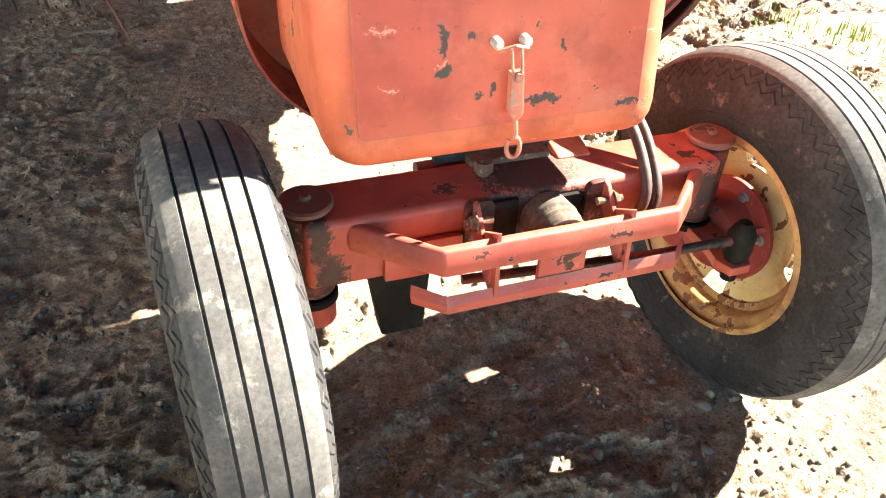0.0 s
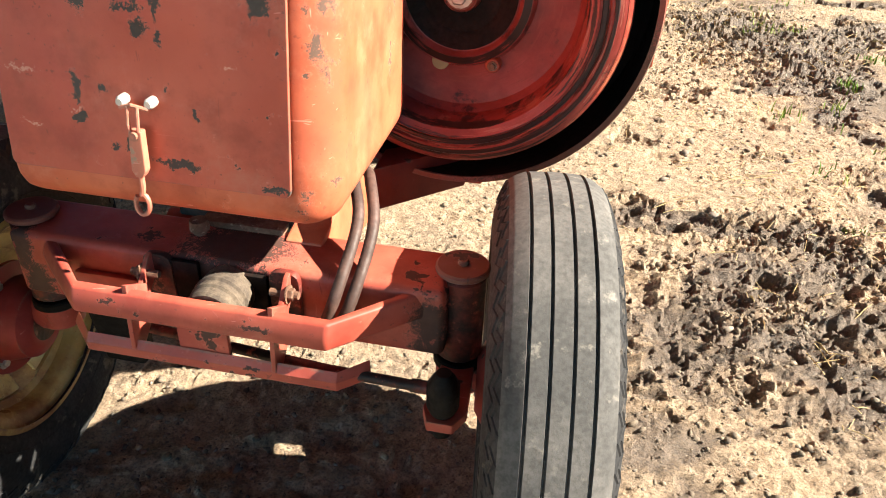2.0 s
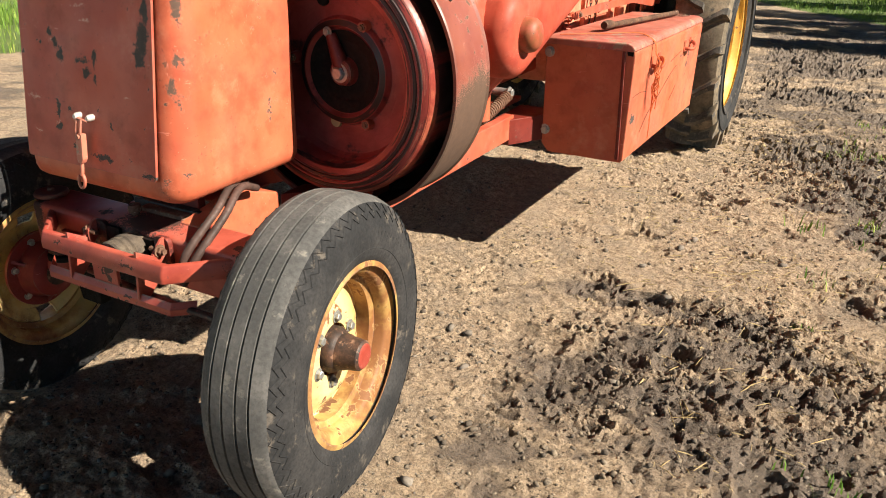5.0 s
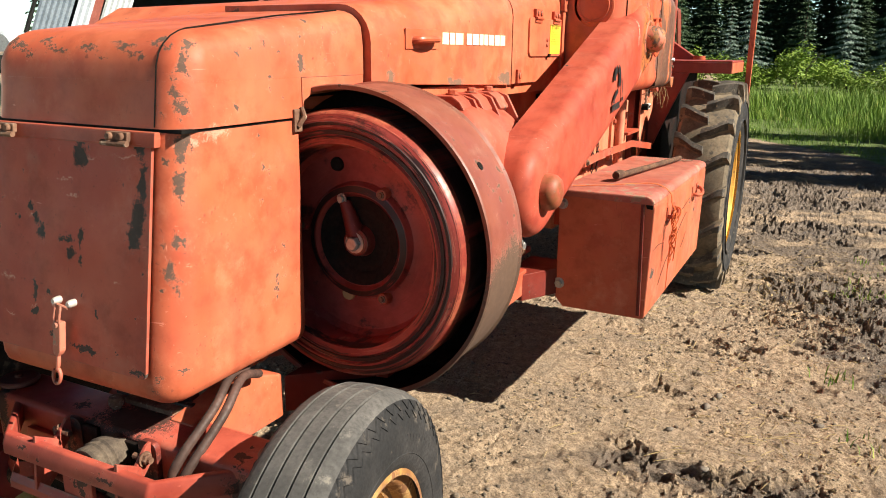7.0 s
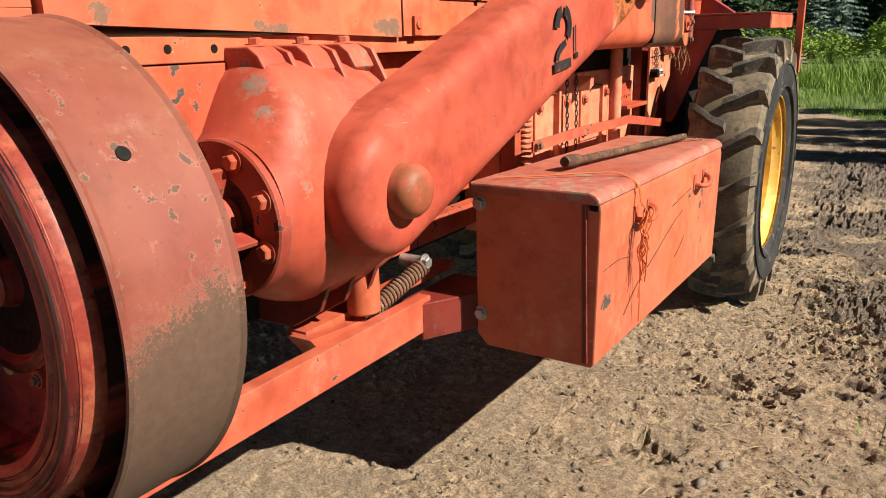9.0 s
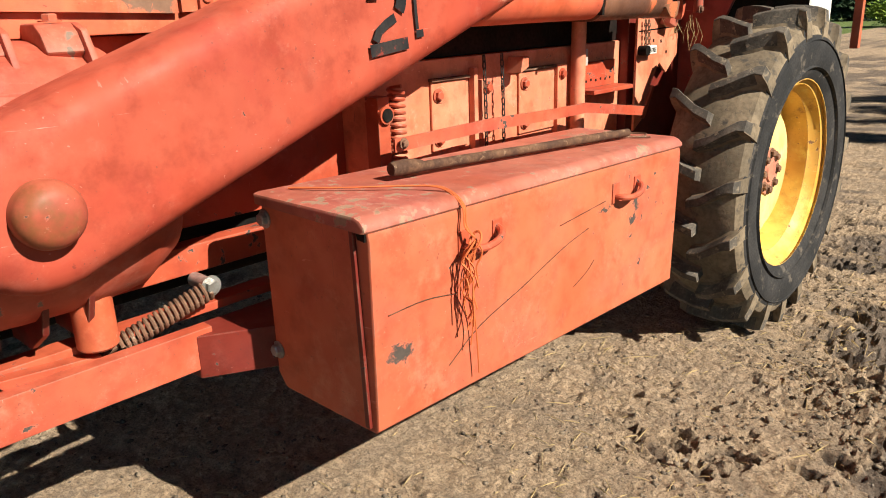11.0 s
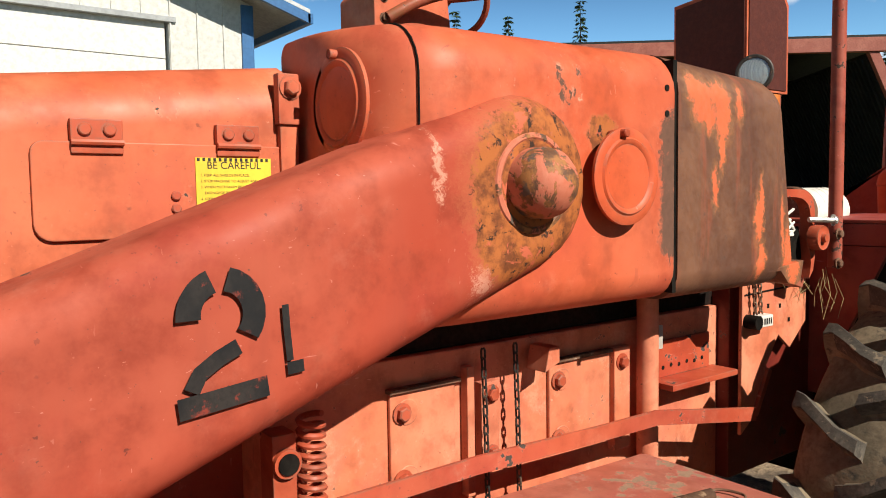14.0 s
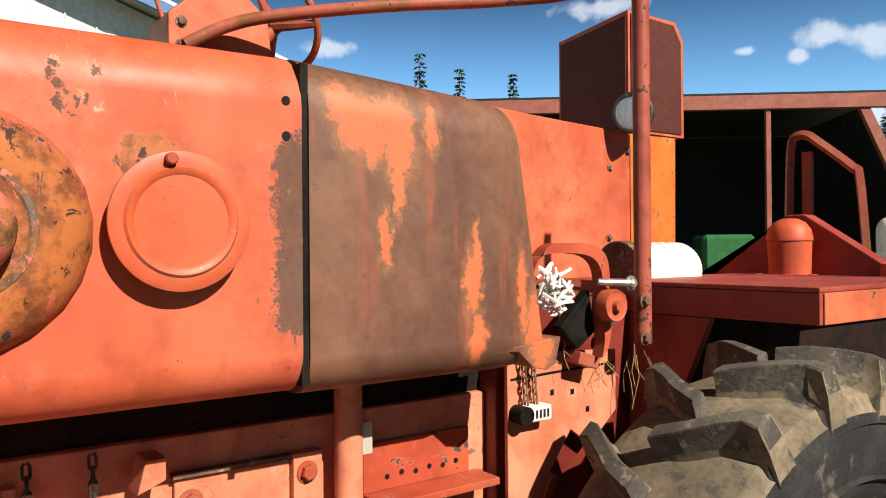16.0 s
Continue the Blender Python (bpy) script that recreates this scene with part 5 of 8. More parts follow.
panel_paint = paint("name_panel_paint", RED, RED_FADED, chip=(0.10, 0.055, 0.035), chips=0.675, marks=[(at_baler(0.888, y, z), (0.1, a, b)) for y, z, a, b in ((2.94, 1.500, 0.05, 0.022), (2.99, 1.50, 0.03, 0.03), (2.50, 1.500, 0.05, 0.010), (2.44, 1.508, 0.02, 0.012), (2.02, 1.53, 0.02, 0.02))])


def body():
    name_panel = part("name_panel", body_panel(1.908, 3.03, 1.512, 1.472), panel_paint, baler, "faded red side panel with a cream maker's mark")
    # the maker's mark: eleven plain cream bars
    widths = [1.0, 0.8, 1.3, 0.0, 0.95, 1.05, 0.75, 0.75, 1.05, 1.0, 1.0]
    y = 2.372
    unit = (2.955 - 2.372) / (sum(widths) + 0.16 * 10 + 0.45)
    for w in widths:
        if w == 0:
            y += 0.45 * unit
            continue
        b = fresh()
        box(b, 0.8885, 0.8905, y, y + w * unit, 1.632, 1.672, 0.0)
        part("mark_bar", b, cream_paint, name_panel)
        y += (w + 0.16) * unit
    h = fresh()
    rings = []
    tube(h, smooth_path([(0.888, 2.16, 1.642), (0.915, 2.17, 1.645), (0.925, 2.23, 1.647), (0.915, 2.29, 1.648), (0.888, 2.30, 1.648)], 4), 0.012, 10)
    box(h, 0.888, 0.893, 2.11, 2.33, 1.615, 1.68, 0.002)
    part("panel_handle", h, red_paint, name_panel)
    side = part("side_panel", body_panel(3.04, 3.70, 1.475), red_paint, baler, "red side panel with a hinged access door")
    d = fresh()
    prism(d, rr(3.222, 3.69, 1.588, 1.757, 0.03, 0.03, 0.02, 0.02, 4), "x", 0.888, 0.897, 0.003)
    dr = part("access_door", d, red_paint, side)
    for y in (3.325, 3.575):
        g = fresh()
        box(g, 0.897, 0.903, y - 0.042, y + 0.042, 1.736, 1.752, 0.002)
        box(g, 0.888, 0.903, y - 0.042, y + 0.042, 1.757, 1.795, 0.002)
        tube(g, [(0.905, y - 0.042, 1.755), (0.905, y + 0.042, 1.755)], 0.006, 8)
        for o in (-0.02, 0.02):
            cyl(g, "x", (y + o, 1.777), 0.011, 0.903, 0.909, 12, bev=0.002)
        part("hinge", g, red_worn, side)
    for z in (1.64, 1.663):
        b = fresh()
        cyl(b, "x", (3.455, z), 0.009, 0.897, 0.903, 12, bev=0.002)
        part("rivet", b, red_worn, side)
    sg = fresh()
    box(sg, 0.8975, 0.8995, 3.492, 3.64, 1.60, 1.733, 0.0)
    sign = part("warning_sign", sg, sign_yellow, side, "yellow warning sign with black print")
    words = [("BE CAREFUL", 0.0155, 3.566, 1.7125, "CENTER"), ("1. KEEP ALL SHIELDS IN PLACE.", 0.0056, 3.500, 1.698, "LEFT"), ("2. STOP MACHINE TO ADJUST AND OIL.", 0.0056, 3.500, 1.687, "LEFT"), ("3. WHEN MECHANISM BECOMES CLOGGED,", 0.0056, 3.500, 1.676, "LEFT"), ("    DISENGAGE POWER", 0.0056, 3.500, 1.665, "LEFT"), ("4. KEEP HANDS, FEET AND CLOTHING", 0.0056, 3.500, 1.654, "LEFT"), ("    AWAY FROM POWER DRIVEN PARTS.", 0.0056, 3.500, 1.643, "LEFT")]
    for text, size, y, z, align in words:
        cu = bpy.data.curves.new("print", "FONT")
        cu.body, cu.size, cu.align_x = text, size * U * 1.25, align
        cu.materials.append(sign_black)
        ob = new("sign_print", cu)
        ob.matrix_world = Matrix.Translation(Vector((0.9 - 0.62, y - 3.2, z)) * U) @ Euler((radians(90), 0, radians(90))).to_matrix().to_4x4()
        ob.parent = sign
        ob.data.extrude = 0.0
    for k in range(14):
        b = fresh()
        box(b, 0.8995, 0.9002, 3.495 + k * 0.0103, 3.500 + k * 0.0103, 1.7265, 1.7325, 0.0)
        part("border_dash", b, sign_black, sign)
    b = fresh()
    box(b, 0.888, 0.905, 3.47, 3.495, 1.583, 1.60, 0.002)
    part("door_catch", b, black_iron, side)
    # lower strip and panel under the name panel
    st = fresh()
    box(st, 0.36, 0.868, 1.93, 3.72, 1.428, 1.486, 0.004)
    part("body_sill", st, red_paint, baler, "red body sill")
    lowp = fresh()
    prism(lowp, [(1.95, 0.95), (2.06, 0.95), (2.19, 1.165), (2.35, 1.375), (2.362, 1.4245), (1.95, 1.4245)], "x", 0.36, 0.872, 0.004)
    box(lowp, 0.36, 0.80, 2.55, 3.75, 0.90, 1.4245, 0.004)
    lo = part("gear_bay_panel", lowp, red_worn, baler, "red lower side panel with bolt holes")
    for y, z in ((2.021, 1.466), (2.08, 1.459), (2.183, 1.459), (2.311, 1.457)):
        k = fresh()
        cyl(k, "x", (y, z), 0.010, 0.8682, 0.8695, 14)
        part("bolt_hole", k, black_iron, lo)
    k = fresh()
    cyl(k, "x", (2.132, 1.360), 0.007, 0.8722, 0.8735, 14)
    part("bolt_hole", k, black_iron, lo)
    pl = fresh()
    box(pl, 0.8725, 0.876, 2.035, 2.092, 1.370, 1.412, 0.001)
    part("data_plate", pl, pale_plate, lo, "pale metal data plate, unreadable")
    for k in range(3):
        b = fresh()
        box(b, 0.8765, 0.8775, 2.042, 2.085, 1.376 + 0.011 * k, 1.380 + 0.011 * k, 0.0)
        part("plate_bar", b, sign_black, lo)
    tc = fresh()
    prism(tc, [(1.95, 1.50), (1.95, 1.66), (2.15, 1.76), (3.72, 1.90), (3.72, 1.50)], "x", -0.45, 0.335, 0.03)
    part("feeder_cover", tc, red_paint, baler, "red sheet cover on the far side")
    # black core: shade between the panels is put into its colour
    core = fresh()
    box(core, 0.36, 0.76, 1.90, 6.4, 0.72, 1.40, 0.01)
    part("bale_chamber", core, black_iron, baler, "bale chamber, black for the shade inside")
    e = fresh()
    box(e, 0.888, 0.905, 3.66, 3.70, 1.49, 1.80, 0.003)
    part("panel_flange", e, red_paint, side)
    e = fresh()
    box(e, 0.888, 0.90, 3.085, 3.125, 1.475, 1.535, 0.003)
    cyl(e, "x", (3.105, 1.508), 0.013, 0.90, 0.906, 14, bev=0.002)
    part("panel_tab", e, red_worn, side)
    e = fresh()
    box(e, 0.888, 0.912, 3.655, 3.70, 1.80, 1.90, 0.003)
    bolt(e, "x", (3.68, 1.872), 0.912, 0.016)
    part("panel_bracket", e, red_worn, side)


body()


wheel_axis = at_baler(0.962, 1.7, 1.083)
# worn, greasy flywheel reds, darkened besides for the shade they stand in
fly_rim = streaked_rim("streaked_flywheel_rim", (0.20, 0.026, 0.020), (0.36, 0.115, 0.08), (0.013, 0.009, 0.008), wheel_axis, 0.52)
fly_web = streaked_rim("greasy_flywheel_web", (0.19, 0.025, 0.020), (0.23, 0.036, 0.028), (0.016, 0.010, 0.009), wheel_axis, 0.72)
fly_band = streaked_rim("black_worn_band", (0.17, 0.022, 0.018), (0.22, 0.035, 0.03), (0.009, 0.007, 0.006), wheel_axis, 0.36)
rim_bare = mottled("rubbed_rim_edge", (0.22, 0.035, 0.025), (0.36, 0.10, 0.055), (0.10, 0.02, 0.015), 0.4, 16, 90, 0.0008)


def flywheel():
    cx, cz = 0.962, 1.083
    w = fresh()
    prof = [(0.280, 1.640), (0.288, 1.612), (0.306, 1.604), (0.311, 1.610), (0.327, 1.610), (0.331, 1.604), (0.352, 1.606), (0.368, 1.616), (0.377, 1.640), (0.377, 1.775), (0.34, 1.780), (0.29, 1.780), (0.276, 1.77)]
    lathe(w, prof, "y", (cx, cz), 96, closed=True)
    wheel = part("flywheel", w, fly_rim, baler, "oily red cast flywheel with a worn rim, darkened for shade")
    for r0, r1, y0 in ((0.3115, 0.3265, 1.6085), (0.336, 0.349, 1.6035)):
        bd = fresh()
        lathe(bd, [(r0, y0 + 0.003), (r0 + 0.003, y0 - 0.0012), (r1 - 0.003, y0 - 0.0008), (r1, y0 + 0.003)], "y", (cx, cz), 80)
        part("worn_band", bd, fly_band, wheel, "black greasy wear band")
    bd = fresh()
    lathe(bd, [(0.3655, 1.6135), (0.3705, 1.6195), (0.3755, 1.632), (0.3782, 1.641), (0.3782, 1.648)], "y", (cx, cz), 96)
    part("rubbed_edge", bd, rim_bare, wheel, "rim edge rubbed pale")
    web = fresh()
    lathe(web, [(0.278, 1.694), (0.265, 1.716), (0.21, 1.726), (0.172, 1.721), (0.163, 1.702), (0.142, 1.696), (0.134, 1.711), (0.09, 1.726), (0.0, 1.726), (0.0, 1.739), (0.278, 1.739)], "y", (cx, cz), 72)
    part("web", web, fly_web, wheel, "oily red flywheel web, darkened for shade")
    ring = fresh()
    lathe(ring, [(0.03, 1.722), (0.092, 1.723), (0.10, 1.717), (0.130, 1.707)], "y", (cx, cz), 64)
    part("grease_ring", ring, grime_shade, wheel, "black greasy ring round the hub")
    ring = fresh()
    lathe(ring, [(0.1440, 1.6935), (0.150, 1.6955), (0.161, 1.6995)], "y", (cx, cz), 64)
    part("grease_band", ring, fly_band, wheel)
    hub = fresh()
    cyl(hub, "y", (cx, cz), 0.040, 1.700, 1.765, 28, r2=0.06)
    lathe(hub, [(0.0, 1.688), (0.034, 1.688), (0.040, 1.693), (0.040, 1.705), (0.03, 1.71)], "y", (cx, cz), 28)
    part("hub", hub, red_dark, wheel)
    nb = fresh()
    bolt(nb, "y", (cx, cz), 1.688, 0.021, -1)
    part("hub_bolt", nb, bright_steel, wheel, "bare steel hub bolt")
    arm = fresh()
    tube(arm, [(cx, 1.706, cz), (cx - 0.040, 1.703, cz + 0.115)], [0.030, 0.016], 12)
    part("shear_arm", arm, red_dark, wheel)
    sb = fresh()
    bolt(sb, "y", (cx - 0.043, cz + 0.122), 1.693, 0.011, -1)
    part("shear_bolt", sb, bright_steel, wheel)
    for dx, dz in ((0.082, 0.142), (0.082, -0.158), (-0.19, 0.03)):
        b = fresh()
        lathe(b, [(0.0, 1.697), (0.015, 1.697), (0.018, 1.701), (0.021, 1.734)], "y", (cx + dx, cz + dz), 20)
        part("balance_boss", b, red_flange_shade if dx < 0 else red_worn, wheel)
        b = fresh()
        bolt(b, "y", (cx + dx, cz + dz), 1.697, 0.008, -1)
        part("balance_bolt", b, rusty_steel, wheel)
    for dx, dz, mt in ((-0.045, -0.165, straw), (-0.075, 0.215, black_iron)):
        k = fresh()
        lathe(k, [(0.0, 1.714), (0.019, 1.714), (0.021, 1.720), (0.021, 1.730)], "y", (cx + dx, cz + dz), 18)
        part("sight_hole", k, mt, wheel)

    # guard: a rolled band round the flywheel, closed at its back
    g = fresh()
    R, t = 0.436, 0.006
    prof = [(R + 0.003, 1.638), (R + 0.006, 1.644), (R, 1.654), (R, 1.843), (R + 0.006, 1.851), (R, 1.857), (R - t, 1.851), (R - t, 1.654), (R - t - 0.003, 1.642)]
    lathe(g, prof, "y", (cx, cz), 96, -130, 112, closed=True)
    # inner faces near-black: shade inside the guard put into the colour
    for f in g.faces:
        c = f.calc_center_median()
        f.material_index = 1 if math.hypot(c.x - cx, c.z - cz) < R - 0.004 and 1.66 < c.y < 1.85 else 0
    guard = part("flywheel_guard", g, [guard_paint, grime_shade], baler, "rolled red guard band, brown where the paint is worn")
    # back plate blackened likewise, for the shade behind the flywheel
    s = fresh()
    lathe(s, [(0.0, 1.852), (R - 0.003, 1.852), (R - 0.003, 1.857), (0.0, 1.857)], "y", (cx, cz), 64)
    part("guard_back", s, grime_shade, guard, "back plate, black for the shade inside the guard")
    hole = fresh()
    for y, w in ((1.728, 33.5),):
        c, sn = math.cos(radians(w)), math.sin(radians(w))
        m = Matrix.Translation((cx + (R + 0.0006) * c, y, cz + (R + 0.0006) * sn)) @ Matrix.Rotation(-radians(w), 4, "Y") @ Matrix.Rotation(radians(90), 4, "Y")
        b = fresh()
        bmesh.ops.create_cone(b, cap_ends=True, segments=18, radius1=0.0115, radius2=0.0115, depth=0.003)
        merge(hole, b, m)
    part("bolt_hole", hole, black_iron, guard)
    # shaft from the flywheel to the gearbox
    sh = fresh()
    cyl(sh, "y", (0.955, 1.085), 0.062, 1.80, 2.19, 28)
    part("shaft_housing", sh, gear_dirty, baler, "red shaft housing")
    for w in (0, 90, 180, 270):
        sh = fresh()
        box(sh, -0.006, 0.006, 1.90, 2.203, 0.055, 0.125, 0.002, m=Matrix.Translation((0.955, 0, 1.09)) @ Matrix.Rotation(radians(w + 20), 4, "Y"))
        part("shaft_rib", sh, gear_dirty, baler)


gear_dirty = paint("grimy_casting_paint", (0.28, 0.042, 0.024), (0.36, 0.085, 0.052), chip=(0.03, 0.02, 0.016), chips=0.585, dust=0.5)
guard_marks = [(at_baler(1.36, 1.74, 0.99), (0.2, 0.12, 0.10)), (at_baler(1.39, 1.70, 0.86), (0.3, 0.15, 0.16)), (at_baler(1.25, 1.74, 0.75), (0.3, 0.2, 0.14)), (at_baler(1.37, 1.80, 1.02), (0.16, 0.07, 0.10)), (at_baler(1.38, 1.80, 0.90), (0.2, 0.10, 0.16)), (at_baler(1.32, 1.82, 0.80), (0.2, 0.10, 0.14))]
guard_paint = paint("guard_paint", (0.20, 0.056, 0.034), (0.27, 0.098, 0.062), chip=(0.052, 0.030, 0.020), chips=0.66, dust=0.6, marks=guard_marks, rust=0.0)
flywheel()


def gearbox():
    cx, cz = 0.90, 1.10
    g = fresh()
    secs = [(2.225, 0.182, 0.182, 0.955, 1.085), (2.245, 0.190, 0.195, 0.953, 1.09), (2.27, 0.200, 0.225, 0.945, 1.10), (2.31, 0.215, 0.275, 0.93, 1.11), (2.35, 0.225, 0.315, 0.915, 1.115), (2.42, 0.245, 0.335, 0.895, 1.105), (2.52, 0.26, 0.335, 0.875, 1.095), (2.66, 0.265, 0.335, 0.865, 1.09), (2.80, 0.25, 0.32, 0.85, 1.09), (2.90, 0.18, 0.25, 0.85, 1.09)]
    rings = []
    for y, a, b, x, z in secs:
        ring = []
        for k in range(40):
            w = 2 * math.pi * k / 40
            c, s = math.cos(w), math.sin(w)
            p = 2.25
            q = (abs(c) ** p + abs(s) ** p) ** (-1 / p)
            ring.append((x + a * c * q, y, z + (b if s > 0 else 0.86 * b) * s * q))
        rings.append(ring)
    loft(g, rings)
    box_ = part("main_gearbox", g, gear_paint, baler, "heavy cast red gearbox with fins, paint rubbed to grey")
    f = fresh()
    lathe(f, [(0.104, 2.204), (0.178, 2.203), (0.183, 2.207), (0.183, 2.226), (0.186, 2.236), (0.06, 2.236), (0.06, 2.230), (0.104, 2.228)], "y", (0.955, 1.085), 56, closed=True)
    fl = part("gearbox_flange", f, gear_dirty, baler, "red bolted gearbox flange")
    # dark disc set into the flange's recess
    well = fresh()
    lathe(well, [(0.050, 2.2195), (0.1035, 2.2195), (0.1035, 2.2255), (0.050, 2.2255)], "y", (0.955, 1.085), 40, closed=True)
    part("flange_well", well, greasy_red, fl, "dark well of the flange")
    for k in range(8):
        w = radians(45 * k + 22)
        b = fresh()
        bolt(b, "y", (0.955 + 0.147 * math.cos(w), 1.085 + 0.147 * math.sin(w)), 2.2035, 0.0185, -1)
        part("bolt", b, red_worn, fl)
    # lugs that carry the gearbox under the body
    for y in (2.385, 2.545, 2.705):
        n = fresh()
        prism(n, [(0.70, 1.46), (0.945, 1.46), (0.99, 1.445), (1.02, 1.39), (1.10, 1.24), (0.80, 1.20)], "y", y + 0.035, y + 0.052, 0.005)
        prism(n, [(0.70, 1.46), (0.945, 1.46), (0.975, 1.44), (1.00, 1.40), (0.9, 1.32), (0.80, 1.30)], "y", y - 0.045, y + 0.04, 0.008)
        part("mounting_lug", n, gear_paint, box_)
        b = fresh()
        bolt(b, "z", (0.925, y), 1.462, 0.017)
        part("bolt", b, red_worn, box_)
    for y in (2.44, 2.54, 2.64):
        n = fresh()
        prism(n, [(0.80, 0.84), (1.09, 0.95), (1.02, 0.80), (0.92, 0.74), (0.80, 0.74)], "y", y - 0.008, y + 0.008, 0.003)
        part("lower_fin", n, red_dark, box_)
    # cast marks, as small raised bars
    for k, (y, z, a, b) in enumerate(((2.44, 1.07, 0.022, 0.012), (2.455, 1.015, 0.012, 0.035), (2.42, 1.03, 0.012, 0.012))):
        n = fresh()
        box(n, 1.12, 1.144, y - a, y + a, z - b, z + b, 0.003)
        part("cast_mark", n, gear_paint, box_)
    d = fresh()
    cyl(d, "x", (2.56, 1.115), 0.235, 1.02, 1.075, 48, bev=0.02)
    part("crank_disc", d, gear_paint, baler, "red crank disc")


gear_paint = paint("gearbox_paint", (0.36, 0.058, 0.030), (0.44, 0.108, 0.066), chip=(0.11, 0.075, 0.058), chips=0.66, dust=0.6, marks=[(at_baler(x, y, z), (a, a, a)) for x, y, z, a in ((0.98, 2.33, 1.36, 0.035), (0.93, 2.37, 1.42, 0.03), (1.08, 2.33, 1.25, 0.03), (1.03, 2.30, 1.30, 0.03), (1.12, 2.29, 1.15, 0.02), (1.06, 2.26, 0.98, 0.03))])
gearbox()

# ---- the baler: plunger arm, crank shield, bale case ----
P1, P2 = Vector((2.518, 1.121)), Vector((4.010, 1.676))
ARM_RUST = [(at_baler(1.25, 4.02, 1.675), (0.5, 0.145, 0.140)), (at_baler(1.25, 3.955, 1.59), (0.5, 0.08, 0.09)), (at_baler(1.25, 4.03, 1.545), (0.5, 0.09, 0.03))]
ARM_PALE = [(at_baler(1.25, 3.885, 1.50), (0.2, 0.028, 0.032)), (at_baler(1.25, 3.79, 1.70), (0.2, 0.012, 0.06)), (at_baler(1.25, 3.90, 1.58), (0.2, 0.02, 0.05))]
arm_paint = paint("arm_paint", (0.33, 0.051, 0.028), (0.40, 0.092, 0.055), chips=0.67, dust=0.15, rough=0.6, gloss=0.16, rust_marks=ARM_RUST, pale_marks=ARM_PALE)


def arm_outline(r1, r2, mid=0.0):
    """The arm's outline round its two pins, in (y, z)."""
    d = (P2 - P1)
    L = d.length
    u = d / L
    n = Vector((-u.y, u.x))
    lean = math.asin((r1 - r2) / L)
    pts = []
    for k in range(13):
        w = radians(90) - lean + (radians(180) + 2 * lean) * k / 12
        pts.append(P1 + r1 * (math.cos(w) * u + math.sin(w) * n))
    for k in range(13):
        w = radians(-90) - lean + (radians(180) - 2 * (-lean)) * k / 12
        pts.append(P2 + r2 * (math.cos(w) * u + math.sin(w) * n))
    return pts


def plunger_arm():
    a = fresh()
    rings = []
    for x, inset in ((1.075, 0.0), (1.19, 0.0), (1.212, 0.004), (1.232, 0.015), (1.246, 0.031), (1.253, 0.05), (1.256, 0.072)):
        rings.append([(x, p.x, p.y) for p in arm_outline(0.174 - inset, 0.173 - inset)])
    loft(a, rings)
    for v in a.verts:
        v.co.x -= 0.018 * min(1.0, max(0.0, (3.35 - v.co.y) / 0.8)) * (1.0 if v.co.x > 1.1 else 0.0)
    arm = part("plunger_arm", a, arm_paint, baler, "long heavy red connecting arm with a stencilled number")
    b = fresh()
    lathe(b, [(0, 1.300), (0.014, 1.299), (0.038, 1.297), (0.052, 1.290), (0.063, 1.276), (0.067, 1.260), (0.068, 1.21), (0.075, 1.21)], "x", (P1.x, P1.y), 36)
    part("pin_boss", b, red_rusty, arm, "blunt red pin boss, rust-worn")
    r = fresh()
    lathe(r, [(0.078, 1.246), (0.080, 1.254), (0.086, 1.2585), (0.094, 1.2575), (0.098, 1.252)], "x", (P2.x, P2.y), 56)
    part("pin_collar", r, pin_rust, arm, "rust-eaten collar round the pin")
    b = fresh()
    lathe(b, [(0, 1.338), (0.023, 1.336), (0.046, 1.325), (0.061, 1.306), (0.067, 1.285), (0.067, 1.235), (0.074, 1.235)], "x", (P2.x, P2.y), 44)
    part("pin_boss", b, pin_rust, arm, "domed pin, its red paint flaking to rust")
    # stencilled figure, in pieces as a stencil leaves them
    x = 1.2565

    def stroke(pts, half, square=True):
        s = fresh()
        low, high = [], []
        for i, (y, z) in enumerate(pts):
            q = Vector(pts[min(i + 1, len(pts) - 1)]) - Vector(pts[max(i - 1, 0)])
            q.normalize()
            low.append((x, y + q.y * half, z - q.x * half))
            high.append((x, y - q.y * half, z + q.x * half))
        vs = [s.verts.new(p) for p in low + high[::-1]]
        n = len(pts)
        for i in range(n - 1):
            s.faces.new((vs[i], vs[i + 1], vs[2 * n - 2 - i], vs[2 * n - 1 - i]))
        bmesh.ops.recalc_face_normals(s, faces=s.faces)
        return s

    cy, cz, R = 3.402, 1.492, 0.048

    def arc(a0, a1, n=8):
        return [(cy + R * math.cos(radians(a0 + (a1 - a0) * k / n)), cz + R * math.sin(radians(a0 + (a1 - a0) * k / n)) * 1.05) for k in range(n + 1)]

    for s in (stroke(arc(185, 108), 0.0175), stroke(arc(80, -38), 0.0175), stroke([(3.425, 1.444), (3.395, 1.43), (3.368, 1.412), (3.355, 1.388)], 0.012), stroke([(3.336, 1.365), (3.400, 1.372), (3.468, 1.380)], 0.0155), stroke([(3.498, 1.497), (3.500, 1.46), (3.504, 1.412)], 0.0055), stroke([(3.499, 1.400), (3.526, 1.402)], 0.0095)):
        part("stencil_stroke", s, black_paint, arm)


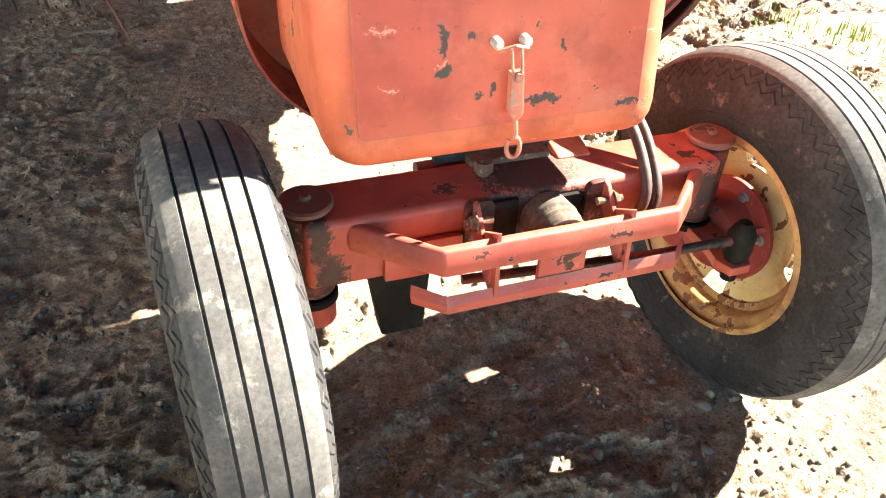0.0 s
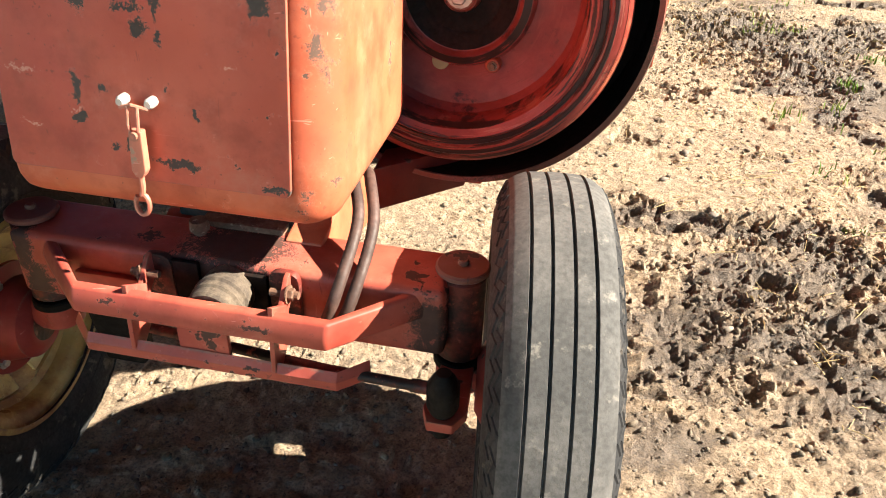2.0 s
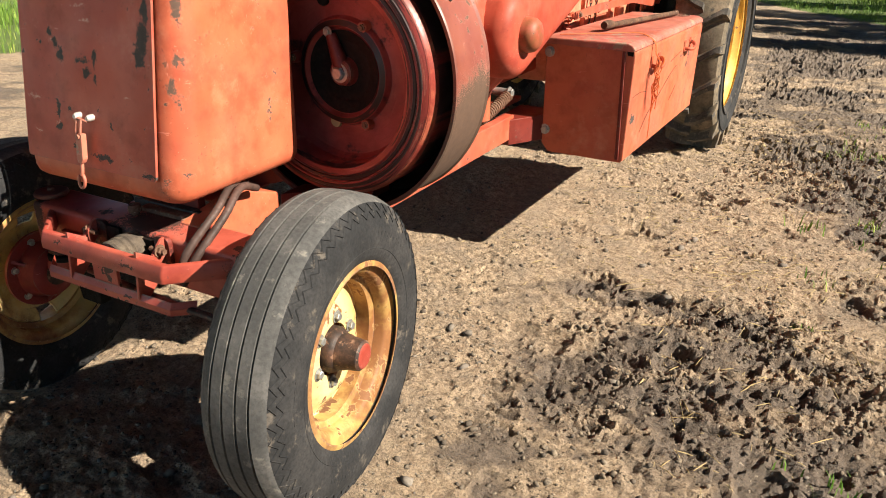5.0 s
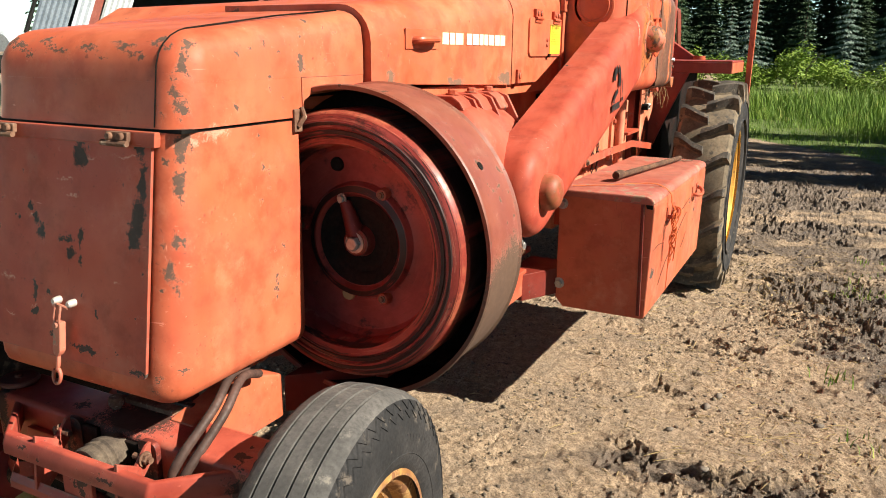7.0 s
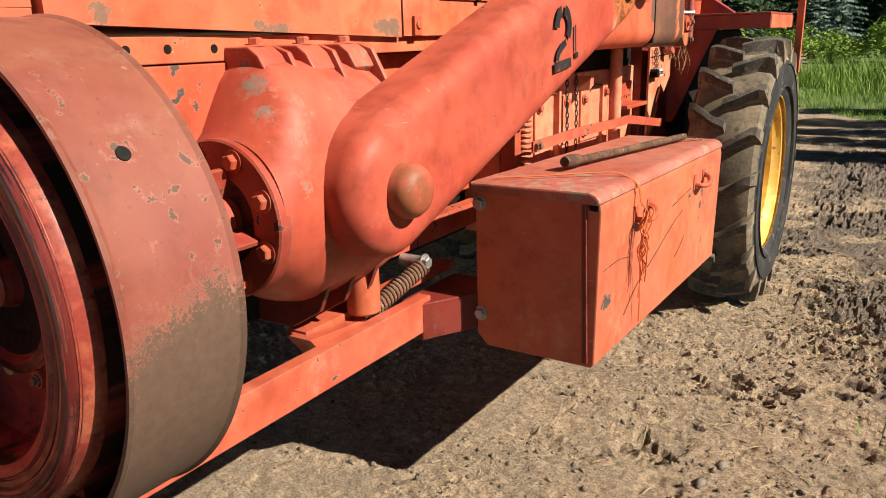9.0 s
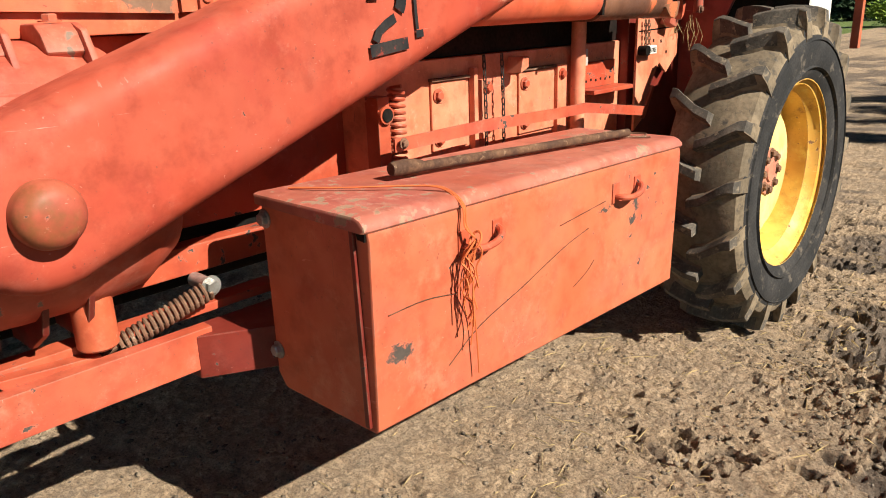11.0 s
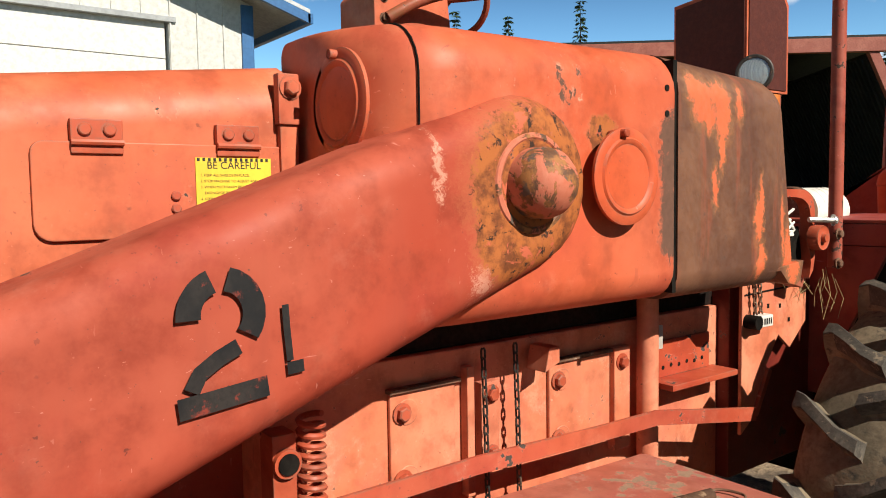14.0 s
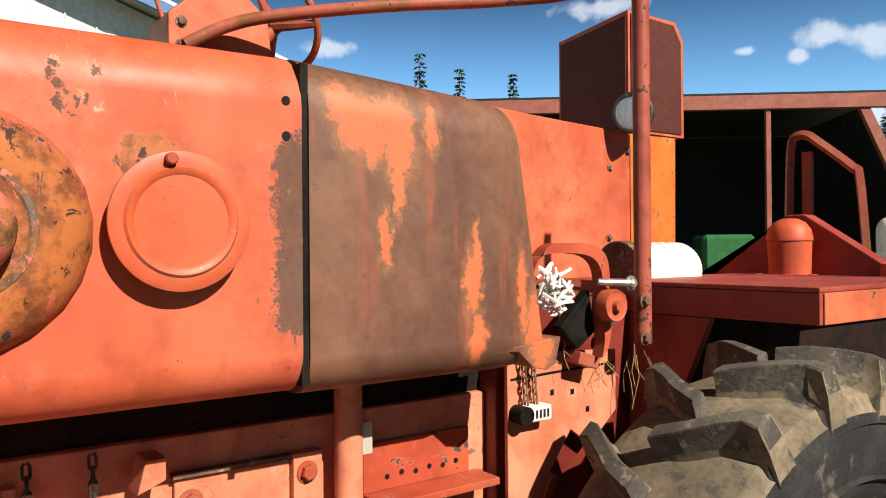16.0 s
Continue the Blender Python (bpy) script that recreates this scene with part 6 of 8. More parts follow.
def flaking_paint(name):
    """Red paint flaking off rust, with grey scale between."""
    m, nt, bsdf = material(name, 0.7)
    v = coords(nt)
    f = fbm(nt, v, 90, 6, 0.7)
    n = fbm(nt, v, 17, 7, 0.72, 0.4)
    col = blend(nt, ramp(nt, fbm(nt, v, 30, 5, 0.7), 0.4, 0.6), (0.10, 0.042, 0.02), (0.30, 0.12, 0.035))
    col = blend(nt, ramp(nt, fbm(nt, v, 24, 6, 0.7), 0.52, 0.58), col, (0.10, 0.068, 0.050))
    flake = ramp(nt, n, 0.495, 0.515)
    col = blend(nt, flake, col, blend(nt, f, (0.40, 0.07, 0.03), (0.50, 0.19, 0.12)))
    nt.links.new(col, bsdf.inputs["Base Color"])
    bump(nt, bsdf, calc(nt, "ADD", flake, calc(nt, "MULTIPLY", f, 0.6)), 0.5, 0.002)
    return m


pin_rust = flaking_paint("flaking_pin_paint")
plunger_arm()


def shield_ring(y, x1, zt, zb, inset=0.0):
    pts = rr(0.80, x1, zb, zt, 0.02, 0.07, 0.10, 0.03, 7, inset)
    return [(x, y, z) for x, z in pts]


def crank_shield():
    s = fresh()
    rings = []
    for k, (y, x1) in enumerate(((3.715, 0.98), (3.718, 1.02), (3.726, 1.06), (3.745, 1.11), (3.775, 1.158), (3.81, 1.187), (3.85, 1.202), (3.90, 1.207), (4.50, 1.207))):
        zt = 1.975 + 0.012 * (y - 3.7)
        rings.append(shield_ring(y, x1, zt, 1.405))
    loft(s, rings)
    sh = part("crank_shield", s, shield_paint, baler, "smooth red crank shield with a round cover")
    b = fresh()
    rings = []
    for y0, y1 in ((4.512, 4.512), (4.60, 4.60), (4.80, 4.81), (4.93, 4.955), (4.975, 5.03), (4.985, 5.06)):
        ring = []
        for x, y, z in shield_ring(0, 1.209, 1.985, 1.398):
            f = min(1, max(0, (1.95 - z) / 0.5))
            ring.append((x - (0.02 if y0 > 4.97 else 0), y0 + (y1 - y0) * f, z - 0.06 * (y0 - 4.512) * max(0.0, (z - 1.7) / 0.28)))
        rings.append(ring)
    loft(b, rings)
    brown = part("rear_shield", b, shield_rust, baler, "rear crank shield, its red paint gone to brown rust")
    n = fresh()
    prism(n, [(4.90, 1.44), (5.10, 1.46), (5.085, 1.405), (5.06, 1.392), (5.02, 1.40), (4.98, 1.437), (4.92, 1.437)], "x", 1.05, 1.203, 0.006)
    part("shield_lip", n, shield_rust, brown)
    g = fresh()
    box(g, 0.85, 1.204, 4.499, 4.513, 1.42, 1.96, 0.0)
    part("joint_gap", g, black_iron, brown)
    # round covers hung on a bolt
    for axis in ("x", "y"):
        c = fresh()
        if axis == "x":
            cc, h, o = (4.293, 1.690), 1.208, 1
        else:
            cc, h, o = (1.035, 1.83), 3.752, -1
        R = 0.103
        prof = [(0.0, h + o * 0.036), (0.068, h + o * 0.036), (0.073, h + o * 0.040), (0.079, h + o * 0.041), (0.083, h + o * 0.037), (0.094, h + o * 0.037), (R, h + o * 0.034), (R, h + o * 0.027), (0.0, h + o * 0.027)]
        lathe(c, prof, axis, cc, 64)
        cv = part("inspection_cover", c, cap_paint, sh, "round red inspection cover hung on a bolt")
        p = fresh()
        cyl(p, axis, (cc[0] - 0.018 if axis == "x" else cc[0], cc[1] + 0.09), 0.009, h, h + o * 0.05, 14, bev=0.002)
        part("cover_bolt", p, red_worn, sh)
    for z in (1.893, 1.835):
        k = fresh()
        cyl(k, "x", (4.472, z), 0.0075, 1.2065, 1.2085, 14)
        part("bolt_hole", k, black_iron, sh)
    w = fresh()
    tube(w, [(x, 3.80, z) for x, _y, z in shield_ring(3.80, 1.1815, 1.9765, 1.405) if x > 0.85 and z > 1.43], 0.0022, 6)
    part("seam", w, black_iron, sh)


shield_paint = paint("shield_paint", (0.46, 0.085, 0.035), (0.53, 0.125, 0.060), chip=(0.066, 0.032, 0.022), chips=0.72, dust=0.2, marks=[(at_baler(1.2, 4.485, y), (0.2, 0.034, 0.055)) for y in (1.78, 1.70, 1.62, 1.56)] + [(at_baler(1.2, y, z), (0.1, r, r * 1.3)) for y, z, r in ((4.127, 1.891, 0.006), (4.136, 1.877, 0.007), (4.137, 1.847, 0.009), (4.128, 1.907, 0.006), (4.157, 1.863, 0.005), (4.169, 1.863, 0.005), (4.186, 1.907, 0.005), (4.153, 1.84, 0.004))], rust_marks=[(at_baler(1.2, 4.235, 1.775), (0.2, 0.022, 0.035)), (at_baler(1.2, 4.262, 1.795), (0.2, 0.03, 0.02))], pale_marks=[(at_baler(1.2, 4.130, 1.91), (0.2, 0.008, 0.009)), (at_baler(1.2, 4.163, 1.866), (0.2, 0.010, 0.008)), (at_baler(1.2, 4.19, 1.85), (0.2, 0.008, 0.008)), (at_baler(1.2, 4.186, 1.91), (0.2, 0.005, 0.010))])


def shield_rust_material():
    """Brown rust with tongues of the old red paint left near the top and in runs."""
    m, nt, bsdf = material("rusted_shield_paint", 0.55)
    v = coords(nt)
    f = fbm(nt, v, 60, 5, 0.65)
    col = blend(nt, ramp(nt, fbm(nt, v, 5, 6, 0.65), 0.35, 0.65), (0.098, 0.041, 0.025), (0.165, 0.074, 0.042))
    col = blend(nt, ramp(nt, fbm(nt, coords(nt, (6, 16, 2)), 1.3, 5, 0.65), 0.5, 0.72, 0, 0.8), col, (0.25, 0.066, 0.034))
    marks = [(at_baler(1.2, y, z), (0.3, U * a, U * b)) for y, z, a, b in ((4.575, 1.90, 0.034, 0.035), (4.605, 1.87, 0.040, 0.055), (4.635, 1.835, 0.022, 0.04), (4.665, 1.89, 0.034, 0.03), (4.69, 1.85, 0.034, 0.07), (4.69, 1.77, 0.012, 0.06), (4.762, 1.87, 0.017, 0.04), (4.868, 1.62, 0.010, 0.075), (4.855, 1.58, 0.018, 0.06), (4.87, 1.47, 0.02, 0.05), (4.66, 1.67, 0.012, 0.05), (5.04, 1.47, 0.03, 0.08), (5.0, 1.56, 0.014, 0.08))]
    d = spots(nt, v, marks, 0.7)
    keep = ramp(nt, d, 1.0, 0.85)
    col = blend(nt, ramp(nt, d, 1.6, 1.0, 0, 0.45), col, (0.30, 0.13, 0.05))
    col = blend(nt, keep, col, blend(nt, fbm(nt, v, 9, 4), (0.50, 0.095, 0.042), (0.54, 0.14, 0.052)))
    col = blend(nt, ramp(nt, f, 0.62, 0.72, 0, 0.6), col, (0.05, 0.03, 0.024))
    nt.links.new(col, bsdf.inputs["Base Color"])
    nt.links.new(ramp(nt, f, 0.3, 0.7, 0.42, 0.66), bsdf.inputs["Roughness"])
    bump(nt, bsdf, fbm(nt, v, 4, 2), 0.25, 0.012)
    bump(nt, bsdf, calc(nt, "ADD", calc(nt, "MULTIPLY", f, 0.4), keep), 0.25, 0.0015)
    return m


shield_rust = shield_rust_material()
crank_shield()


def chain(pts, material_, parent, name="chain", pitch=0.021):
    """A hanging chain of flat links along a line."""
    c = fresh()
    for (a, b) in zip(pts, pts[1:]):
        a, b = Vector(a), Vector(b)
        d = b - a
        n = max(1, int(d.length / pitch))
        for k in range(n):
            p, q = a + d * (k / n), a + d * ((k + 1) / n)
            mid, h = (p + q) / 2, (q - p) / 2 * 1.25
            side = Vector((1, 0, 0)) if k % 2 else Vector((0, 1, 0))
            for o in (-1, 1):
                tube(c, [mid - h + side * 0.002 * o, mid - h * 0.6 + side * 0.0055 * o, mid + h * 0.6 + side * 0.0055 * o, mid + h + side * 0.002 * o], 0.0028, 5)
    return part(name, c, material_, parent)


def bale_case():
    s = fresh()
    box(s, 0.60, 0.918, 3.60, 5.12, 0.72, 1.30, 0.006)
    case = part("bale_case", s, case_paint, baler, "dusty red bale case side with bolted plates")
    for y0, y1, z0, z1 in ((3.885, 4.065, 0.99, 1.225), (4.368, 4.60, 0.985, 1.222)):
        p = fresh()
        box(p, 0.918, 0.929, y0, y1, z0, z1, 0.004)
        part("cover_plate", p, case_paint, case)
        for y in (y0 + 0.03,):
            for z in (z0 + 0.04, z1 - 0.045):
                w = fresh()
                lathe(w, [(0.0, 0.931), (0.028, 0.931), (0.030, 0.929)], "x", (y + 0.015, z), 20)
                part("washer", w, case_paint, case)
                b = fresh()
                bolt(b, "x", (y, z), 0.931, 0.0165)
                part("bolt", b, red_worn, case)
        t = fresh()
        box(t, 0.918, 0.940, y0 - 0.005, y1 + 0.01, z1 + 0.002, z1 + 0.012, 0.002)
        part("plate_edge", t, rusty_steel, case)
    for y0, y1, z0, z1 in ((4.088, 4.11, 0.95, 1.26), (4.13, 4.185, 1.0, 1.215), (4.60, 4.665, 0.95, 1.235)):
        p = fresh()
        box(p, 0.918, 0.945, y0, y1, z0, z1, 0.003)
        part("stiffener", p, case_paint, case)
    for y, z in ((4.16, 1.185), (4.16, 1.04), (4.63, 1.195)):
        b = fresh()
        bolt(b, "x", (y, z), 0.945, 0.016)
        part("bolt", b, red_worn, case)
    for y in (4.122, 4.222):
        chain([(0.962, y, 1.30), (0.965, y + 0.004, 1.12), (0.962, y + 0.01, 0.93)], dark_steel, case, "knotter_chain")
    # vertical tube, ledge with chaff, rear plate
    t = fresh()
    cyl(t, "z", (0.965, 4.715), 0.030, 0.80, 1.40, 20)
    part("upright_tube", t, case_paint, case)
    l = fresh()
    box(l, 0.918, 1.01, 4.77, 5.09, 1.098, 1.116, 0.003)
    box(l, 0.918, 0.93, 4.77, 5.06, 1.116, 1.225, 0.003)
    part("ledge", l, red_worn, case, "ledge dusty with chaff")
    for k in range(6):
        h = fresh()
        cyl(h, "x", (4.83 + 0.038 * k, 1.145 + 0.004 * (k % 2)), 0.006, 0.9295, 0.9315, 10)
        part("bolt_hole", h, black_iron, case)
    tag = fresh()
    box(tag, 0.975, 0.979, 4.735, 4.765, 1.218, 1.285, 0.001, m=None)
    part("pale_tag", tag, pale_plate, case, "pale metal tag")
    ang = fresh()
    prism(ang, [(4.285, 1.225), (4.335, 1.245), (4.335, 1.285), (4.30, 1.285)], "x", 0.93, 1.0, 0.003)
    part("angle_bracket", ang, case_paint, case)
    # spring strut and its spring
    sp = fresh()
    tube(sp, coil(None, (0.985, 3.668, 0.78), (0.985, 3.668, 1.235), 0.024, 22), 0.0065, 7)
    part("coil_spring", sp, red_worn, case, "red-painted coil spring")
    st = fresh()
    box(st, 0.93, 0.99, 3.585, 3.635, 0.75, 1.21, 0.004)
    cyl(st, "x", (3.612, 1.155), 0.028, 0.99, 1.002, 20)
    part("spring_post", st, red_worn, case)
    r = fresh()
    cyl(r, "x", (3.612, 1.155), 0.021, 1.003, 1.006, 20)
    part("bolt_hole", r, black_iron, case)
    # long strap over the toolbox
    b = fresh()
    rings = []
    for x, y, z in ((1.062, 3.575, 1.072), (1.06, 4.02, 1.078), (1.06, 4.40, 1.068), (1.065, 4.62, 1.068), (1.105, 5.02, 1.012)):
        rings.append([(x, y, z - 0.020), (x + 0.008, y, z - 0.020), (x + 0.008, y, z + 0.020), (x, y, z + 0.020)])
    loft(b, rings)
    part("strap", b, red_dusty, case, "long flat red steel strap")
    b = fresh()
    bolt(b, "x", (3.598, 1.078), 1.084, 0.012)
    part("bolt", b, rusty_steel, case)
    # rear mounting plate with a small counter
    p = fresh()
    prism(p, [(5.12, 1.40), (5.50, 1.38), (5.50, 1.22), (5.40, 1.14), (5.33, 1.19), (5.26, 1.10), (5.20, 0.95), (5.12, 0.90)], "x", 0.99, 1.003, 0.003)
    pl = part("rear_plate", p, case_paint, baler, "red rear mounting plate")
    for y, z in ((5.265, 1.292), (5.335, 1.286), (5.39, 1.235)):
        h = fresh()
        box(h, 1.0032, 1.0042, y - 0.006, y + 0.006, z - 0.007, z + 0.007, 0.0)
        part("square_hole", h, black_iron, pl)
    h = fresh()
    tube(h, [(1.0035, 5.13, 1.337), (1.0035, 5.30, 1.342), (1.0035, 5.49, 1.346)], 0.003, 6)
    part("plate_seam", h, black_iron, pl)
    h = fresh()
    prism(h, [(5.175, 0.955), (5.195, 0.95), (5.275, 1.085), (5.255, 1.095)], "x", 1.003, 1.016, 0.002)
    part("stiffener", h, red_worn, pl)
    c = fresh()
    box(c, 1.003, 1.045, 5.155, 5.225, 1.238, 1.275, 0.005)
    cn = part("bale_counter", c, white_metal, pl, "small white bale counter")
    c = fresh()
    cyl(c, "x", (5.145, 1.255), 0.022, 1.003, 1.045, 16)
    part("counter_drum", c, black_iron, pl)
    for k in range(4):
        b = fresh()
        box(b, 1.045, 1.0465, 5.172 + 0.012 * k, 5.178 + 0.012 * k, 1.247, 1.266, 0.0)
        part("counter_bar", b, sign_black, pl)
    for y in (5.155, 5.185):
        chain([(1.02, y, 1.385), (1.02, y + 0.01, 1.27)], rusty_steel, pl, "hanging_chain", 0.014)
    # near-black strip added for the shade under the shield
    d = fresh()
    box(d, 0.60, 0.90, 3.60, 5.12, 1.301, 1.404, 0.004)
    part("shield_shade_strip", d, grime_shade, baler, "near-black strip standing in for shade under the shield")
    # near-black mass added between the rear wheels for the shade there
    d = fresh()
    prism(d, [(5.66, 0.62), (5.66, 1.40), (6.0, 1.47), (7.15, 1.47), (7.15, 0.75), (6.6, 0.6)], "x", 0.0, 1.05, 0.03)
    part("underbody_shade", d, grime_shade, baler, "near-black mass standing in for shade under the platform")
    # bay behind, its shade put into the dark red
    d = fresh()
    box(d, 0.55, 0.96, 5.12, 5.65, 0.75, 1.52, 0.006)
    part("rear_bay", d, red_dark, baler, "dark red rear bay")


bale_case()


def pickup_linkage():
    """Tension spring and links between gearbox and toolbox."""
    s = fresh()
    tube(s, coil(None, (0.955, 2.72, 0.695), (0.985, 2.955, 0.775), 0.023, 17), 0.0055, 7)
    part("tension_spring", s, rusty_steel, baler, "rusty tension spring")
    h = fresh()
    tube(h, smooth_path([(0.94, 2.60, 0.665), (0.955, 2.72, 0.695)], 3), 0.008, 8)
    part("spring_hook", h, rusty_steel, baler)
    h = fresh()
    bolt(h, "x", (2.965, 0.785), 0.985, 0.02)
    cyl(h, "x", (2.965, 0.785), 0.02, 0.90, 0.985, 16)
    part("spring_anchor", h, bright_steel, baler)
    b = fresh()
    box(b, 0.88, 0.95, 2.45, 3.2, 0.70, 0.725, 0.004)
    box(b, 0.84, 0.90, 2.50, 3.5, 0.80, 0.88, 0.006)
    prism(b, [(2.42, 0.72), (2.66, 0.70), (2.66, 0.64), (2.60, 0.60), (2.50, 0.62)], "x", 0.90, 0.99, 0.004)
    part("linkage_bar", b, red_worn, baler, "red linkage bars")
    c = fresh()
    cyl(c, "z", (0.98, 2.66), 0.048, 0.72, 0.86, 24, bev=0.006)
    part("damper", c, red_paint, baler)


pickup_linkage()


def toolbox():
    tb = thing("metal_toolbox", (1.33, 3.78, 0.50), "long red sheet-metal toolbox with two handles", "toolbox")
    tilt = -0.022

    def zt(y):
        return tilt * (y - 3.04)

    b = fresh()
    rings = []
    for y, i in ((3.052, 0.006), (3.056, 0.0), (4.506, 0.0), (4.512, 0.006)):
        prof = [(1.125 + i, 0.548), (1.16, 0.508 + i), (1.512 - i, 0.505 + i), (1.522 - i, 0.515), (1.531 - i, 0.985), (1.527 - i, 1.004), (1.125 + i, 1.012)]
        rings.append([(x, y, z + zt(y)) for x, z in prof])
    loft(b, rings)
    part("body", b, toolbox_paint, tb)
    l = fresh()
    rings = []
    for y, i in ((3.040, 0.01), (3.044, 0.003), (3.058, 0.0), (4.505, 0.0), (4.522, 0.003), (4.526, 0.01)):
        prof = [(1.110 + i, 1.013), (1.5285 - i, 1.0050), (1.5325 - i, 1.010), (1.530 - i, 1.022 - i), (1.518 - i, 1.034 - i), (1.496, 1.041 - i), (1.110 + i, 1.040 - i)]
        rings.append([(x, y, z + zt(y)) for x, z in prof])
    loft(l, rings)
    part("lid", l, toolbox_lid, tb, "dusty lid with a folded edge")
    for y in (3.425, 4.145):
        h = fresh()
        z = 0.915 + zt(y)
        tube(h, smooth_path([(1.530, y - 0.066, z - 0.008), (1.556, y - 0.060, z - 0.010), (1.570, y - 0.02, z - 0.012), (1.568, y + 0.03, z - 0.004), (1.553, y + 0.058, z + 0.008), (1.530, y + 0.066, z + 0.014)], 5), 0.0098, 10)
        for o in (-0.066, 0.066):
            box(h, 1.527, 1.534, y + o - 0.02, y + o + 0.02, z - 0.03, z + 0.035, 0.002)
        part("handle", h, red_worn, tb)
    for x, z in ((1.14, 0.615), (1.14, 0.975)):
        k = fresh()
        bolt(k, "y", (x, z), 3.052, 0.017, -1)
        part("bolt", k, bright_steel, tb)
    e = fresh()
    prism(e, [(1.500, 0.988), (1.524, 0.985), (1.526, 1.006), (1.494, 1.010)], "y", 3.046, 3.0515, 0.001)
    part("corner_gap", e, black_iron, tb, "open black corner of the folded sheet")
    e = fresh()
    prism(e, [(1.475, 1.02), (1.49, 1.02), (1.505, 0.52), (1.488, 0.52)], "y", 3.042, 3.054, 0.003)
    part("edge_fold", e, red_dark, tb)
    for pts in ([(3.30, 0.60), (3.42, 0.672), (3.60, 0.73), (3.80, 0.80), (3.93, 0.832)], [(3.78, 0.872), (3.85, 0.88), (3.96, 0.893), (4.02, 0.90)], [(3.86, 0.66), (3.93, 0.69), (3.97, 0.72)], [(3.10, 0.80), (3.22, 0.804), (3.33, 0.79)]):
        k = fresh()
        tube(k, smooth_path([(1.5235 + 0.0192 * (z - 0.515) / 0.47 * 0.45 + 0.0005, y, z + zt(y)) for y, z in pts], 4), 0.0014, 5)
        part("scored_line", k, old_bar, tb)
    return tb


tb_org = Vector((1.33, 3.78, 0.50))


def at_toolbox(x, y, z):
    v = (Vector((x, y, z)) - tb_org) * U
    return (v.x, v.y, v.z)


toolbox_paint = paint("toolbox_paint", (0.46, 0.102, 0.046), (0.54, 0.160, 0.082), chips=0.70, dust=0.3, marks=[(at_toolbox(1.53, 3.135, 0.69), (0.2, 0.035, 0.022)), (at_toolbox(1.53, 4.215, 0.84), (0.2, 0.015, 0.035)), (at_toolbox(1.53, 4.20, 0.78), (0.2, 0.025, 0.012)), (at_toolbox(1.53, 4.02, 0.85), (0.2, 0.03, 0.006))])
toolbox_lid = paint("toolbox_lid_paint", (0.34, 0.088, 0.056), (0.42, 0.165, 0.118), chip=(0.15, 0.095, 0.065), chips=0.585, dust=0.9)
toolbox()

bar = thing("iron_bar", (1.28, 3.9, 1.045), "rusty iron bar lying on the toolbox lid", "bar")
rod = fresh()
tube(rod, [(1.290, 3.350, 1.066), (1.291, 3.362, 1.066), (1.293, 3.40, 1.065), (1.297, 3.43, 1.063), (1.300, 3.455, 1.060)], [0.017, 0.020, 0.021, 0.020, 0.016], 14)
part("collar", rod, old_bar, bar, "thick mud-caked end")
rod = fresh()
tube(rod, [(1.298, 3.44, 1.058), (1.315, 3.60, 1.054), (1.345, 3.86, 1.046), (1.375, 4.10, 1.041), (1.405, 4.36, 1.034)], [0.0135, 0.0142, 0.0128, 0.0138, 0.0130], 14)
part("shaft", rod, old_bar, bar)


def twine():
    random.seed(4)
    tw = fresh()
    for k in range(3):
        o = [random.uniform(-0.006, 0.006) for _ in range(12)]
        tube(tw, smooth_path([(1.16, 3.12 + o[0], 1.044), (1.28, 3.20 + o[1], 1.046), (1.40, 3.30 + o[2], 1.047), (1.478, 3.345 + o[3], 1.044), (1.538, 3.352 + o[4], 1.010), (1.552, 3.345 + o[5], 0.96), (1.572, 3.36, 0.925)], 5), 0.0022, 5)
    for k in range(9):
        y = 3.335 + random.uniform(-0.012, 0.035)
        n = random.uniform(0.10, 0.24)
        pts = [(1.572, 3.36, 0.925)]
        for j in range(1, 6):
            pts.append((1.562 + random.uniform(-0.008, 0.02), y + random.uniform(-0.012, 0.012), 0.925 - n * j / 5))
        tube(tw, smooth_path(pts, 4), 0.0024, 5)
    tube(tw, smooth_path([(1.57, 3.355, 0.92), (1.56, 3.33, 0.82), (1.55, 3.372, 0.72), (1.548, 3.385, 0.62), (1.545, 3.392, 0.545)], 6), 0.0022, 5)
    tube(tw, smooth_path([(1.57, 3.355, 0.92), (1.56, 3.34, 0.80), (1.555, 3.36, 0.70), (1.552, 3.355, 0.64)], 6), 0.0022, 5)
    tube(tw, [(1.574 + 0.016 * math.cos(w), 3.355 + 0.012 * math.sin(w), 0.925 + 0.020 * math.sin(w)) for w in [2 * math.pi * k / 14 for k in range(14)]], 0.0035, 6, loop=True)
    solid("baling_twine", tw, twine_orange, (1.55, 3.35, 0.9), "frayed orange baling twine knotted round a toolbox handle", "twine")


twine()

wire = fresh()
tube(wire, smooth_path([(1.36, 4.30, 1.016), (1.40, 4.34, 1.020), (1.44, 4.40, 1.018), (1.43, 4.44, 1.020), (1.38, 4.43, 1.019), (1.37, 4.38, 1.019), (1.42, 4.36, 1.020), (1.47, 4.40, 1.018)], 6), 0.003, 6)
solid("bent_wire", wire, rusty_steel, (1.41, 4.38, 1.016), "loop of rusty bent wire on the toolbox lid", "wire")

# ---- the baler: rear platform, console and column ----
rail_paint = paint("worn_rail_paint", (0.26, 0.042, 0.024), (0.34, 0.08, 0.05), chip=(0.035, 0.02, 0.015), chips=0.60, dust=0.3, scale=1.6)


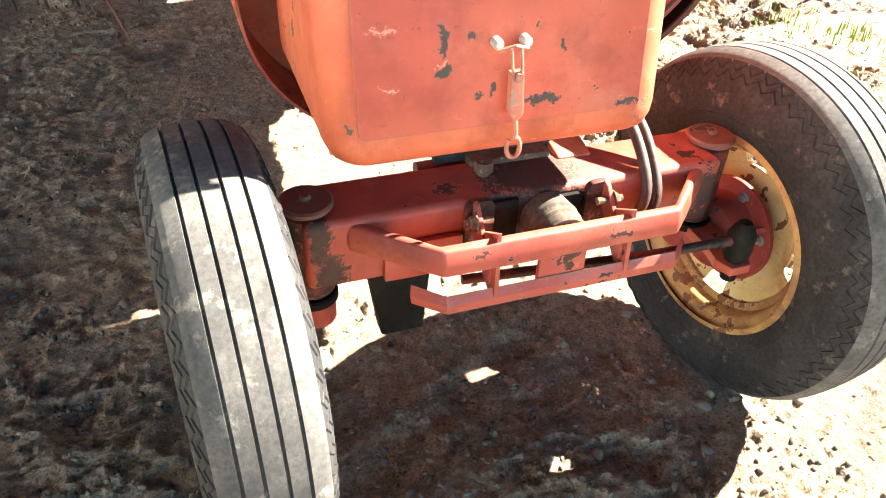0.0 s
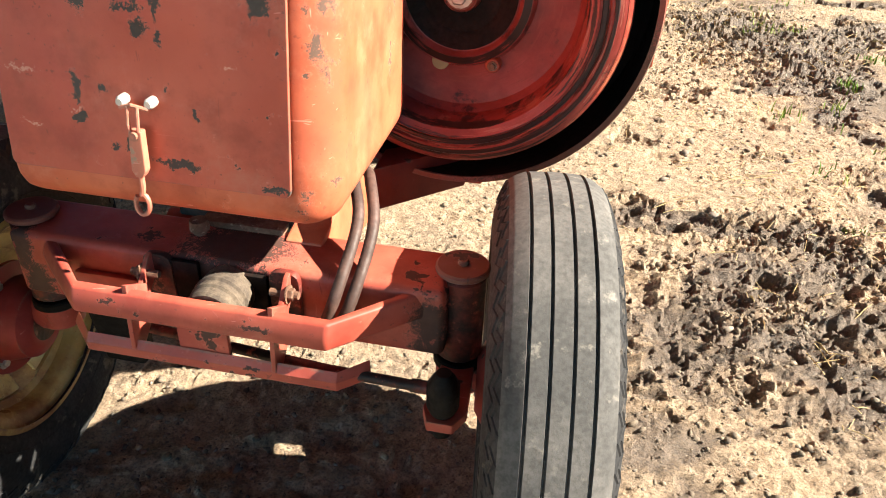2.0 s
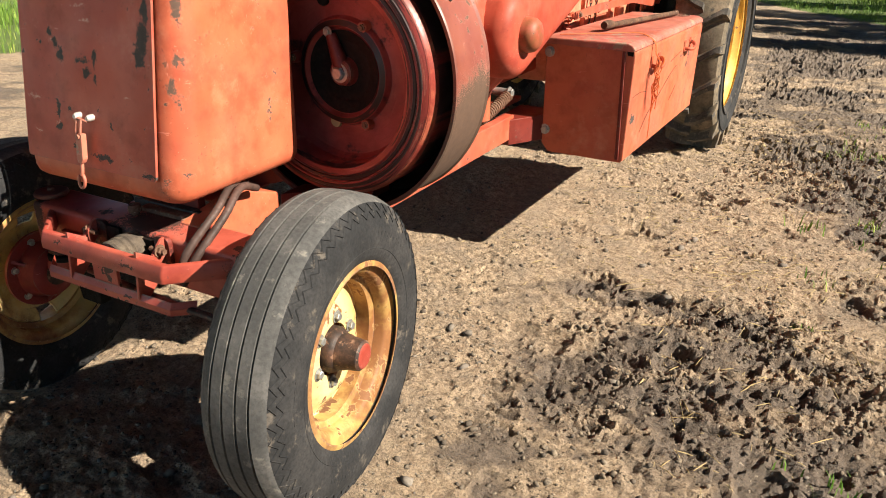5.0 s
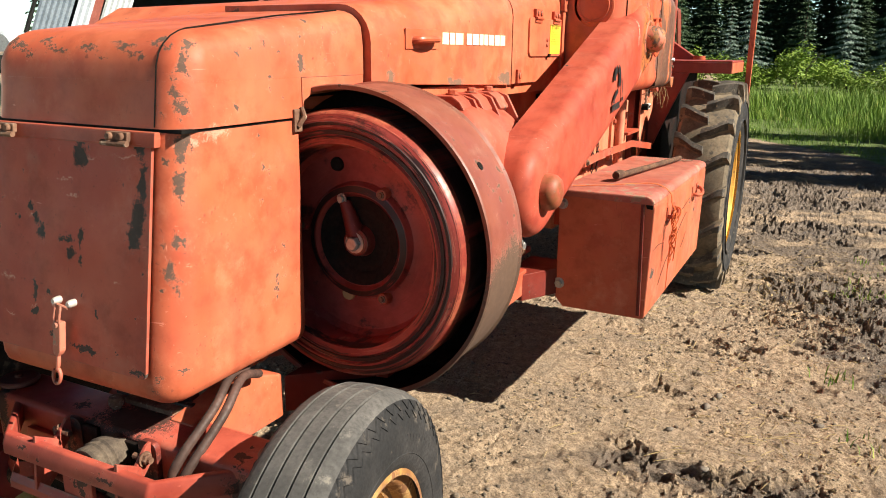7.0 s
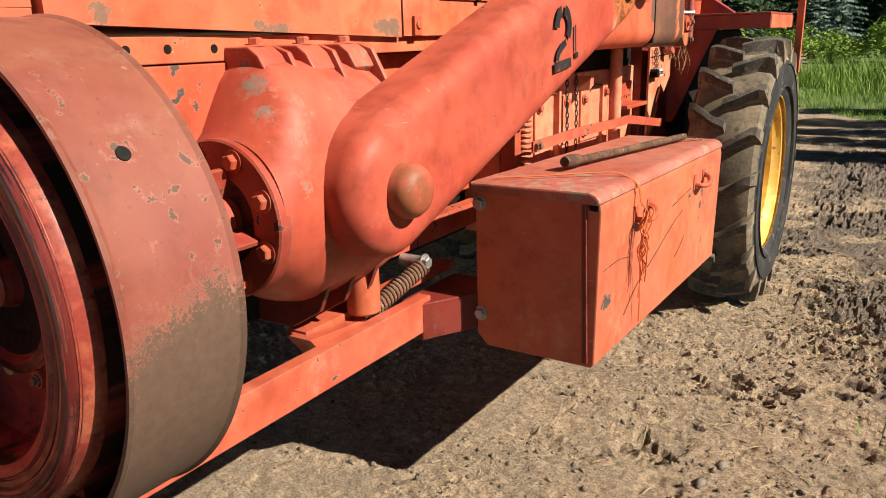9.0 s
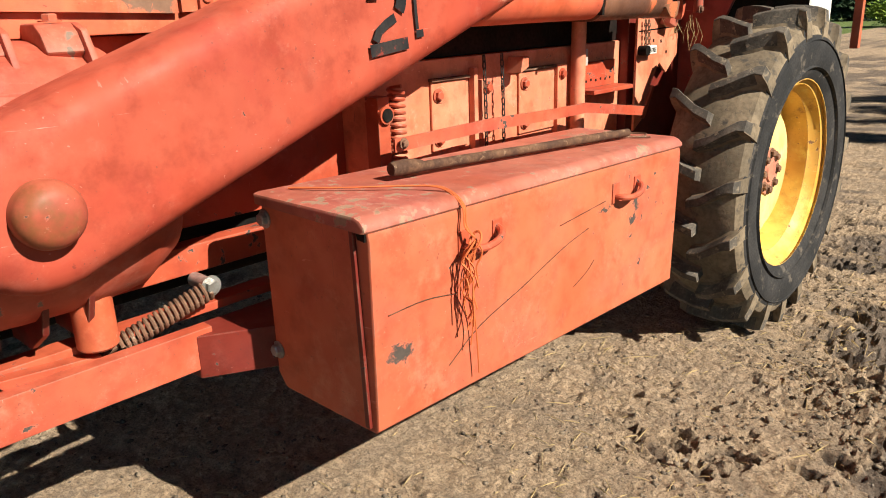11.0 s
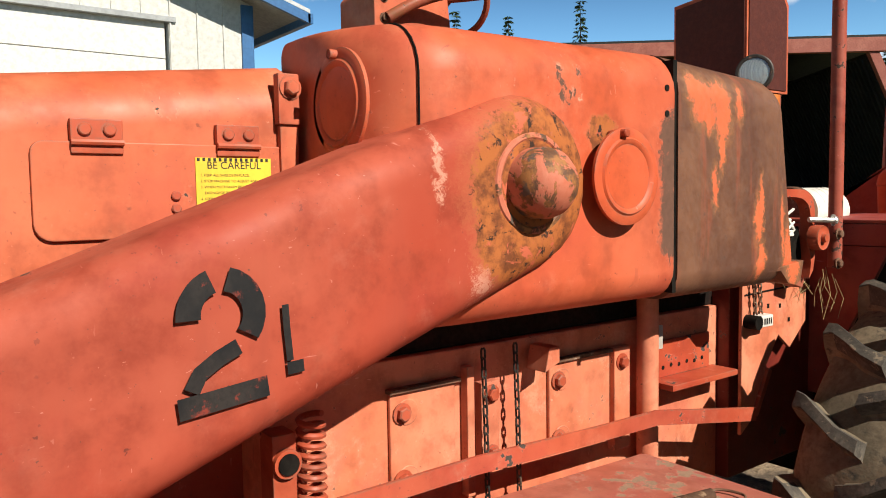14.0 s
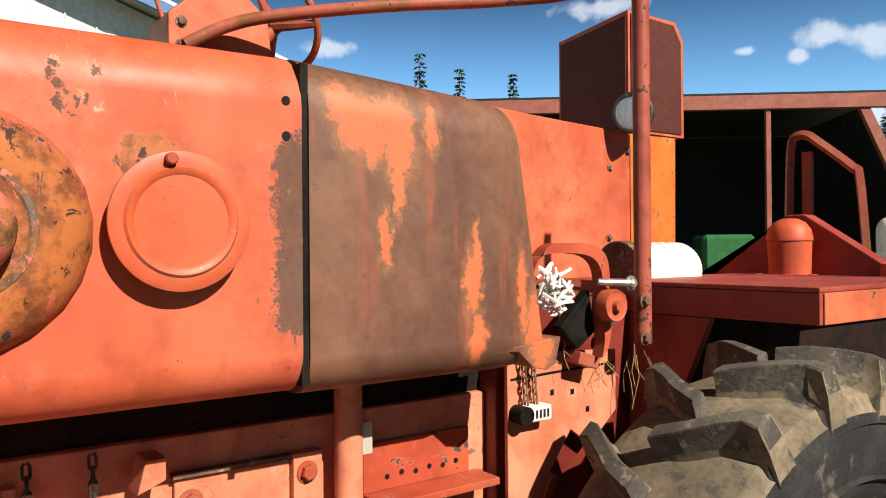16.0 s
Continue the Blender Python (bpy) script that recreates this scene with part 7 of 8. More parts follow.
def platform():
    p = fresh()
    rings = []
    box(p, 0.78, 1.50, 5.60, 6.36, 1.545, 1.557, 0.003)
    plat = part("rear_platform", p, red_deep_shade, baler, "red steel platform over the rear wheel")
    # front flange in the red darkened for shade, side flange in plain red
    p = fresh()
    box(p, 0.78, 1.50, 5.60, 5.615, 1.472, 1.544, 0.003)
    part("front_flange", p, red_deep_shade, plat)
    p = fresh()
    box(p, 1.488, 1.503, 5.617, 6.36, 1.472, 1.544, 0.003)
    part("side_flange", p, red_paint, plat)
    q = fresh()
    prism(q, [(0.78, 1.47), (1.22, 1.47), (1.08, 1.15), (1.0, 0.95), (0.78, 0.95)], "y", 5.605, 5.63, 0.004)
    part("platform_gusset", q, red_deep_shade, plat)
    u = fresh()
    box(u, 1.525, 1.565, 6.33, 6.37, 1.20, 2.9, 0.004)
    part("corner_post", u, red_paint, plat, "red steel corner post")
    v = fresh()
    tube(v, [(1.095, 5.50, 1.405), (1.095, 5.50, 2.9)], 0.022, 14)
    part("hand_rail", v, rail_paint, plat, "worn red upright pipe rail")
    for z in (1.42, 1.515):
        b = fresh()
        bolt(b, "x", (5.485, z), 1.112, 0.013)
        part("bolt", b, rusty_steel, plat)
    # inner deck, drive guard and domed cap
    k = fresh()
    box(k, 0.05, 1.20, 5.75, 7.40, 1.49, 1.525, 0.004)
    part("rear_deck", k, red_dark, plat)
    h = fresh()
    prism(h, [(0.15, 1.50), (0.24, 1.50), (0.57, 1.745), (0.64, 1.785), (0.72, 1.785), (1.03, 1.58), (1.12, 1.57), (1.12, 1.50)], "y", 6.98, 7.06, 0.01)
    part("drive_guard", h, red_deep_shade, plat, "red chain drive guard")
    h = fresh()
    lathe(h, [(0.0, 1.50), (0.05, 1.50), (0.05, 1.585), (0.0, 1.585)], "z", (1.08, 6.95), 20)
    part("guard_foot", h, red_paint, plat)
    d = fresh()
    lathe(d, [(0.0, 1.765), (0.03, 1.763), (0.06, 1.748), (0.080, 1.72), (0.087, 1.685), (0.087, 1.675), (0.083, 1.672), (0.078, 1.535), (0.10, 1.532), (0.10, 1.525)], "z", (0.728, 6.85), 32)
    part("domed_cap", d, cap_paint, plat, "domed red filter cap")
    for x, y in ((0.61, 6.78), (0.66, 6.74), (0.78, 6.74), (0.86, 6.78)):
        b = fresh()
        bolt(b, "z", (x, y), 1.527, 0.018)
        part("bolt", b, red_worn, plat)
    r = fresh()
    for p, q in ((0, 1),):
        tube(r, smooth_path([(0.526, 7.2, 1.53), (0.53, 7.2, 1.8), (0.542, 7.2, 2.10), (0.575, 7.2, 2.145), (0.62, 7.2, 2.14), (0.66, 7.2, 2.11), (0.80, 7.22, 1.985), (0.83, 7.22, 1.93), (0.86, 7.22, 1.54)], 5), 0.021, 4)
    part("guard_rail", r, red_rusty, plat, "bent rusty strap rail")
    r = fresh()
    box(r, 0.595, 0.64, 7.19, 7.21, 1.53, 2.07, 0.003)
    part("rail_post", r, red_rusty, plat)
    w = fresh()
    lathe(w, [(0.0, 5.74), (0.093, 5.74), (0.097, 5.745), (0.097, 5.78)], "y", (0.80, 1.575), 36)
    part("roll_end", w, rusty_steel, plat)
    w = fresh()
    lathe(w, [(0.0, 5.779), (0.090, 5.779), (0.092, 5.785), (0.092, 6.03), (0.085, 6.05), (0.0, 6.05)], "y", (0.80, 1.575), 36)
    part("twine_roll", w, white_metal, plat, "white paper-wrapped twine roll")
    for k in range(5):
        w = fresh()
        lathe(w, [(0.0925, 5.80 + 0.05 * k), (0.0935, 5.803 + 0.05 * k), (0.0925, 5.806 + 0.05 * k)], "y", (0.80, 1.575), 12, 10 + 12 * k, 60 + 8 * k)
        part("print_bar", w, pale_plate, plat)
    # knotter parts at the shield's end
    k = fresh()
    rings = []
    for y, z in smooth_path([(5.14, 1.60, 0), (5.16, 1.635, 0), (5.20, 1.648, 0), (5.31, 1.645, 0), (5.36, 1.62, 0), (5.375, 1.57, 0), (5.37, 1.50, 0), (5.38, 1.44, 0), (5.37, 1.39, 0)], 4) and [(v.x, v.y) for v in smooth_path([(5.14, 1.60, 0), (5.16, 1.635, 0), (5.20, 1.648, 0), (5.31, 1.645, 0), (5.36, 1.62, 0), (5.375, 1.57, 0), (5.37, 1.50, 0), (5.38, 1.44, 0), (5.37, 1.39, 0)], 4)]:
        rings.append([(1.05, y - 0.012, z - 0.012), (1.085, y - 0.012, z - 0.012), (1.085, y + 0.012, z + 0.012), (1.05, y + 0.012, z + 0.012)])
    loft(k, rings)
    kn = part("knotter_arm", k, red_worn, baler, "worn red knotter arm with a roller")
    k = fresh()
    lathe(k, [(0.0, 1.135), (0.013, 1.135), (0.015, 1.122), (0.030, 1.120), (0.038, 1.124), (0.040, 1.118), (0.040, 1.09), (0.0, 1.09)], "x", (5.368, 1.508), 24)
    part("roller", k, red_worn, kn)
    k = fresh()
    prism(k, [(5.24, 1.46), (5.34, 1.545), (5.36, 1.44), (5.30, 1.40)], "x", 1.03, 1.06, 0.004)
    part("cam_plate", k, black_iron, kn)
    b = fresh()
    tube(b, [(1.09, 5.34, 1.565), (1.14, 5.41, 1.562)], 0.009, 8)
    part("knotter_rod", b, bright_steel, kn)
    b = fresh()
    bolt(b, "x", (5.41, 1.562), 1.13, 0.013)
    part("knotter_bolt", b, bright_steel, kn)
    f = fresh()
    prism(f, [(5.30, 1.365), (5.37, 1.345), (5.38, 1.375), (5.31, 1.395)], "x", 1.01, 1.06, 0.004)
    part("stop_block", f, red_rusty, kn)


platform()


def console():
    c = fresh()
    prism(c, [(4.78, 1.9), (4.78, 2.56), (4.90, 2.67), (5.10, 2.67), (5.18, 2.60), (5.26, 1.9)], "x", -0.85, -0.545, 0.01)
    con = part("steering_console", c, red_paint, baler, "red sheet-metal steering console")
    for y, z in ((4.83, 2.53), (4.83, 2.44), (5.02, 2.40)):
        b = fresh()
        bolt(b, "x", (y, z), -0.545, 0.016)
        part("bolt", b, rusty_steel, con)
    s = fresh()
    cx, cy, cz, R = -0.66, 5.285, 2.626, 0.197
    ax = Matrix.Translation((cx, cy, cz)) @ Vector((-0.34, 0.84, 0.42)).to_track_quat("Z", "Y").to_matrix().to_4x4()
    tube(s, [ax @ Vector((R * math.cos(w), R * math.sin(w), 0)) for w in [2 * math.pi * k / 40 for k in range(40)]], 0.016, 10, loop=True)
    st = part("steering_wheel", s, red_rusty, baler, "rusty red steering wheel")
    for w in (1.2, 3.3, 5.4):
        q = fresh()
        tube(q, [ax @ Vector((0, 0, -0.05)), ax @ Vector((R * 0.5 * math.cos(w), R * 0.5 * math.sin(w), -0.03)), ax @ Vector((R * math.cos(w), R * math.sin(w), 0))], [0.026, 0.022, 0.016], 8)
        part("spoke", q, red_rusty, st)
    col = fresh()
    tube(col, [ax @ Vector((0, 0, -0.02)), (-0.66, 5.12, 2.45)], 0.03, 12)
    part("steering_column", col, red_rusty, st)
    r = fresh()
    tube(r, smooth_path([(-0.53, 4.84, 2.44), (-0.48, 4.98, 2.52), (-0.40, 5.15, 2.57), (-0.2, 5.55, 2.63), (0.0, 5.95, 2.67), (0.2, 6.25, 2.72), (0.4, 6.5, 2.90), (0.5, 6.7, 3.1)], 6), 0.026, 12)
    part("steering_rail", r, red_rusty, baler, "bent red pipe rail")
    l = fresh()
    tube(l, smooth_path([(-0.64, 4.79, 2.55), (-0.64, 4.75, 2.66), (-0.66, 4.72, 2.71)], 4), 0.009, 8)
    part("lever", l, red_paint, con)


console()


def column():
    """Tall intake tower with dark screens and a work lamp, on the lit rear body."""
    c = fresh()
    prism(c, [(5.35, 1.45), (7.05, 1.45), (7.06, 2.20), (6.70, 2.19), (6.10, 2.215), (5.35, 2.26)], "x", -0.60, 0.03, 0.006)
    body_ = part("rear_body", c, red_paint, baler, "red rear engine body with bolted side sheets")
    o = fresh()
    prism(o, [(6.715, 1.5), (7.04, 1.5), (7.045, 2.19), (6.715, 2.185)], "x", 0.031, 0.036, 0.002)
    part("corner_sheet", o, sunlit_sheet, body_, "corner sheet, its sunlight put into orange paint")
    for y, z in ((6.58, 2.02), (6.57, 1.70), (6.70, 2.10), (6.70, 1.62)):
        b = fresh()
        bolt(b, "x", (y, z), 0.031, 0.012)
        part("bolt", b, rusty_steel, body_)
    t = fresh()
    rings = []
    for z, k in ((2.195, 0.0), (2.68, 0.0), (2.76, 0.06)):
        rings.append([(-0.41, 6.70, z - 0.05 * (z > 2.5)), (0.04, 6.70, z), (0.04, 7.11 - k, z), (-0.41, 7.11 - k, z - 0.05 * (z > 2.5))])
    loft(t, rings)
    tw = part("intake_tower", t, red_paint, baler, "tall red air intake tower with dark screens")
    s_ = fresh()
    prism(s_, [(-0.395, 2.21), (0.028, 2.21), (0.028, 2.735), (-0.395, 2.69)], "y", 6.694, 6.699, 0.0)
    part("front_screen", s_, screen_mat, tw, "dark perforated screen")
    s_ = fresh()
    prism(s_, [(6.715, 2.21), (7.085, 2.21), (7.085, 2.66), (7.03, 2.74), (6.715, 2.745)], "x", 0.041, 0.046, 0.0)
    part("side_screen", s_, screen_mat, tw, "dark perforated screen")
    l = fresh()
    lathe(l, [(0.0, 6.70), (0.075, 6.70), (0.088, 6.65), (0.092, 6.60), (0.092, 6.582), (0.086, 6.577), (0.076, 6.577), (0.072, 6.588), (0.0, 6.60)], "y", (0.125, 2.255), 36)
    swing = Matrix.Translation((0.125, 6.64, 0)) @ Matrix.Rotation(radians(28), 4, "Z") @ Matrix.Translation((-0.125, -6.64, 0))
    bmesh.ops.transform(l, matrix=swing, verts=l.verts)
    lamp = part("work_lamp", l, dark_steel, baler, "round work lamp with ribbed glass")
    g = fresh()
    lathe(g, [(0.0, 6.576), (0.05, 6.579), (0.0735, 6.5835)], "y", (0.125, 2.255), 36)
    bmesh.ops.transform(g, matrix=swing, verts=g.verts)
    part("lamp_glass", g, glass_lamp, lamp)


# sunlight on the rear body's corner, put into a brighter orange paint
sunlit_sheet = paint("sunlit_orange_sheet_paint", (0.56, 0.14, 0.02), (0.60, 0.18, 0.035), chips=0.70, dust=0.2)
screen_mat = mottled("dark_red_screen", (0.070, 0.015, 0.010), (0.095, 0.022, 0.014), None, 0.6, 40, 160, 0.002)
column()

# left side guard and hay pickup
lg = fresh()
lathe(lg, [(0.350, 1.56), (0.350, 1.80), (0.344, 1.80), (0.344, 1.56)], "y", (0.47, 0.95), 40, 150, 280, closed=True)
left_guard = part("side_guard", lg, red_worn, baler, "curved red side guard")
lg = fresh()
lathe(lg, [(0.0, 1.79), (0.343, 1.79), (0.343, 1.796), (0.0, 1.796)], "y", (0.47, 0.95), 48)
part("guard_back", lg, red_worn, left_guard)


def pickup():
    b = fresh()
    cyl(b, "x", (3.05, 0.875), 0.24, -1.60, -0.10, 40)
    drum = part("hay_pickup", b, black_iron, baler, "dark hay pickup reel with steel tines")
    for k in range(14):
        x = -1.55 + 0.105 * k
        s = fresh()
        lathe(s, [(0.245, x), (0.262, x), (0.262, x + 0.03), (0.245, x + 0.03)], "x", (3.05, 0.875), 40, closed=True)
        part("stripper_band", s, yellow_old if -1.05 < x < -0.75 else dark_steel, drum)
        for w in (205, 232, 262, 300):
            t = fresh()
            c, sn = math.cos(radians(w)), math.sin(radians(w))
            tube(t, smooth_path([(x + 0.065, 3.05 + 0.22 * c, 0.875 + 0.22 * sn), (x + 0.065, 3.05 + 0.33 * c, 0.875 + 0.33 * sn), (x + 0.065, 3.05 + 0.40 * c + 0.04, 0.875 + 0.40 * sn - 0.02)], 3), 0.005, 6)
            part("tine", t, dark_steel, drum)
    loose = fresh()
    tube(loose, smooth_path([(-0.245, 2.90, 0.66), (-0.235, 2.915, 0.56), (-0.20, 2.945, 0.43), (-0.165, 2.978, 0.302)], 5), 0.005, 6)
    part("bent_tine", loose, rusty_steel, drum, "bent rusty tine hanging down")
    e = fresh()
    lathe(e, [(0.0, -1.66), (0.27, -1.66), (0.28, -1.63), (0.28, -1.60), (0.0, -1.60)], "x", (3.05, 0.875), 40)
    part("end_plate", e, yellow_old, drum, "yellow end plate")


pickup()

# ---- the yard round the baler ----
siding = plain("white_siding", (0.52, 0.52, 0.50), 0.5)
door_white = plain("white_door", (0.60, 0.60, 0.58), 0.5)
blue_trim = plain("blue_trim", (0.03, 0.12, 0.30), 0.4)
soffit = plain("soffit", (0.30, 0.32, 0.34), 0.6)
roof_metal = plain("roof_metal", (0.45, 0.47, 0.50), 0.45)
beam_red = mottled("red_primed_beam", (0.26, 0.075, 0.055), (0.32, 0.11, 0.08), None, 0.6, 2.5, 30, 0.002)
# near-black: the shelter's inside shade is put into the colour
shed_dark = mottled("shade_dark_corrugated", (0.007, 0.007, 0.007), (0.013, 0.013, 0.012), None, 0.7, 2, 20)
shed_steel = mottled("weathered_corrugated", (0.40, 0.45, 0.50), (0.50, 0.54, 0.58), None, 0.5, 2, 20)
green_paint = mottled("green_machine_paint", (0.02, 0.11, 0.035), (0.03, 0.14, 0.05), None, 0.45, 5, 40)


def white_shed():
    sh = thing("white_workshop", (-9.0, 5.0, 0.0), "white ribbed metal workshop with blue trim and a wide door", "building")
    X, yc = -9.0, 7.86

    def roof_at(y):
        return 4.78 + 0.32 * (yc - y)

    w = fresh()
    prism(w, [(-4.4, -0.1), (2.2, -0.1), (2.2, 4.3), (6.6, 4.3), (6.6, -0.1), (yc, -0.1), (yc, roof_at(yc) - 0.1), (1.7, roof_at(1.7) - 0.1), (-4.4, 4.6)], "x", X - 0.15, X, 0.0)
    part("gable_wall", w, siding, sh)
    for k in range(30):
        y = -4.2 + 0.4 * k + 0.02
        if y > yc - 0.15:
            break
        z0 = 4.34 if 2.2 < y < 6.6 else 0.0
        z1 = min(roof_at(y), roof_at(1.7) - 0.32 * abs(y - 1.7)) - 0.14
        r = fresh()
        box(r, X, X + 0.022, y - 0.012, y + 0.012, z0, z1, 0.003, 1)
        part("wall_rib", r, siding, sh)
    for k in range(8):
        d = fresh()
        box(d, X - 0.12, X - 0.07, 2.24, 6.56, 0.0 + 0.535 * k, 0.525 + 0.535 * k, 0.006, 1)
        part("door_panel", d, door_white, sh)
    f = fresh()
    box(f, X - 0.10, X + 0.04, 2.1, 6.70, 4.26, 4.34, 0.005, 1)
    part("door_header", f, soffit, sh)
    b = fresh()
    box(b, X + 0.002, X + 0.03, 1.0, yc, 4.735, 4.765, 0.002, 1)
    part("wall_band", b, siding, sh)
    b = fresh()
    box(b, X - 0.1, X + 0.035, yc - 0.16, yc + 0.03, -0.1, roof_at(yc) - 0.12, 0.004, 1)
    part("corner_trim", b, blue_trim, sh)
    s = fresh()
    box(s, -22, X - 0.16, yc - 0.16, yc - 0.01, -0.1, 4.6, 0.0)
    part("side_wall", s, siding, sh)
    for sgn in (1, -1):
        ye = yc + 0.75 if sgn > 0 else 1.7 - (yc + 0.75 - 1.7)
        ze = 4.78 - 0.32 * 0.75
        zr = roof_at(1.7)
        r = fresh()
        prism(r, [(ye, ze), (1.7, zr), (1.7, zr + 0.06), (ye, ze + 0.06)], "x", -22, X + 0.55, 0.0)
        part("roof", r, roof_metal, sh)
        r = fresh()
        prism(r, [(ye, ze - 0.16), (1.7, zr - 0.16), (1.7, zr - 0.01), (ye, ze - 0.01)], "x", X + 0.50, X + 0.56, 0.0)
        part("rake_trim", r, blue_trim, sh)
        r = fresh()
        prism(r, [(ye - sgn * 0.02, ze - 0.05), (1.7, zr - 0.05), (1.7, zr - 0.02), (ye - sgn * 0.02, ze - 0.02)], "x", -22, X + 0.50, 0.0)
        part("soffit", r, soffit, sh)
    g = fresh()
    box(g, -22, X + 0.56, yc + 0.70, yc + 0.80, 4.38, 4.54, 0.01)
    part("gutter", g, blue_trim, sh)
    # a tall building: twice these sizes, seen from the yard
    sh.scale = (2.0, 2.0, 2.0)
    sh.location = (U * -20.32, U * 6.79, U * -1.66)
    return sh


white_shed()


def shelter():
    """Open-fronted machine shelter of red steel; near-black sheet inside stands for shade."""
    P = Vector((-7.3, 26.7))
    u, n = Vector((-0.64, -0.768)), Vector((0.768, -0.64))
    sl = thing("open_machine_shelter", (P.x, P.y, 0.0), "open red steel machine shelter, dark inside", "shelter")
    M = Matrix(((u.x, n.x, 0, P.x), (u.y, n.y, 0, P.y), (0, 0, 1, 0), (0, 0, 0, 1)))

    def piece(name, material_, *args, r=0.0, label=""):
        b = fresh()
        box(b, *args, r, 1, m=M)
        part(name, b, material_, sl, label)

    piece("front_beam", beam_red, -0.05, 14.2, -0.1, 0.12, 5.62, 6.02, r=0.01)
    for a in (3.5, 10.0):
        piece("post", beam_red, a - 0.07, a + 0.07, -0.1, 0.05, -0.1, 5.62, r=0.01)
    b = fresh()
    prism(b, [(0.70, 5.62), (1.00, 5.62), (-1.5, -0.1), (-1.9, -0.1)], "y", -0.12, 0.06, 0.01, 1, m=M)
    part("raking_post", b, beam_red, sl)
    b = fresh()
    prism(b, [(13.45, 5.62), (13.75, 5.62), (15.85, -0.1), (15.45, -0.1)], "y", -0.12, 0.06, 0.01, 1, m=M)
    part("raking_post", b, beam_red, sl)
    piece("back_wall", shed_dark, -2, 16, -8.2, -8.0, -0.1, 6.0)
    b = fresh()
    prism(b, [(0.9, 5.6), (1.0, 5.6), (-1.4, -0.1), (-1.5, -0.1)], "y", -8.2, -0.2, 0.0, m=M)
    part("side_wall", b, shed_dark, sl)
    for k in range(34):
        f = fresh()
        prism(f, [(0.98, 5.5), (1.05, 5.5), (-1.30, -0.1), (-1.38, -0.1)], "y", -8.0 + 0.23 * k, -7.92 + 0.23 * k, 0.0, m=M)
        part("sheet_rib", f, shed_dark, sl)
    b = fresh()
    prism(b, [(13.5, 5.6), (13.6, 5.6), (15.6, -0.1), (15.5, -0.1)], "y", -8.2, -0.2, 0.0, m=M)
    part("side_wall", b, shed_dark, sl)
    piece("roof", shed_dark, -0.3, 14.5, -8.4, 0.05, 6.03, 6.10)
    piece("green_implement", green_paint, 3.3, 4.9, -3.0, -1.6, 0.8, 2.1, r=0.12)
    piece("green_implement", green_paint, 4.3, 5.2, -2.6, -1.9, 0.6, 1.7, r=0.08)
    return sl


def sheet_stack():
    """Corrugated roofing sheets on edge, leaning against the shelter's end."""
    P = Vector((-7.3, 26.7))
    u, n = Vector((-0.64, -0.768)), Vector((0.768, -0.64))
    M = Matrix(((u.x, n.x, 0, P.x), (u.y, n.y, 0, P.y), (0, 0, 1, 0), (0, 0, 0, 1)))
    at = M @ Vector((16.4, 0.6, 0))
    stack = thing("roofing_sheets", (at.x, at.y, 0.0), "grey corrugated roofing sheets leaning on edge", "metal sheets")
    for a, wide, off, mt in ((15.75, 0.42, 0.35, shed_steel), (16.25, 0.85, 0.55, shed_blue), (17.15, 0.12, 0.62, shed_dark), (14.75, 0.75, -0.55, shed_pale)):
        s = fresh()
        steps = max(2, int(wide / 0.07))
        rings = []
        for k in range(steps + 1):
            o = off + (0.02 if k % 2 else -0.02)
            x = a + wide * k / steps
            rings.append([M @ Vector((x - 0.02, o, -0.05)), M @ Vector((x - 1.9, o, 4.9)), M @ Vector((x - 1.9, o - 0.01, 4.9)), M @ Vector((x - 0.02, o - 0.01, -0.05))])
        loft(s, rings)
        part("sheet", s, mt, stack)
    return stack


shed_blue = mottled("blue_grey_corrugated", (0.16, 0.20, 0.24), (0.22, 0.26, 0.30), None, 0.5, 2, 20)
shed_pale = mottled("pale_corrugated", (0.50, 0.55, 0.57), (0.60, 0.64, 0.65), None, 0.5, 2, 20)


def grey_implement():
    im = thing("old_implement", (-16.0, 12.4, 0.0), "old implement with a grey hood on a black stand", "implement")
    h = fresh()
    lathe(h, [(0.0, 12.0), (0.34, 12.0), (0.40, 12.06), (0.40, 12.55), (0.36, 12.6), (0.0, 12.6)], "y", (-15.9, 1.55), 28, 0, 180)
    box(h, -16.3, -15.5, 12.0, 12.6, 1.48, 1.56, 0.01)
    part("hood", h, shed_steel, im)
    p = fresh()
    prism(p, [(-15.75, 1.5), (-15.6, 1.5), (-15.75, 0.55), (-15.72, -0.05), (-15.85, -0.05), (-15.88, 0.6)], "y", 12.2, 12.3, 0.01)
    tube(p, [(-15.7, 12.2, 1.2), (-16.2, 12.1, 1.0), (-16.7, 12.0, 1.25)], 0.05, 10)
    part("stand", p, black_iron, im)
    g = fresh()
    box(g, -16.45, -16.1, 12.1, 12.4, 1.0, 1.4, 0.05, 2)
    part("gearcase", g, dark_steel, im)
    t = fresh()
    tube(t, smooth_path([(-16.2, 12.3, 1.65), (-16.6, 12.25, 1.75), (-17.2, 12.2, 1.7)], 4), 0.03, 8)
    part("lever", t, twine_orange, im)
    return im


sheet_stack()
grey_implement()
shelter()

# ---- trees, grass, stones ----
leaf_dark = mottled("spruce_needles", (0.028, 0.060, 0.026), (0.075, 0.12, 0.055), None, 0.8, 1.5, 12, 0.002)
leaf_blue = mottled("blue_spruce_needles", (0.12, 0.185, 0.15), (0.25, 0.32, 0.27), None, 0.8, 1.5, 12, 0.002)
leaf_green = mottled("broad_leaves", (0.13, 0.22, 0.025), (0.26, 0.36, 0.05), None, 0.7, 2, 12, 0.002)
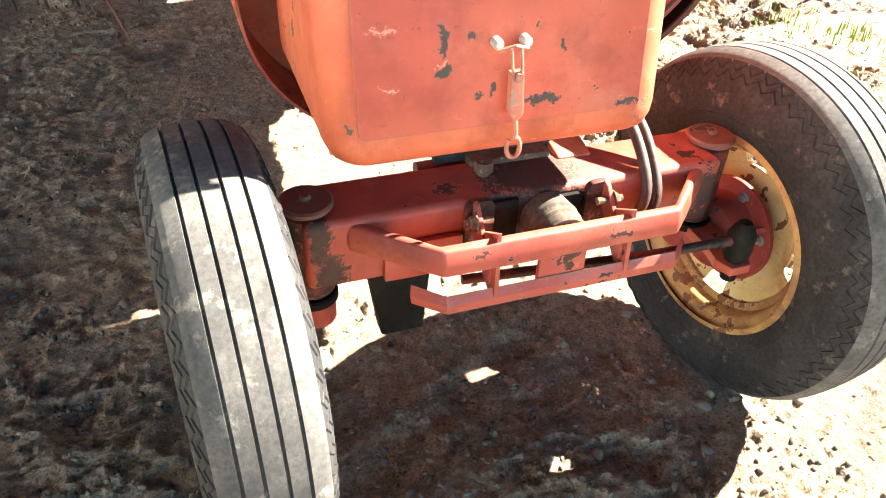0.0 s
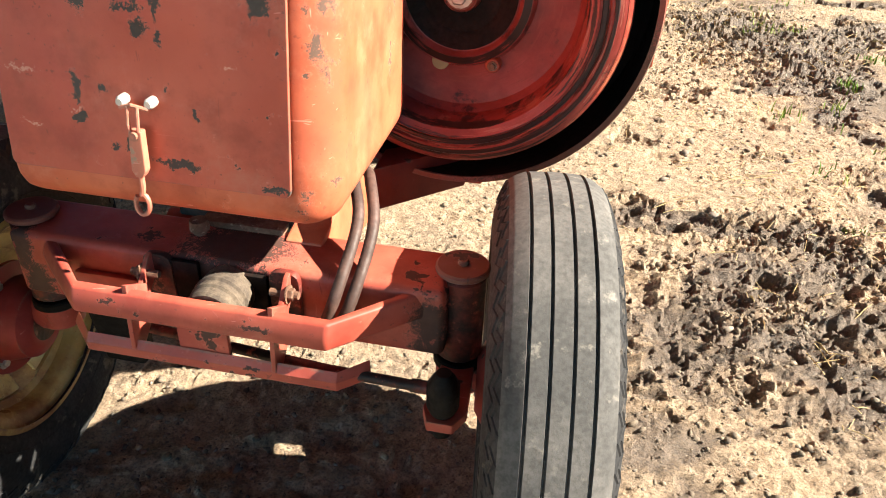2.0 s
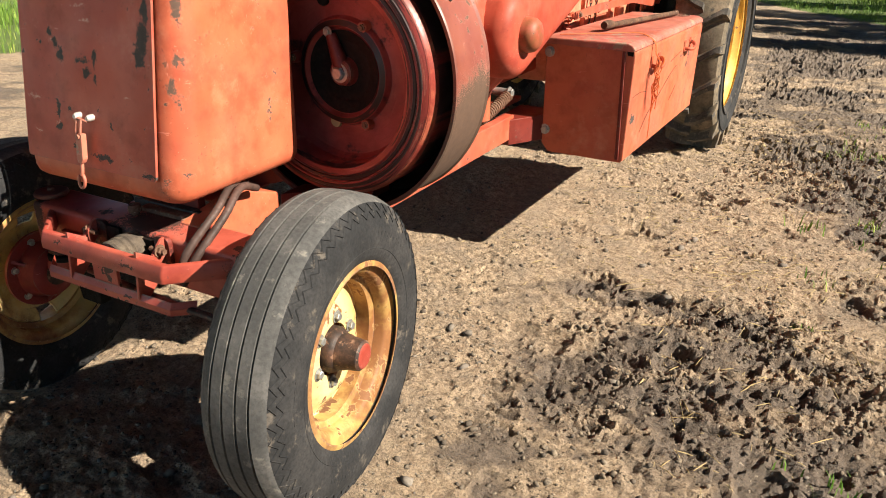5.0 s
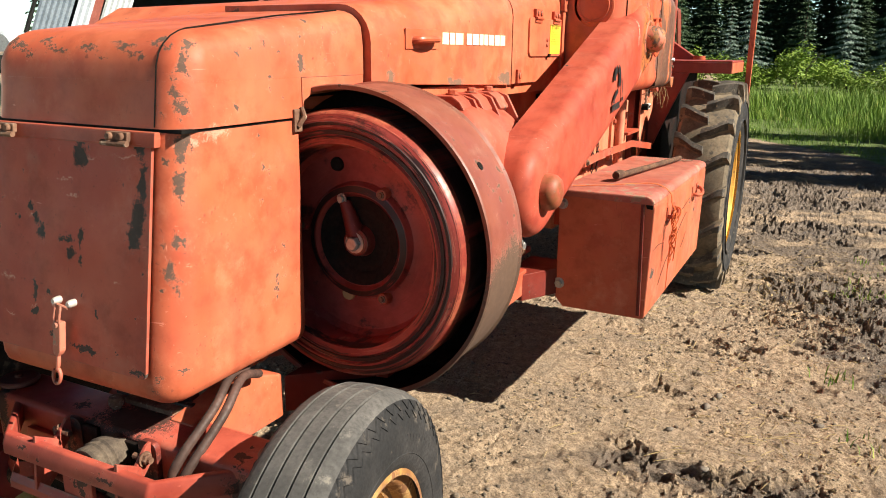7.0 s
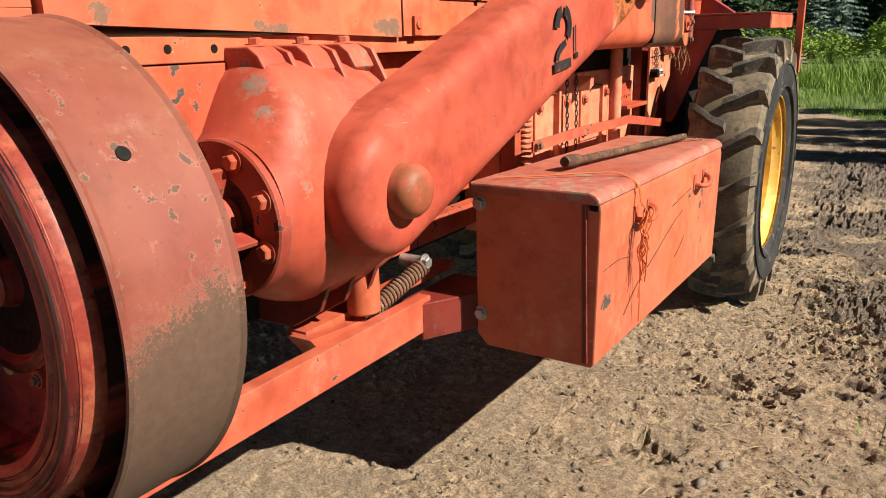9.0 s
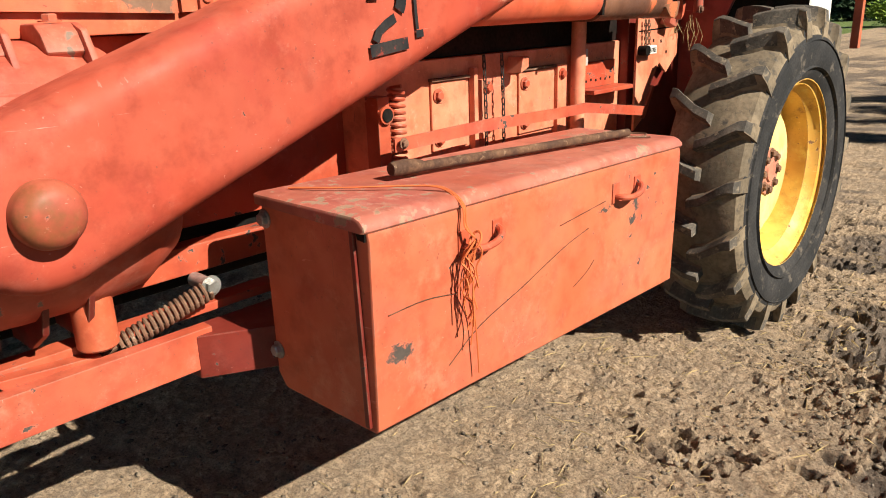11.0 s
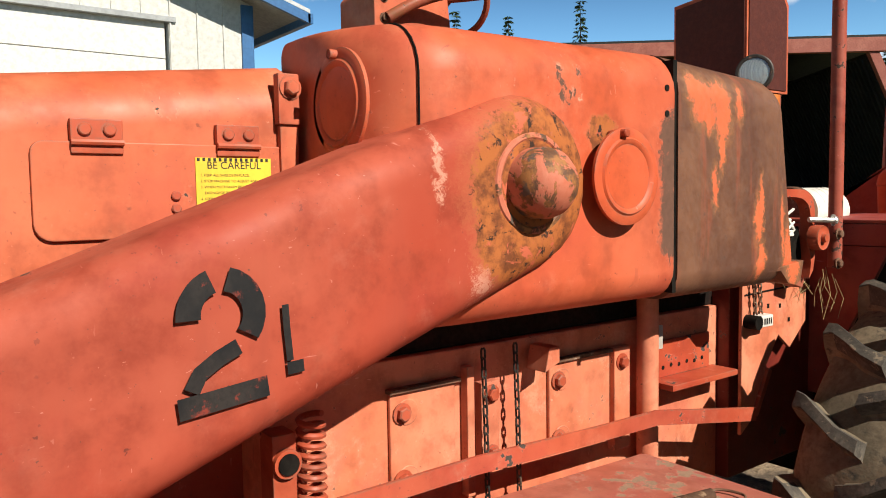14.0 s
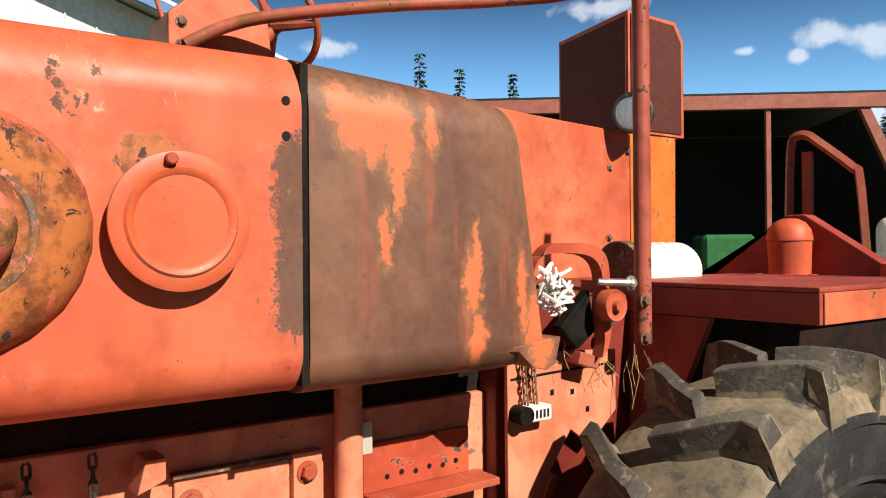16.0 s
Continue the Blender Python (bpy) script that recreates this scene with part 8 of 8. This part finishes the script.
grass_mat = mottled("grass_blades", (0.09, 0.18, 0.018), (0.20, 0.31, 0.035), (0.36, 0.38, 0.10), 0.7, 1.2, 9, 0.001)
bark = mottled("bark", (0.05, 0.035, 0.025), (0.09, 0.065, 0.05), None, 0.95, 5, 40)
stone_mat = mottled("stones", (0.13, 0.108, 0.088), (0.22, 0.185, 0.15), None, 0.9, 9, 90)


def raw_mesh(name, verts, faces, material_, smooth=False):
    data = bpy.data.meshes.new(name)
    data.from_pydata([tuple(v) for v in verts], [], faces)
    data.materials.append(material_)
    if smooth:
        data.shade_smooth()
    data.update()
    return data


def spruce_meshes(h, r, seed, leaf, size=1.0, density=1.0):
    """Trunk with drooping boughs; each bough carries sprays of narrow needle tufts. In metres."""
    rnd = random.Random(seed)
    V, F = [], []
    layers = int(h * 3.2 * density)
    for k in range(layers):
        f = k / layers
        z = h * (0.05 + 0.95 * f)
        reach = r * (1 - f) ** 0.8 * rnd.uniform(0.8, 1.15) + 0.05
        n = max(4, int(11 * (1 - f) + 4))
        for j in range(n):
            a = rnd.uniform(0, 2 * math.pi)
            L = reach * rnd.uniform(0.6, 1.15)
            steps = max(2, int(L / 0.17))
            for s in range(steps):
                q = (s + 0.6) / steps
                d = L * q
                px, py, pz = d * math.cos(a), d * math.sin(a), z - 0.35 * d + 0.12 * q * q * L
                for e in (-1, 1):
                    w = 0.22 * size * (1.15 - 0.6 * q) * rnd.uniform(0.7, 1.3)
                    b = a + e * rnd.uniform(0.5, 1.2)
                    i = len(V)
                    V += [(px, py, pz + 0.03), (px + w * math.cos(b - 0.3), py + w * math.sin(b - 0.3), pz - rnd.uniform(0.02, 0.13)), (px + 1.3 * w * math.cos(b), py + 1.3 * w * math.sin(b), pz - rnd.uniform(0.05, 0.2)), (px + w * math.cos(b + 0.3), py + w * math.sin(b + 0.3), pz - rnd.uniform(0.02, 0.13))]
                    F.append((i, i + 1, i + 2, i + 3))
    crown = raw_mesh("crown", V, F, leaf)
    tb = fresh()
    tube(tb, [(0, 0, -0.1 / U), (0, 0, h * 0.5 / U), (0, 0, h * 0.97 / U)], [0.09 * h / 6 / U, 0.05 * h / 6 / U, 0.01], 8)
    trunk = finish(tb, "trunk", bark, (0, 0, 0))
    return trunk, crown


def plant(meshes, name, at, scale, turn, label, category, group):
    ob = new(name)
    ob.empty_display_size = 0.1
    ob.matrix_world = Matrix.LocRotScale(Vector(at) * U, Euler((0, 0, turn)), (scale, scale, scale))
    tagged(ob, label, category, group)
    for n, d in zip(("trunk", "crown"), meshes):
        c = new(n, d)
        c.parent = ob
    return ob


sets = [spruce_meshes(6.0, 1.7, s, leaf_dark if s == 1 else leaf_blue) for s in (1, 2, 3)]
tall = [spruce_meshes(13.0, 2.1, s, leaf_dark, 1.9, 1.3) for s in (7, 8)]
rng = random.Random(12)
for k in range(15):
    w = rng.uniform(-0.6, 0.6)
    x = -26 + 2.9 * k + w
    y = 60 + rng.uniform(-3, 3) + 0.25 * abs(x)
    plant(sets[k % 3], "spruce_tree", (x, y, 0.0), rng.uniform(0.75, 1.15), rng.uniform(0, 6), "young blue-green spruce at the edge of the yard", "tree", "row of spruces")
for k in range(26):
    x = -20 + 3.3 * k + rng.uniform(-1.5, 1.5)
    plant(tall[k % 2], "tall_spruce", (x, 74 + rng.uniform(-5, 5) , 0.0), rng.uniform(0.8, 1.25), rng.uniform(0, 6), "tall dark spruce of the shelter belt", "tree", "shelter belt")
for k, (x, y, s) in enumerate(((-29, 76, 0.95), (-26, 70, 0.95), (-24.5, 72, 1.1), (-23, 70, 1.0), (-21.5, 71, 1.15), (-13.5, 60, 0.85), (-10.5, 49, 0.8), (-8, 50, 0.9))):
    plant(tall[k % 2], "tall_spruce", (x, y, 0.0), s, k * 1.3, "tall dark spruce of the shelter belt", "tree", "shelter belt")



for k in range(34):
    x = -24 + 2.3 * k + rng.uniform(-1.0, 1.0)
    plant(tall[k % 2], "tall_spruce", (x, 88 + rng.uniform(-5, 5), 0.0), rng.uniform(0.95, 1.35), rng.uniform(0, 6), "tall dark spruce of the shelter belt", "tree", "shelter belt")

slim = spruce_meshes(13.0, 1.0, 17, leaf_dark, 1.3, 1.2)
for k, (x, y, s) in enumerate(((-60, 46.3, 1.52), (-60, 51.3, 1.46), (-60, 58.7, 1.49), (-60, 70, 1.72))):
    plant(slim, "slim_spruce", (x, y, 0.0), s, k * 1.7, "slim dark spruce far beyond the shelter", "tree", "far spruces")

# unseen spruces added along the yard's open side, to block low sky light
for k in range(44):
    y = -34 + 2.4 * k + rng.uniform(-0.8, 0.8)
    plant(tall[k % 2], "tall_spruce", (30 + 3 * (k % 2) + rng.uniform(-1, 1), y, 0.0), rng.uniform(0.8, 1.15), rng.uniform(0, 6), "tall dark spruce of the shelter belt", "tree", "shelter belt")


# a few nearer spruces on the sunny side, whose shade lies across the yard
for k, (x, y, s_) in enumerate(((9.2, 12.0, 0.50), (11.0, 13.4, 0.62), (12.8, 14.6, 0.72), (12.5, 12.2, 0.70), (14.5, 16.0, 0.85), (14.0, 17.8, 0.8))):
    plant(tall[k % 2], "tall_spruce", (x, y, 0.0), s_, k * 1.1, "tall dark spruce of the shelter belt", "tree", "shelter belt")


def leafy_bush(h, r, seed):
    """Stems with many small leaves in loose clumps. In metres."""
    rnd = random.Random(seed)
    V, F = [], []
    for c in range(26):
        a, d = rnd.uniform(0, 6.28), r * math.sqrt(rnd.random())
        cx_, cy_, cz_ = d * math.cos(a), d * math.sin(a), h * rnd.uniform(0.15, 0.95) * (1 - 0.4 * d / r)
        for _ in range(90):
            p = Vector((rnd.gauss(0, 0.16), rnd.gauss(0, 0.16), rnd.gauss(0, 0.13))) + Vector((cx_, cy_, cz_))
            u = Vector((rnd.uniform(-1, 1), rnd.uniform(-1, 1), rnd.uniform(-0.4, 0.6))).normalized() * rnd.uniform(0.05, 0.10)
            w = u.cross(Vector((rnd.uniform(-1, 1), rnd.uniform(-1, 1), 1))).normalized() * u.length * 0.4
            i = len(V)
            V += [p - u, p + w, p + u, p - w]
            F.append((i, i + 1, i + 2, i + 3))
    crown = raw_mesh("crown", V, F, leaf_green)
    tb = fresh()
    for k in range(5):
        a = k * 1.256
        tube(tb, [(0, 0, -0.05), (0.3 * r * math.cos(a), 0.3 * r * math.sin(a), 0.5 * h), (0.7 * r * math.cos(a), 0.7 * r * math.sin(a), 0.9 * h)], [0.02, 0.014, 0.005], 6)
    return finish(tb, "trunk", bark, (0, 0, 0)), crown


bushes = [leafy_bush(1.7, 1.2, 41), leafy_bush(1.3, 1.0, 42)]
for k, (x, y, s) in enumerate(((-3.4, 38, 1.0), (-1.2, 36, 0.9), (0.9, 37, 1.1), (2.9, 35, 0.8), (5.2, 34, 1.0), (-5.8, 40, 1.2), (3.9, 30, 0.7), (1.6, 42, 1.2), (6.8, 31, 0.9), (-2.4, 44, 1.1))):
    plant(bushes[k % 2], "leafy_bush", (x, y, 0.0), s, k * 0.9, "yellow-green leafy bush in rough grass", "bush", "bushes")


def blades(name, spots_, material_, label, category, kind="stuff", seed=3):
    """Tapered, bent grass blades: spots of (x, y, height, spread, count), in drawing units."""
    r = np.random.RandomState(seed)
    V, F = [], []
    counts = np.array([q[4] for q in spots_])
    sx_, sy_, sh_, sp_ = (np.repeat([q[k] for q in spots_], counts) for k in range(4))
    count = int(counts.sum())
    px, py = sx_ + r.normal(0, 1, count) * sp_, sy_ + r.normal(0, 1, count) * sp_
    pz = ground_height(px, py)
    hh = sh_ * r.uniform(0.5, 1.25, count)
    a = r.uniform(0, 2 * math.pi, count)
    lean = hh * r.uniform(0.1, 0.7, count)
    wd = 0.0035 + 0.008 * hh
    for k in range(count):
        dx, dy = math.cos(a[k]), math.sin(a[k])
        sx, sy = -dy * wd[k], dx * wd[k]
        i = len(V)
        V += [((px[k] - sx) * U, (py[k] - sy) * U, (pz[k] - 0.01) * U), ((px[k] + sx) * U, (py[k] + sy) * U, (pz[k] - 0.01) * U), ((px[k] + sx * 0.7 + dx * lean[k] * 0.35) * U, (py[k] + sy * 0.7 + dy * lean[k] * 0.35) * U, (pz[k] + hh[k] * 0.6) * U), ((px[k] - sx * 0.7 + dx * lean[k] * 0.35) * U, (py[k] - sy * 0.7 + dy * lean[k] * 0.35) * U, (pz[k] + hh[k] * 0.6) * U), ((px[k] + dx * lean[k]) * U, (py[k] + dy * lean[k]) * U, (pz[k] + hh[k]) * U)]
        F += [(i, i + 1, i + 2, i + 3), (i + 3, i + 2, i + 4)]
    return tagged(new(name, raw_mesh(name, V, F, material_)), label, category, kind=kind)


gr = np.random.RandomState(5)
meadow = []
for _ in range(2600):
    x, y = gr.uniform(-1.5, 9.5), gr.uniform(9.5, 26)
    if turf_cover(np.array([x]), np.array([y]))[0] > 0.5:
        deep = min(1.0, max(0.0, (y + 1.45 * x - 19.5) / 4.0)) ** 1.3
        meadow.append((x, y, 0.10 + 0.55 * deep * gr.uniform(0.5, 1.2), 0.10 + 0.1 * deep, 14 if deep < 0.3 else 16))
for _ in range(420):
    x, y = gr.uniform(-11, -6.4), gr.uniform(3, 9)
    meadow.append((x, y, 0.16, 0.15, 14))
blades("meadow_grass", meadow, grass_mat, "tall rough green grass at the yard's edge", "grass")
tufts = [(gr.uniform(2.3, 4.6), gr.uniform(1.0, 7.0), gr.uniform(0.02, 0.07), gr.uniform(0.015, 0.06), int(gr.uniform(4, 22))) for _ in range(70)]
tufts += [(3.25, 3.3, 0.07, 0.09, 60), (3.0, 3.9, 0.07, 0.07, 50), (3.5, 3.0, 0.08, 0.10, 60), (2.8, 4.6, 0.06, 0.05, 30)]
blades("grass_tufts", tufts, grass_mat, "sparse green grass tufts in the mud", "grass", seed=9)
dry = [(gr.uniform(1.6, 4.2), gr.uniform(0.5, 6.5), 0.02, gr.uniform(0.03, 0.16), int(gr.uniform(3, 12))) for _ in range(90)]
dry += [(gr.uniform(1.1, 4.0), gr.uniform(2.4, 6.8), 0.006, gr.uniform(0.10, 0.45), int(gr.uniform(10, 30))) for _ in range(60)] + [(2.1, 3.3, 0.015, 0.20, 90), (2.05, 3.15, 0.03, 0.07, 16)]


def litter(name, spots_, material_, label, category, seed):
    """Short straws lying flat."""
    r = np.random.RandomState(seed)
    V, F = [], []
    counts = np.array([q[4] for q in spots_])
    x, y, h, spread = (np.repeat([q[k] for q in spots_], counts) for k in range(4))
    count = int(counts.sum())
    px, py = x + r.normal(0, 1, count) * spread, y + r.normal(0, 1, count) * spread
    a, L = r.uniform(0, math.pi, count), 0.006 + 0.045 * r.uniform(0, 1, count) ** 2.5
    dx, dy = np.cos(a) * L, np.sin(a) * L
    z0 = ground_height(px - dx, py - dy) + 0.006 + h * r.uniform(0, 0.4, count)
    z1 = ground_height(px + dx, py + dy) + 0.006 + h * r.uniform(0, 0.4, count)
    zm = np.maximum((z0 + z1) / 2, ground_height(px, py)) + 0.004
    sx, sy = -np.sin(a) * 0.0011, np.cos(a) * 0.0011
    for k in range(count):
        i = len(V)
        V += [((px[k] - dx[k] - sx[k]) * U, (py[k] - dy[k] - sy[k]) * U, z0[k] * U), ((px[k] - dx[k] + sx[k]) * U, (py[k] - dy[k] + sy[k]) * U, z0[k] * U), ((px[k] + dx[k] + sx[k]) * U, (py[k] + dy[k] + sy[k]) * U, z1[k] * U), ((px[k] + dx[k] - sx[k]) * U, (py[k] + dy[k] - sy[k]) * U, z1[k] * U), (px[k] * U, py[k] * U, zm[k] * U)]
        F += [(i, i + 1, i + 4), (i + 1, i + 2, i + 4), (i + 2, i + 3, i + 4), (i + 3, i, i + 4)]
    return tagged(new(name, raw_mesh(name, V, F, material_)), label, category, kind="stuff")


litter("straw_litter", dry, straw, "pale dry straw scattered on the mud", "straw", 21)


def stones():
    r = np.random.RandomState(8)
    V, F = [], []
    base = bmesh.new()
    bmesh.ops.create_icosphere(base, subdivisions=1, radius=1.0)
    bv = np.array([v.co[:] for v in base.verts])
    bf = [[v.index for v in f.verts] for f in base.faces]
    base.free()
    many = 1500
    sx = np.where(np.arange(many) < 900, r.uniform(-0.6, 1.6, many), r.uniform(1.2, 4.0, many))
    sy = np.where(np.arange(many) < 900, r.uniform(0.2, 2.2, many), r.uniform(0.3, 6.5, many))
    sz = ground_height(sx, sy)
    for k in range(many):
        x, y, z = sx[k], sy[k], sz[k]
        s = 0.003 + 0.008 * r.uniform() ** 3 + (0.016 if r.uniform() < 0.02 else 0)
        q = bv * r.uniform(0.6, 1.25, bv.shape) * s * np.array([1.3, 0.9, 0.6])
        a = r.uniform(0, 6.28)
        q = np.stack([q[:, 0] * math.cos(a) - q[:, 1] * math.sin(a), q[:, 0] * math.sin(a) + q[:, 1] * math.cos(a), q[:, 2]], -1)
        i = len(V)
        V += [tuple(p) for p in (q + np.array([x, y, z + 0.05 * s])) * U]
        F += [tuple(i + n for n in f) for f in bf]
    tagged(new("pebbles", raw_mesh("pebbles", V, F, stone_mat, True)), "small grey pebbles and clods on the mud", "stones", kind="stuff")


stones()

clod_mat, clod_nt, clod_b = material("mud_clods", 0.95)
geo = clod_nt.nodes.new("ShaderNodeNewGeometry")
cv = coords(clod_nt)
clod_col = blend(clod_nt, geo.outputs["Random Per Island"], (0.075, 0.057, 0.042), (0.27, 0.21, 0.145))
clod_col = blend(clod_nt, ramp(clod_nt, fbm(clod_nt, cv, 90, 5, 0.7), 0.35, 0.7), clod_col, (0.07, 0.055, 0.042))
clod_nt.links.new(clod_col, clod_b.inputs["Base Color"])
bump(clod_nt, clod_b, fbm(clod_nt, cv, 150, 4, 0.7), 0.6, 0.004)


def clods():
    """Loose crumbs and clods of mud, thickest where the yard is churned."""
    r = np.random.RandomState(31)
    base = bmesh.new()
    bmesh.ops.create_icosphere(base, subdivisions=1, radius=1.0)
    bv = np.array([v.co[:] for v in base.verts])
    bf = np.array([[v.index for v in f.verts] for f in base.faces])
    base.free()
    n = 150000
    x, y = r.uniform(-0.9, 3.4, n), r.uniform(0.1, 6.2, n)
    keep = r.uniform(0, 1, n) < 0.10 + 0.55 * churn(x, y) + 0.35 * clumps(x, y)
    far = r.uniform(0, 1, n) < np.clip(1.25 - np.abs(x - 1.2) / 3.0, 0.2, 1)
    lump = value_noise(x * 5, y * 5, 91) + 0.5 * r.uniform(0, 1, n) > 0.72
    x, y = x[keep & far & lump], y[keep & far & lump]
    m = len(x)
    z = ground_height(x, y)
    s = 0.0022 + 0.0100 * r.uniform(0, 1, m) ** 4.0
    q = bv[None] * r.uniform(0.6, 1.3, (m, len(bv), 1)) * s[:, None, None] * r.uniform(0.55, 1.5, (m, 1, 3))
    a = r.uniform(0, 6.28, m)
    c, d = np.cos(a)[:, None], np.sin(a)[:, None]
    q = np.stack([q[..., 0] * c - q[..., 1] * d, q[..., 0] * d + q[..., 1] * c, q[..., 2] * 0.8], -1)
    co = (q + np.stack([x, y, z + 0.10 * s], -1)[:, None]) * U
    faces = (bf[None] + (np.arange(m) * len(bv))[:, None, None]).reshape(-1, 3)
    data = bpy.data.meshes.new("mud_clods")
    data.vertices.add(m * len(bv))
    data.vertices.foreach_set("co", co.ravel())
    data.loops.add(faces.size)
    data.loops.foreach_set("vertex_index", faces.ravel())
    data.polygons.add(len(faces))
    data.polygons.foreach_set("loop_start", np.arange(0, faces.size, 3))
    data.polygons.foreach_set("loop_total", np.full(len(faces), 3))
    data.update()
    data.validate()
    data.materials.append(clod_mat)
    tagged(new("mud_clods", data), "loose crumbs and clods of brown mud", "mud", kind="stuff")


clods()

# pale water tank beyond the shelter
tk = fresh()
box(tk, -3.86, -2.3, 17.6, 18.8, 0.35, 2.2, 0.25, 4)
solid("water_tank", tk, white_metal, (-3.1, 18.2, 0.35), "pale plastic water tank on blocks", "tank")
for x in (-3.6, -2.7):
    bk = fresh()
    box(bk, x - 0.1, x + 0.15, 17.7, 18.7, -0.05, 0.345, 0.01)
    solid("timber_block", bk, bark, (x, 18.2, 0), "rough timber block under a tank", "timber", "tank blocks")


def caught_straw():
    """Wisps of hay caught on the rear plate and the rail's foot."""
    r = random.Random(19)
    w = fresh()
    for x, y, z, n, drop in ((1.06, 5.51, 1.36, 8, 0.17), (1.03, 5.42, 1.37, 5, 0.08), (1.02, 5.30, 1.385, 4, 0.05)):
        for _ in range(n):
            a = (x + r.uniform(-0.02, 0.03), y + r.uniform(-0.03, 0.03), z + r.uniform(-0.01, 0.05))
            d = drop * r.uniform(0.4, 1.1)
            b = (a[0] + r.uniform(-0.02, 0.03), a[1] + r.uniform(-0.03, 0.04), a[2] - 0.5 * d)
            c = (b[0] + r.uniform(-0.02, 0.02), b[1] + r.uniform(-0.04, 0.05), a[2] - d)
            tube(w, [a, b, c], 0.0009, 4)
    solid("caught_straw", w, straw, (1.05, 5.48, 1.3), "dry hay wisps caught on the rear plate", "straw")
    t = fresh()
    for _ in range(26):
        c = Vector((1.075 + r.uniform(-0.012, 0.012), 5.20 + r.uniform(-0.035, 0.04), 1.545 + r.uniform(-0.03, 0.04)))
        p = [c + Vector((r.uniform(-0.012, 0.012), r.uniform(-0.035, 0.035), r.uniform(-0.03, 0.03))) for _ in range(4)]
        tube(t, smooth_path(p, 3), 0.0042, 5)
    solid("crumpled_twine", t, white_metal, (1.075, 5.20, 1.53), "crumpled white twine wound on the knotter", "twine")


caught_straw()
